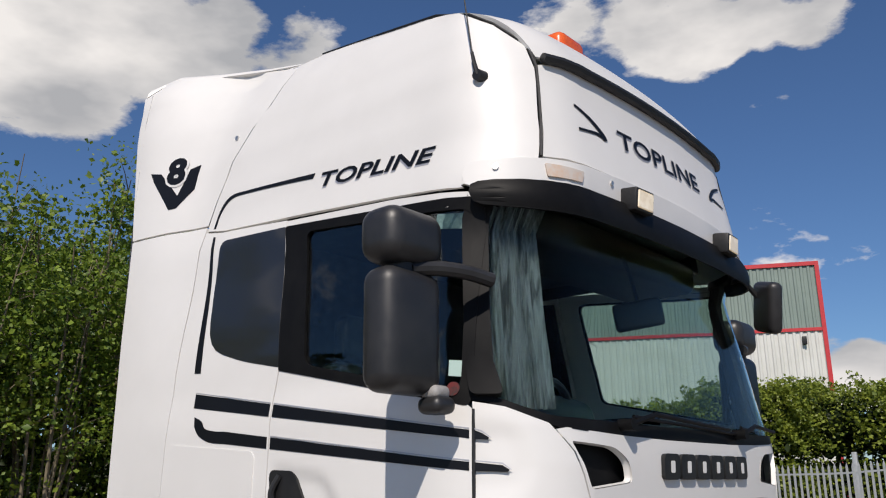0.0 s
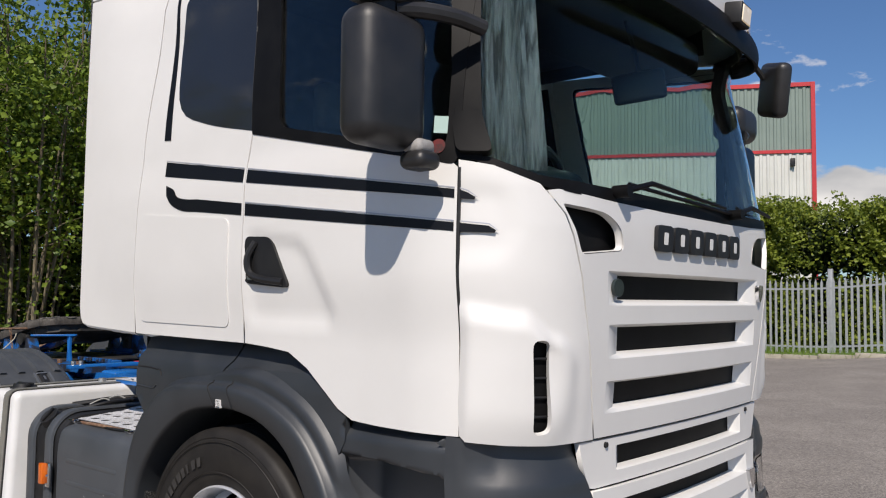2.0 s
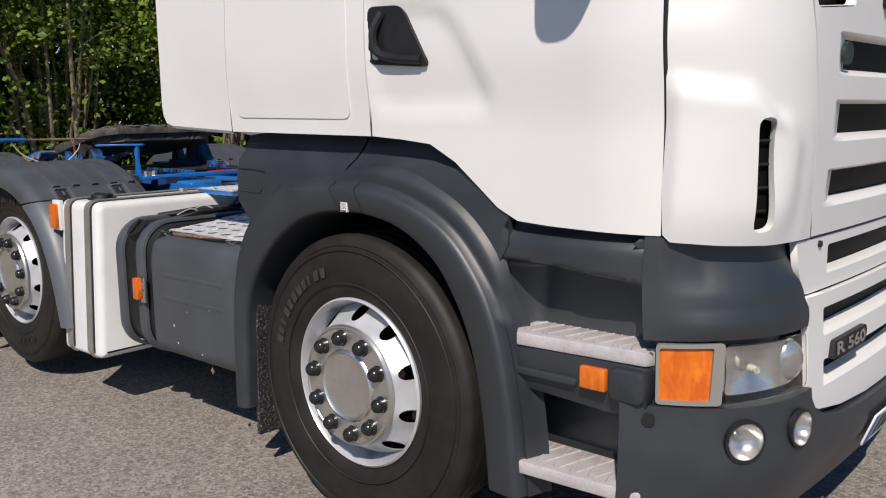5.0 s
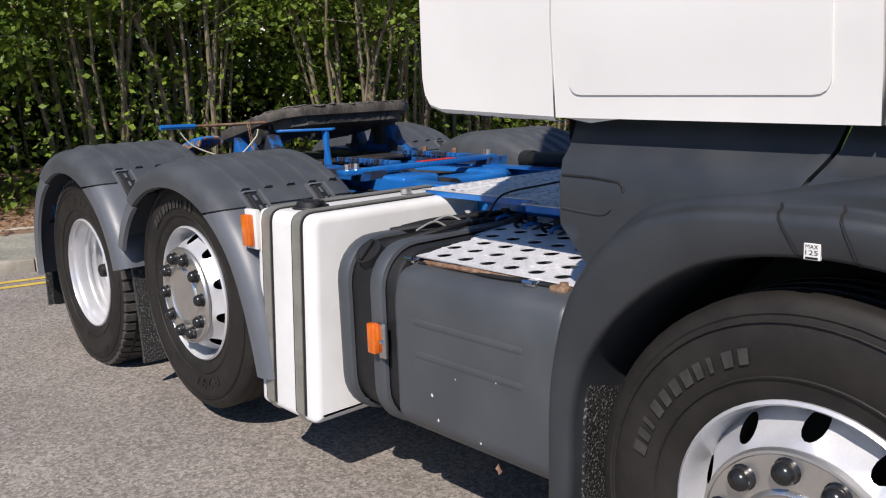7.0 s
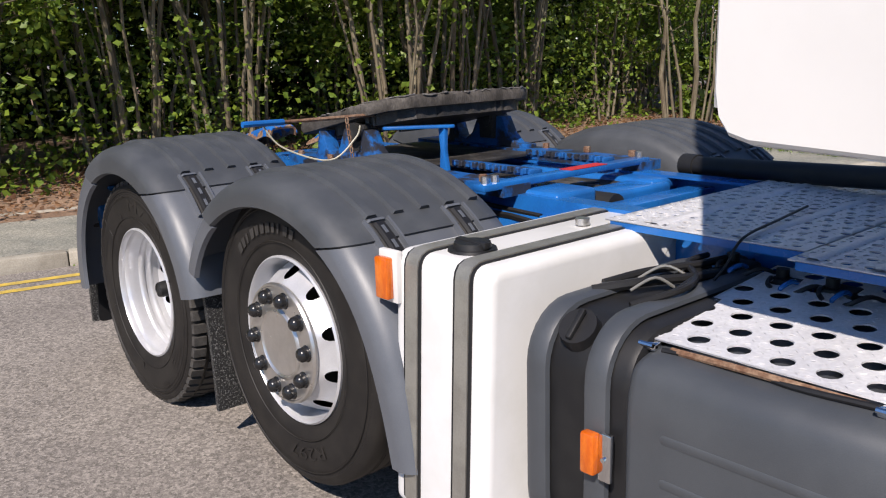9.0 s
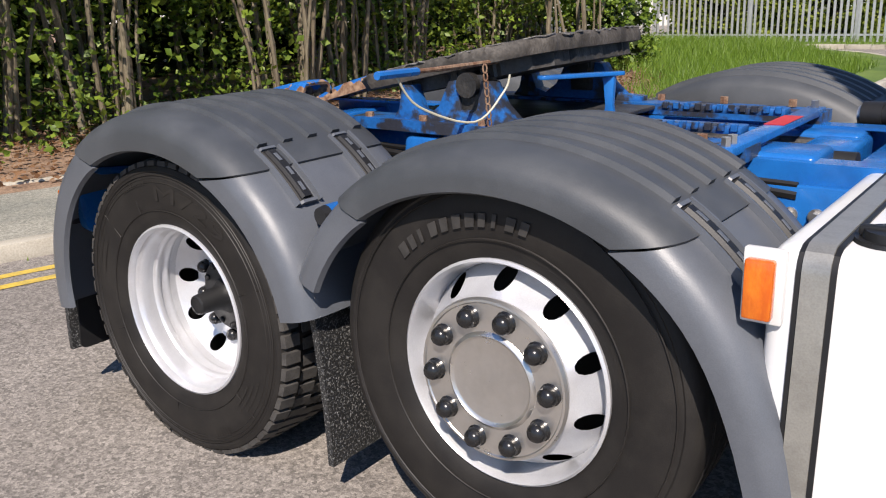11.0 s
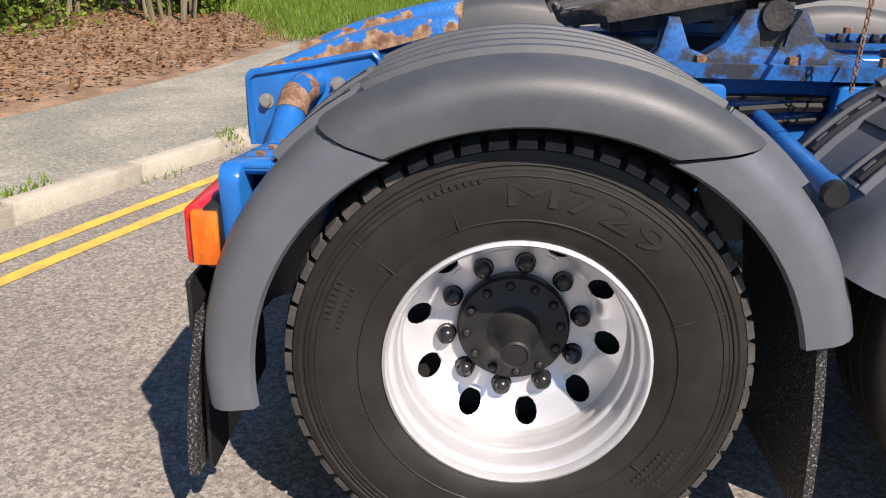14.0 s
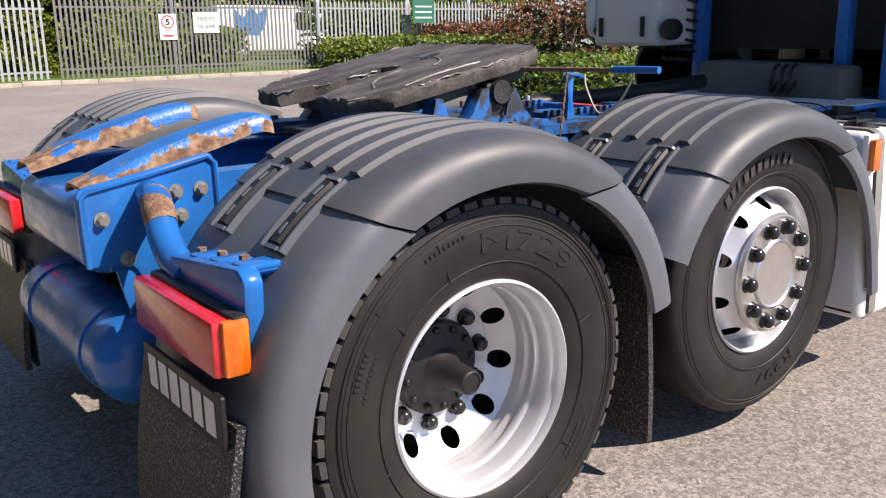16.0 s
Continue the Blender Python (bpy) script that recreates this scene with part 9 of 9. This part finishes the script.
for k, (a, r, n, hh) in enumerate(((168, 0.40, 9, 0.010), (164, 0.425, 7, 0.016), (334, 0.40, 10, 0.007), (338, 0.42, 10, 0.007), (331, 0.38, 8, 0.007), (118, 0.44, 9, 0.012), (300, 0.42, 6, 0.03))):
    bm = bmesh.new()
    for j in range(n):
        put = on_tyre(XD, 0.505, -1.1915, r, radians(a) - j * 0.034)
        vs = [put(q) for q in ((0, 0), (0.009, 0), (0.009, hh), (0, hh))]
        grid(bm, [[vs[0], vs[1]], [vs[3], vs[2]]])
    tagged(part("wall_marking", bm, WALL, TRUCK, "row of fine raised wall marks"), kind="stuff")
for a in (20, 112, 140, 200, 260, 320):
    bm = bmesh.new()
    c, sn = math.cos(radians(a)), math.sin(radians(a))
    tube(bm, [(XD + r * c, -1.187, 0.505 + r * sn) for r in (0.352, 0.40, 0.46)], 0.0018, 5)
    part("mould_line", bm, WALL, TRUCK)

# greasy block added to shade the ground, and differential between the rear wheels
bm = bmesh.new()
box(bm, (-4.42, -0.36, 0.60), (-4.16, 0.36, 0.93), 0.04, 3)
part("lower_cross_member", bm, GREASE, TRUCK, "greasy black block added to keep sun off the ground")
bm = bmesh.new()
tube(bm, [(XD, -0.80, 0.505), (XD, 0.80, 0.505)], 0.085, 14)
lathe(bm, [(0.0005, -0.20), (0.12, -0.19), (0.20, -0.11), (0.225, 0.0), (0.20, 0.11), (0.12, 0.19), (0.0005, 0.20)], (XD, 0.0, 0.52), 24)
part("drive_axle", bm, GREASE, TRUCK, "greasy black drive axle with differential")

# fittings behind the cab are drawn from the tank's old station: set them back to the long wheelbase
FIXED = {"drive_wheel", "middle_wheel", "front_wheel", "fender", "axle", "drive_axle", "tyre_lettering", "raised_bar", "wall_line", "wall_marking", "mould_line", "chassis_rail", "centre_deck_plate"}
for ob in TRUCK.children:
    if ob.type == "MESH" and ob.name.split(".")[0] not in FIXED:
        xs = [c[0] for c in ob.bound_box]
        x = (min(xs) + max(xs)) / 2
        ob.location.x += table(x, [(-4.5, -0.118), (-4.2, -0.103), (-3.2, -0.102), (-2.5, -0.080), (-1.75, -0.079), (-1.65, 0.0)])
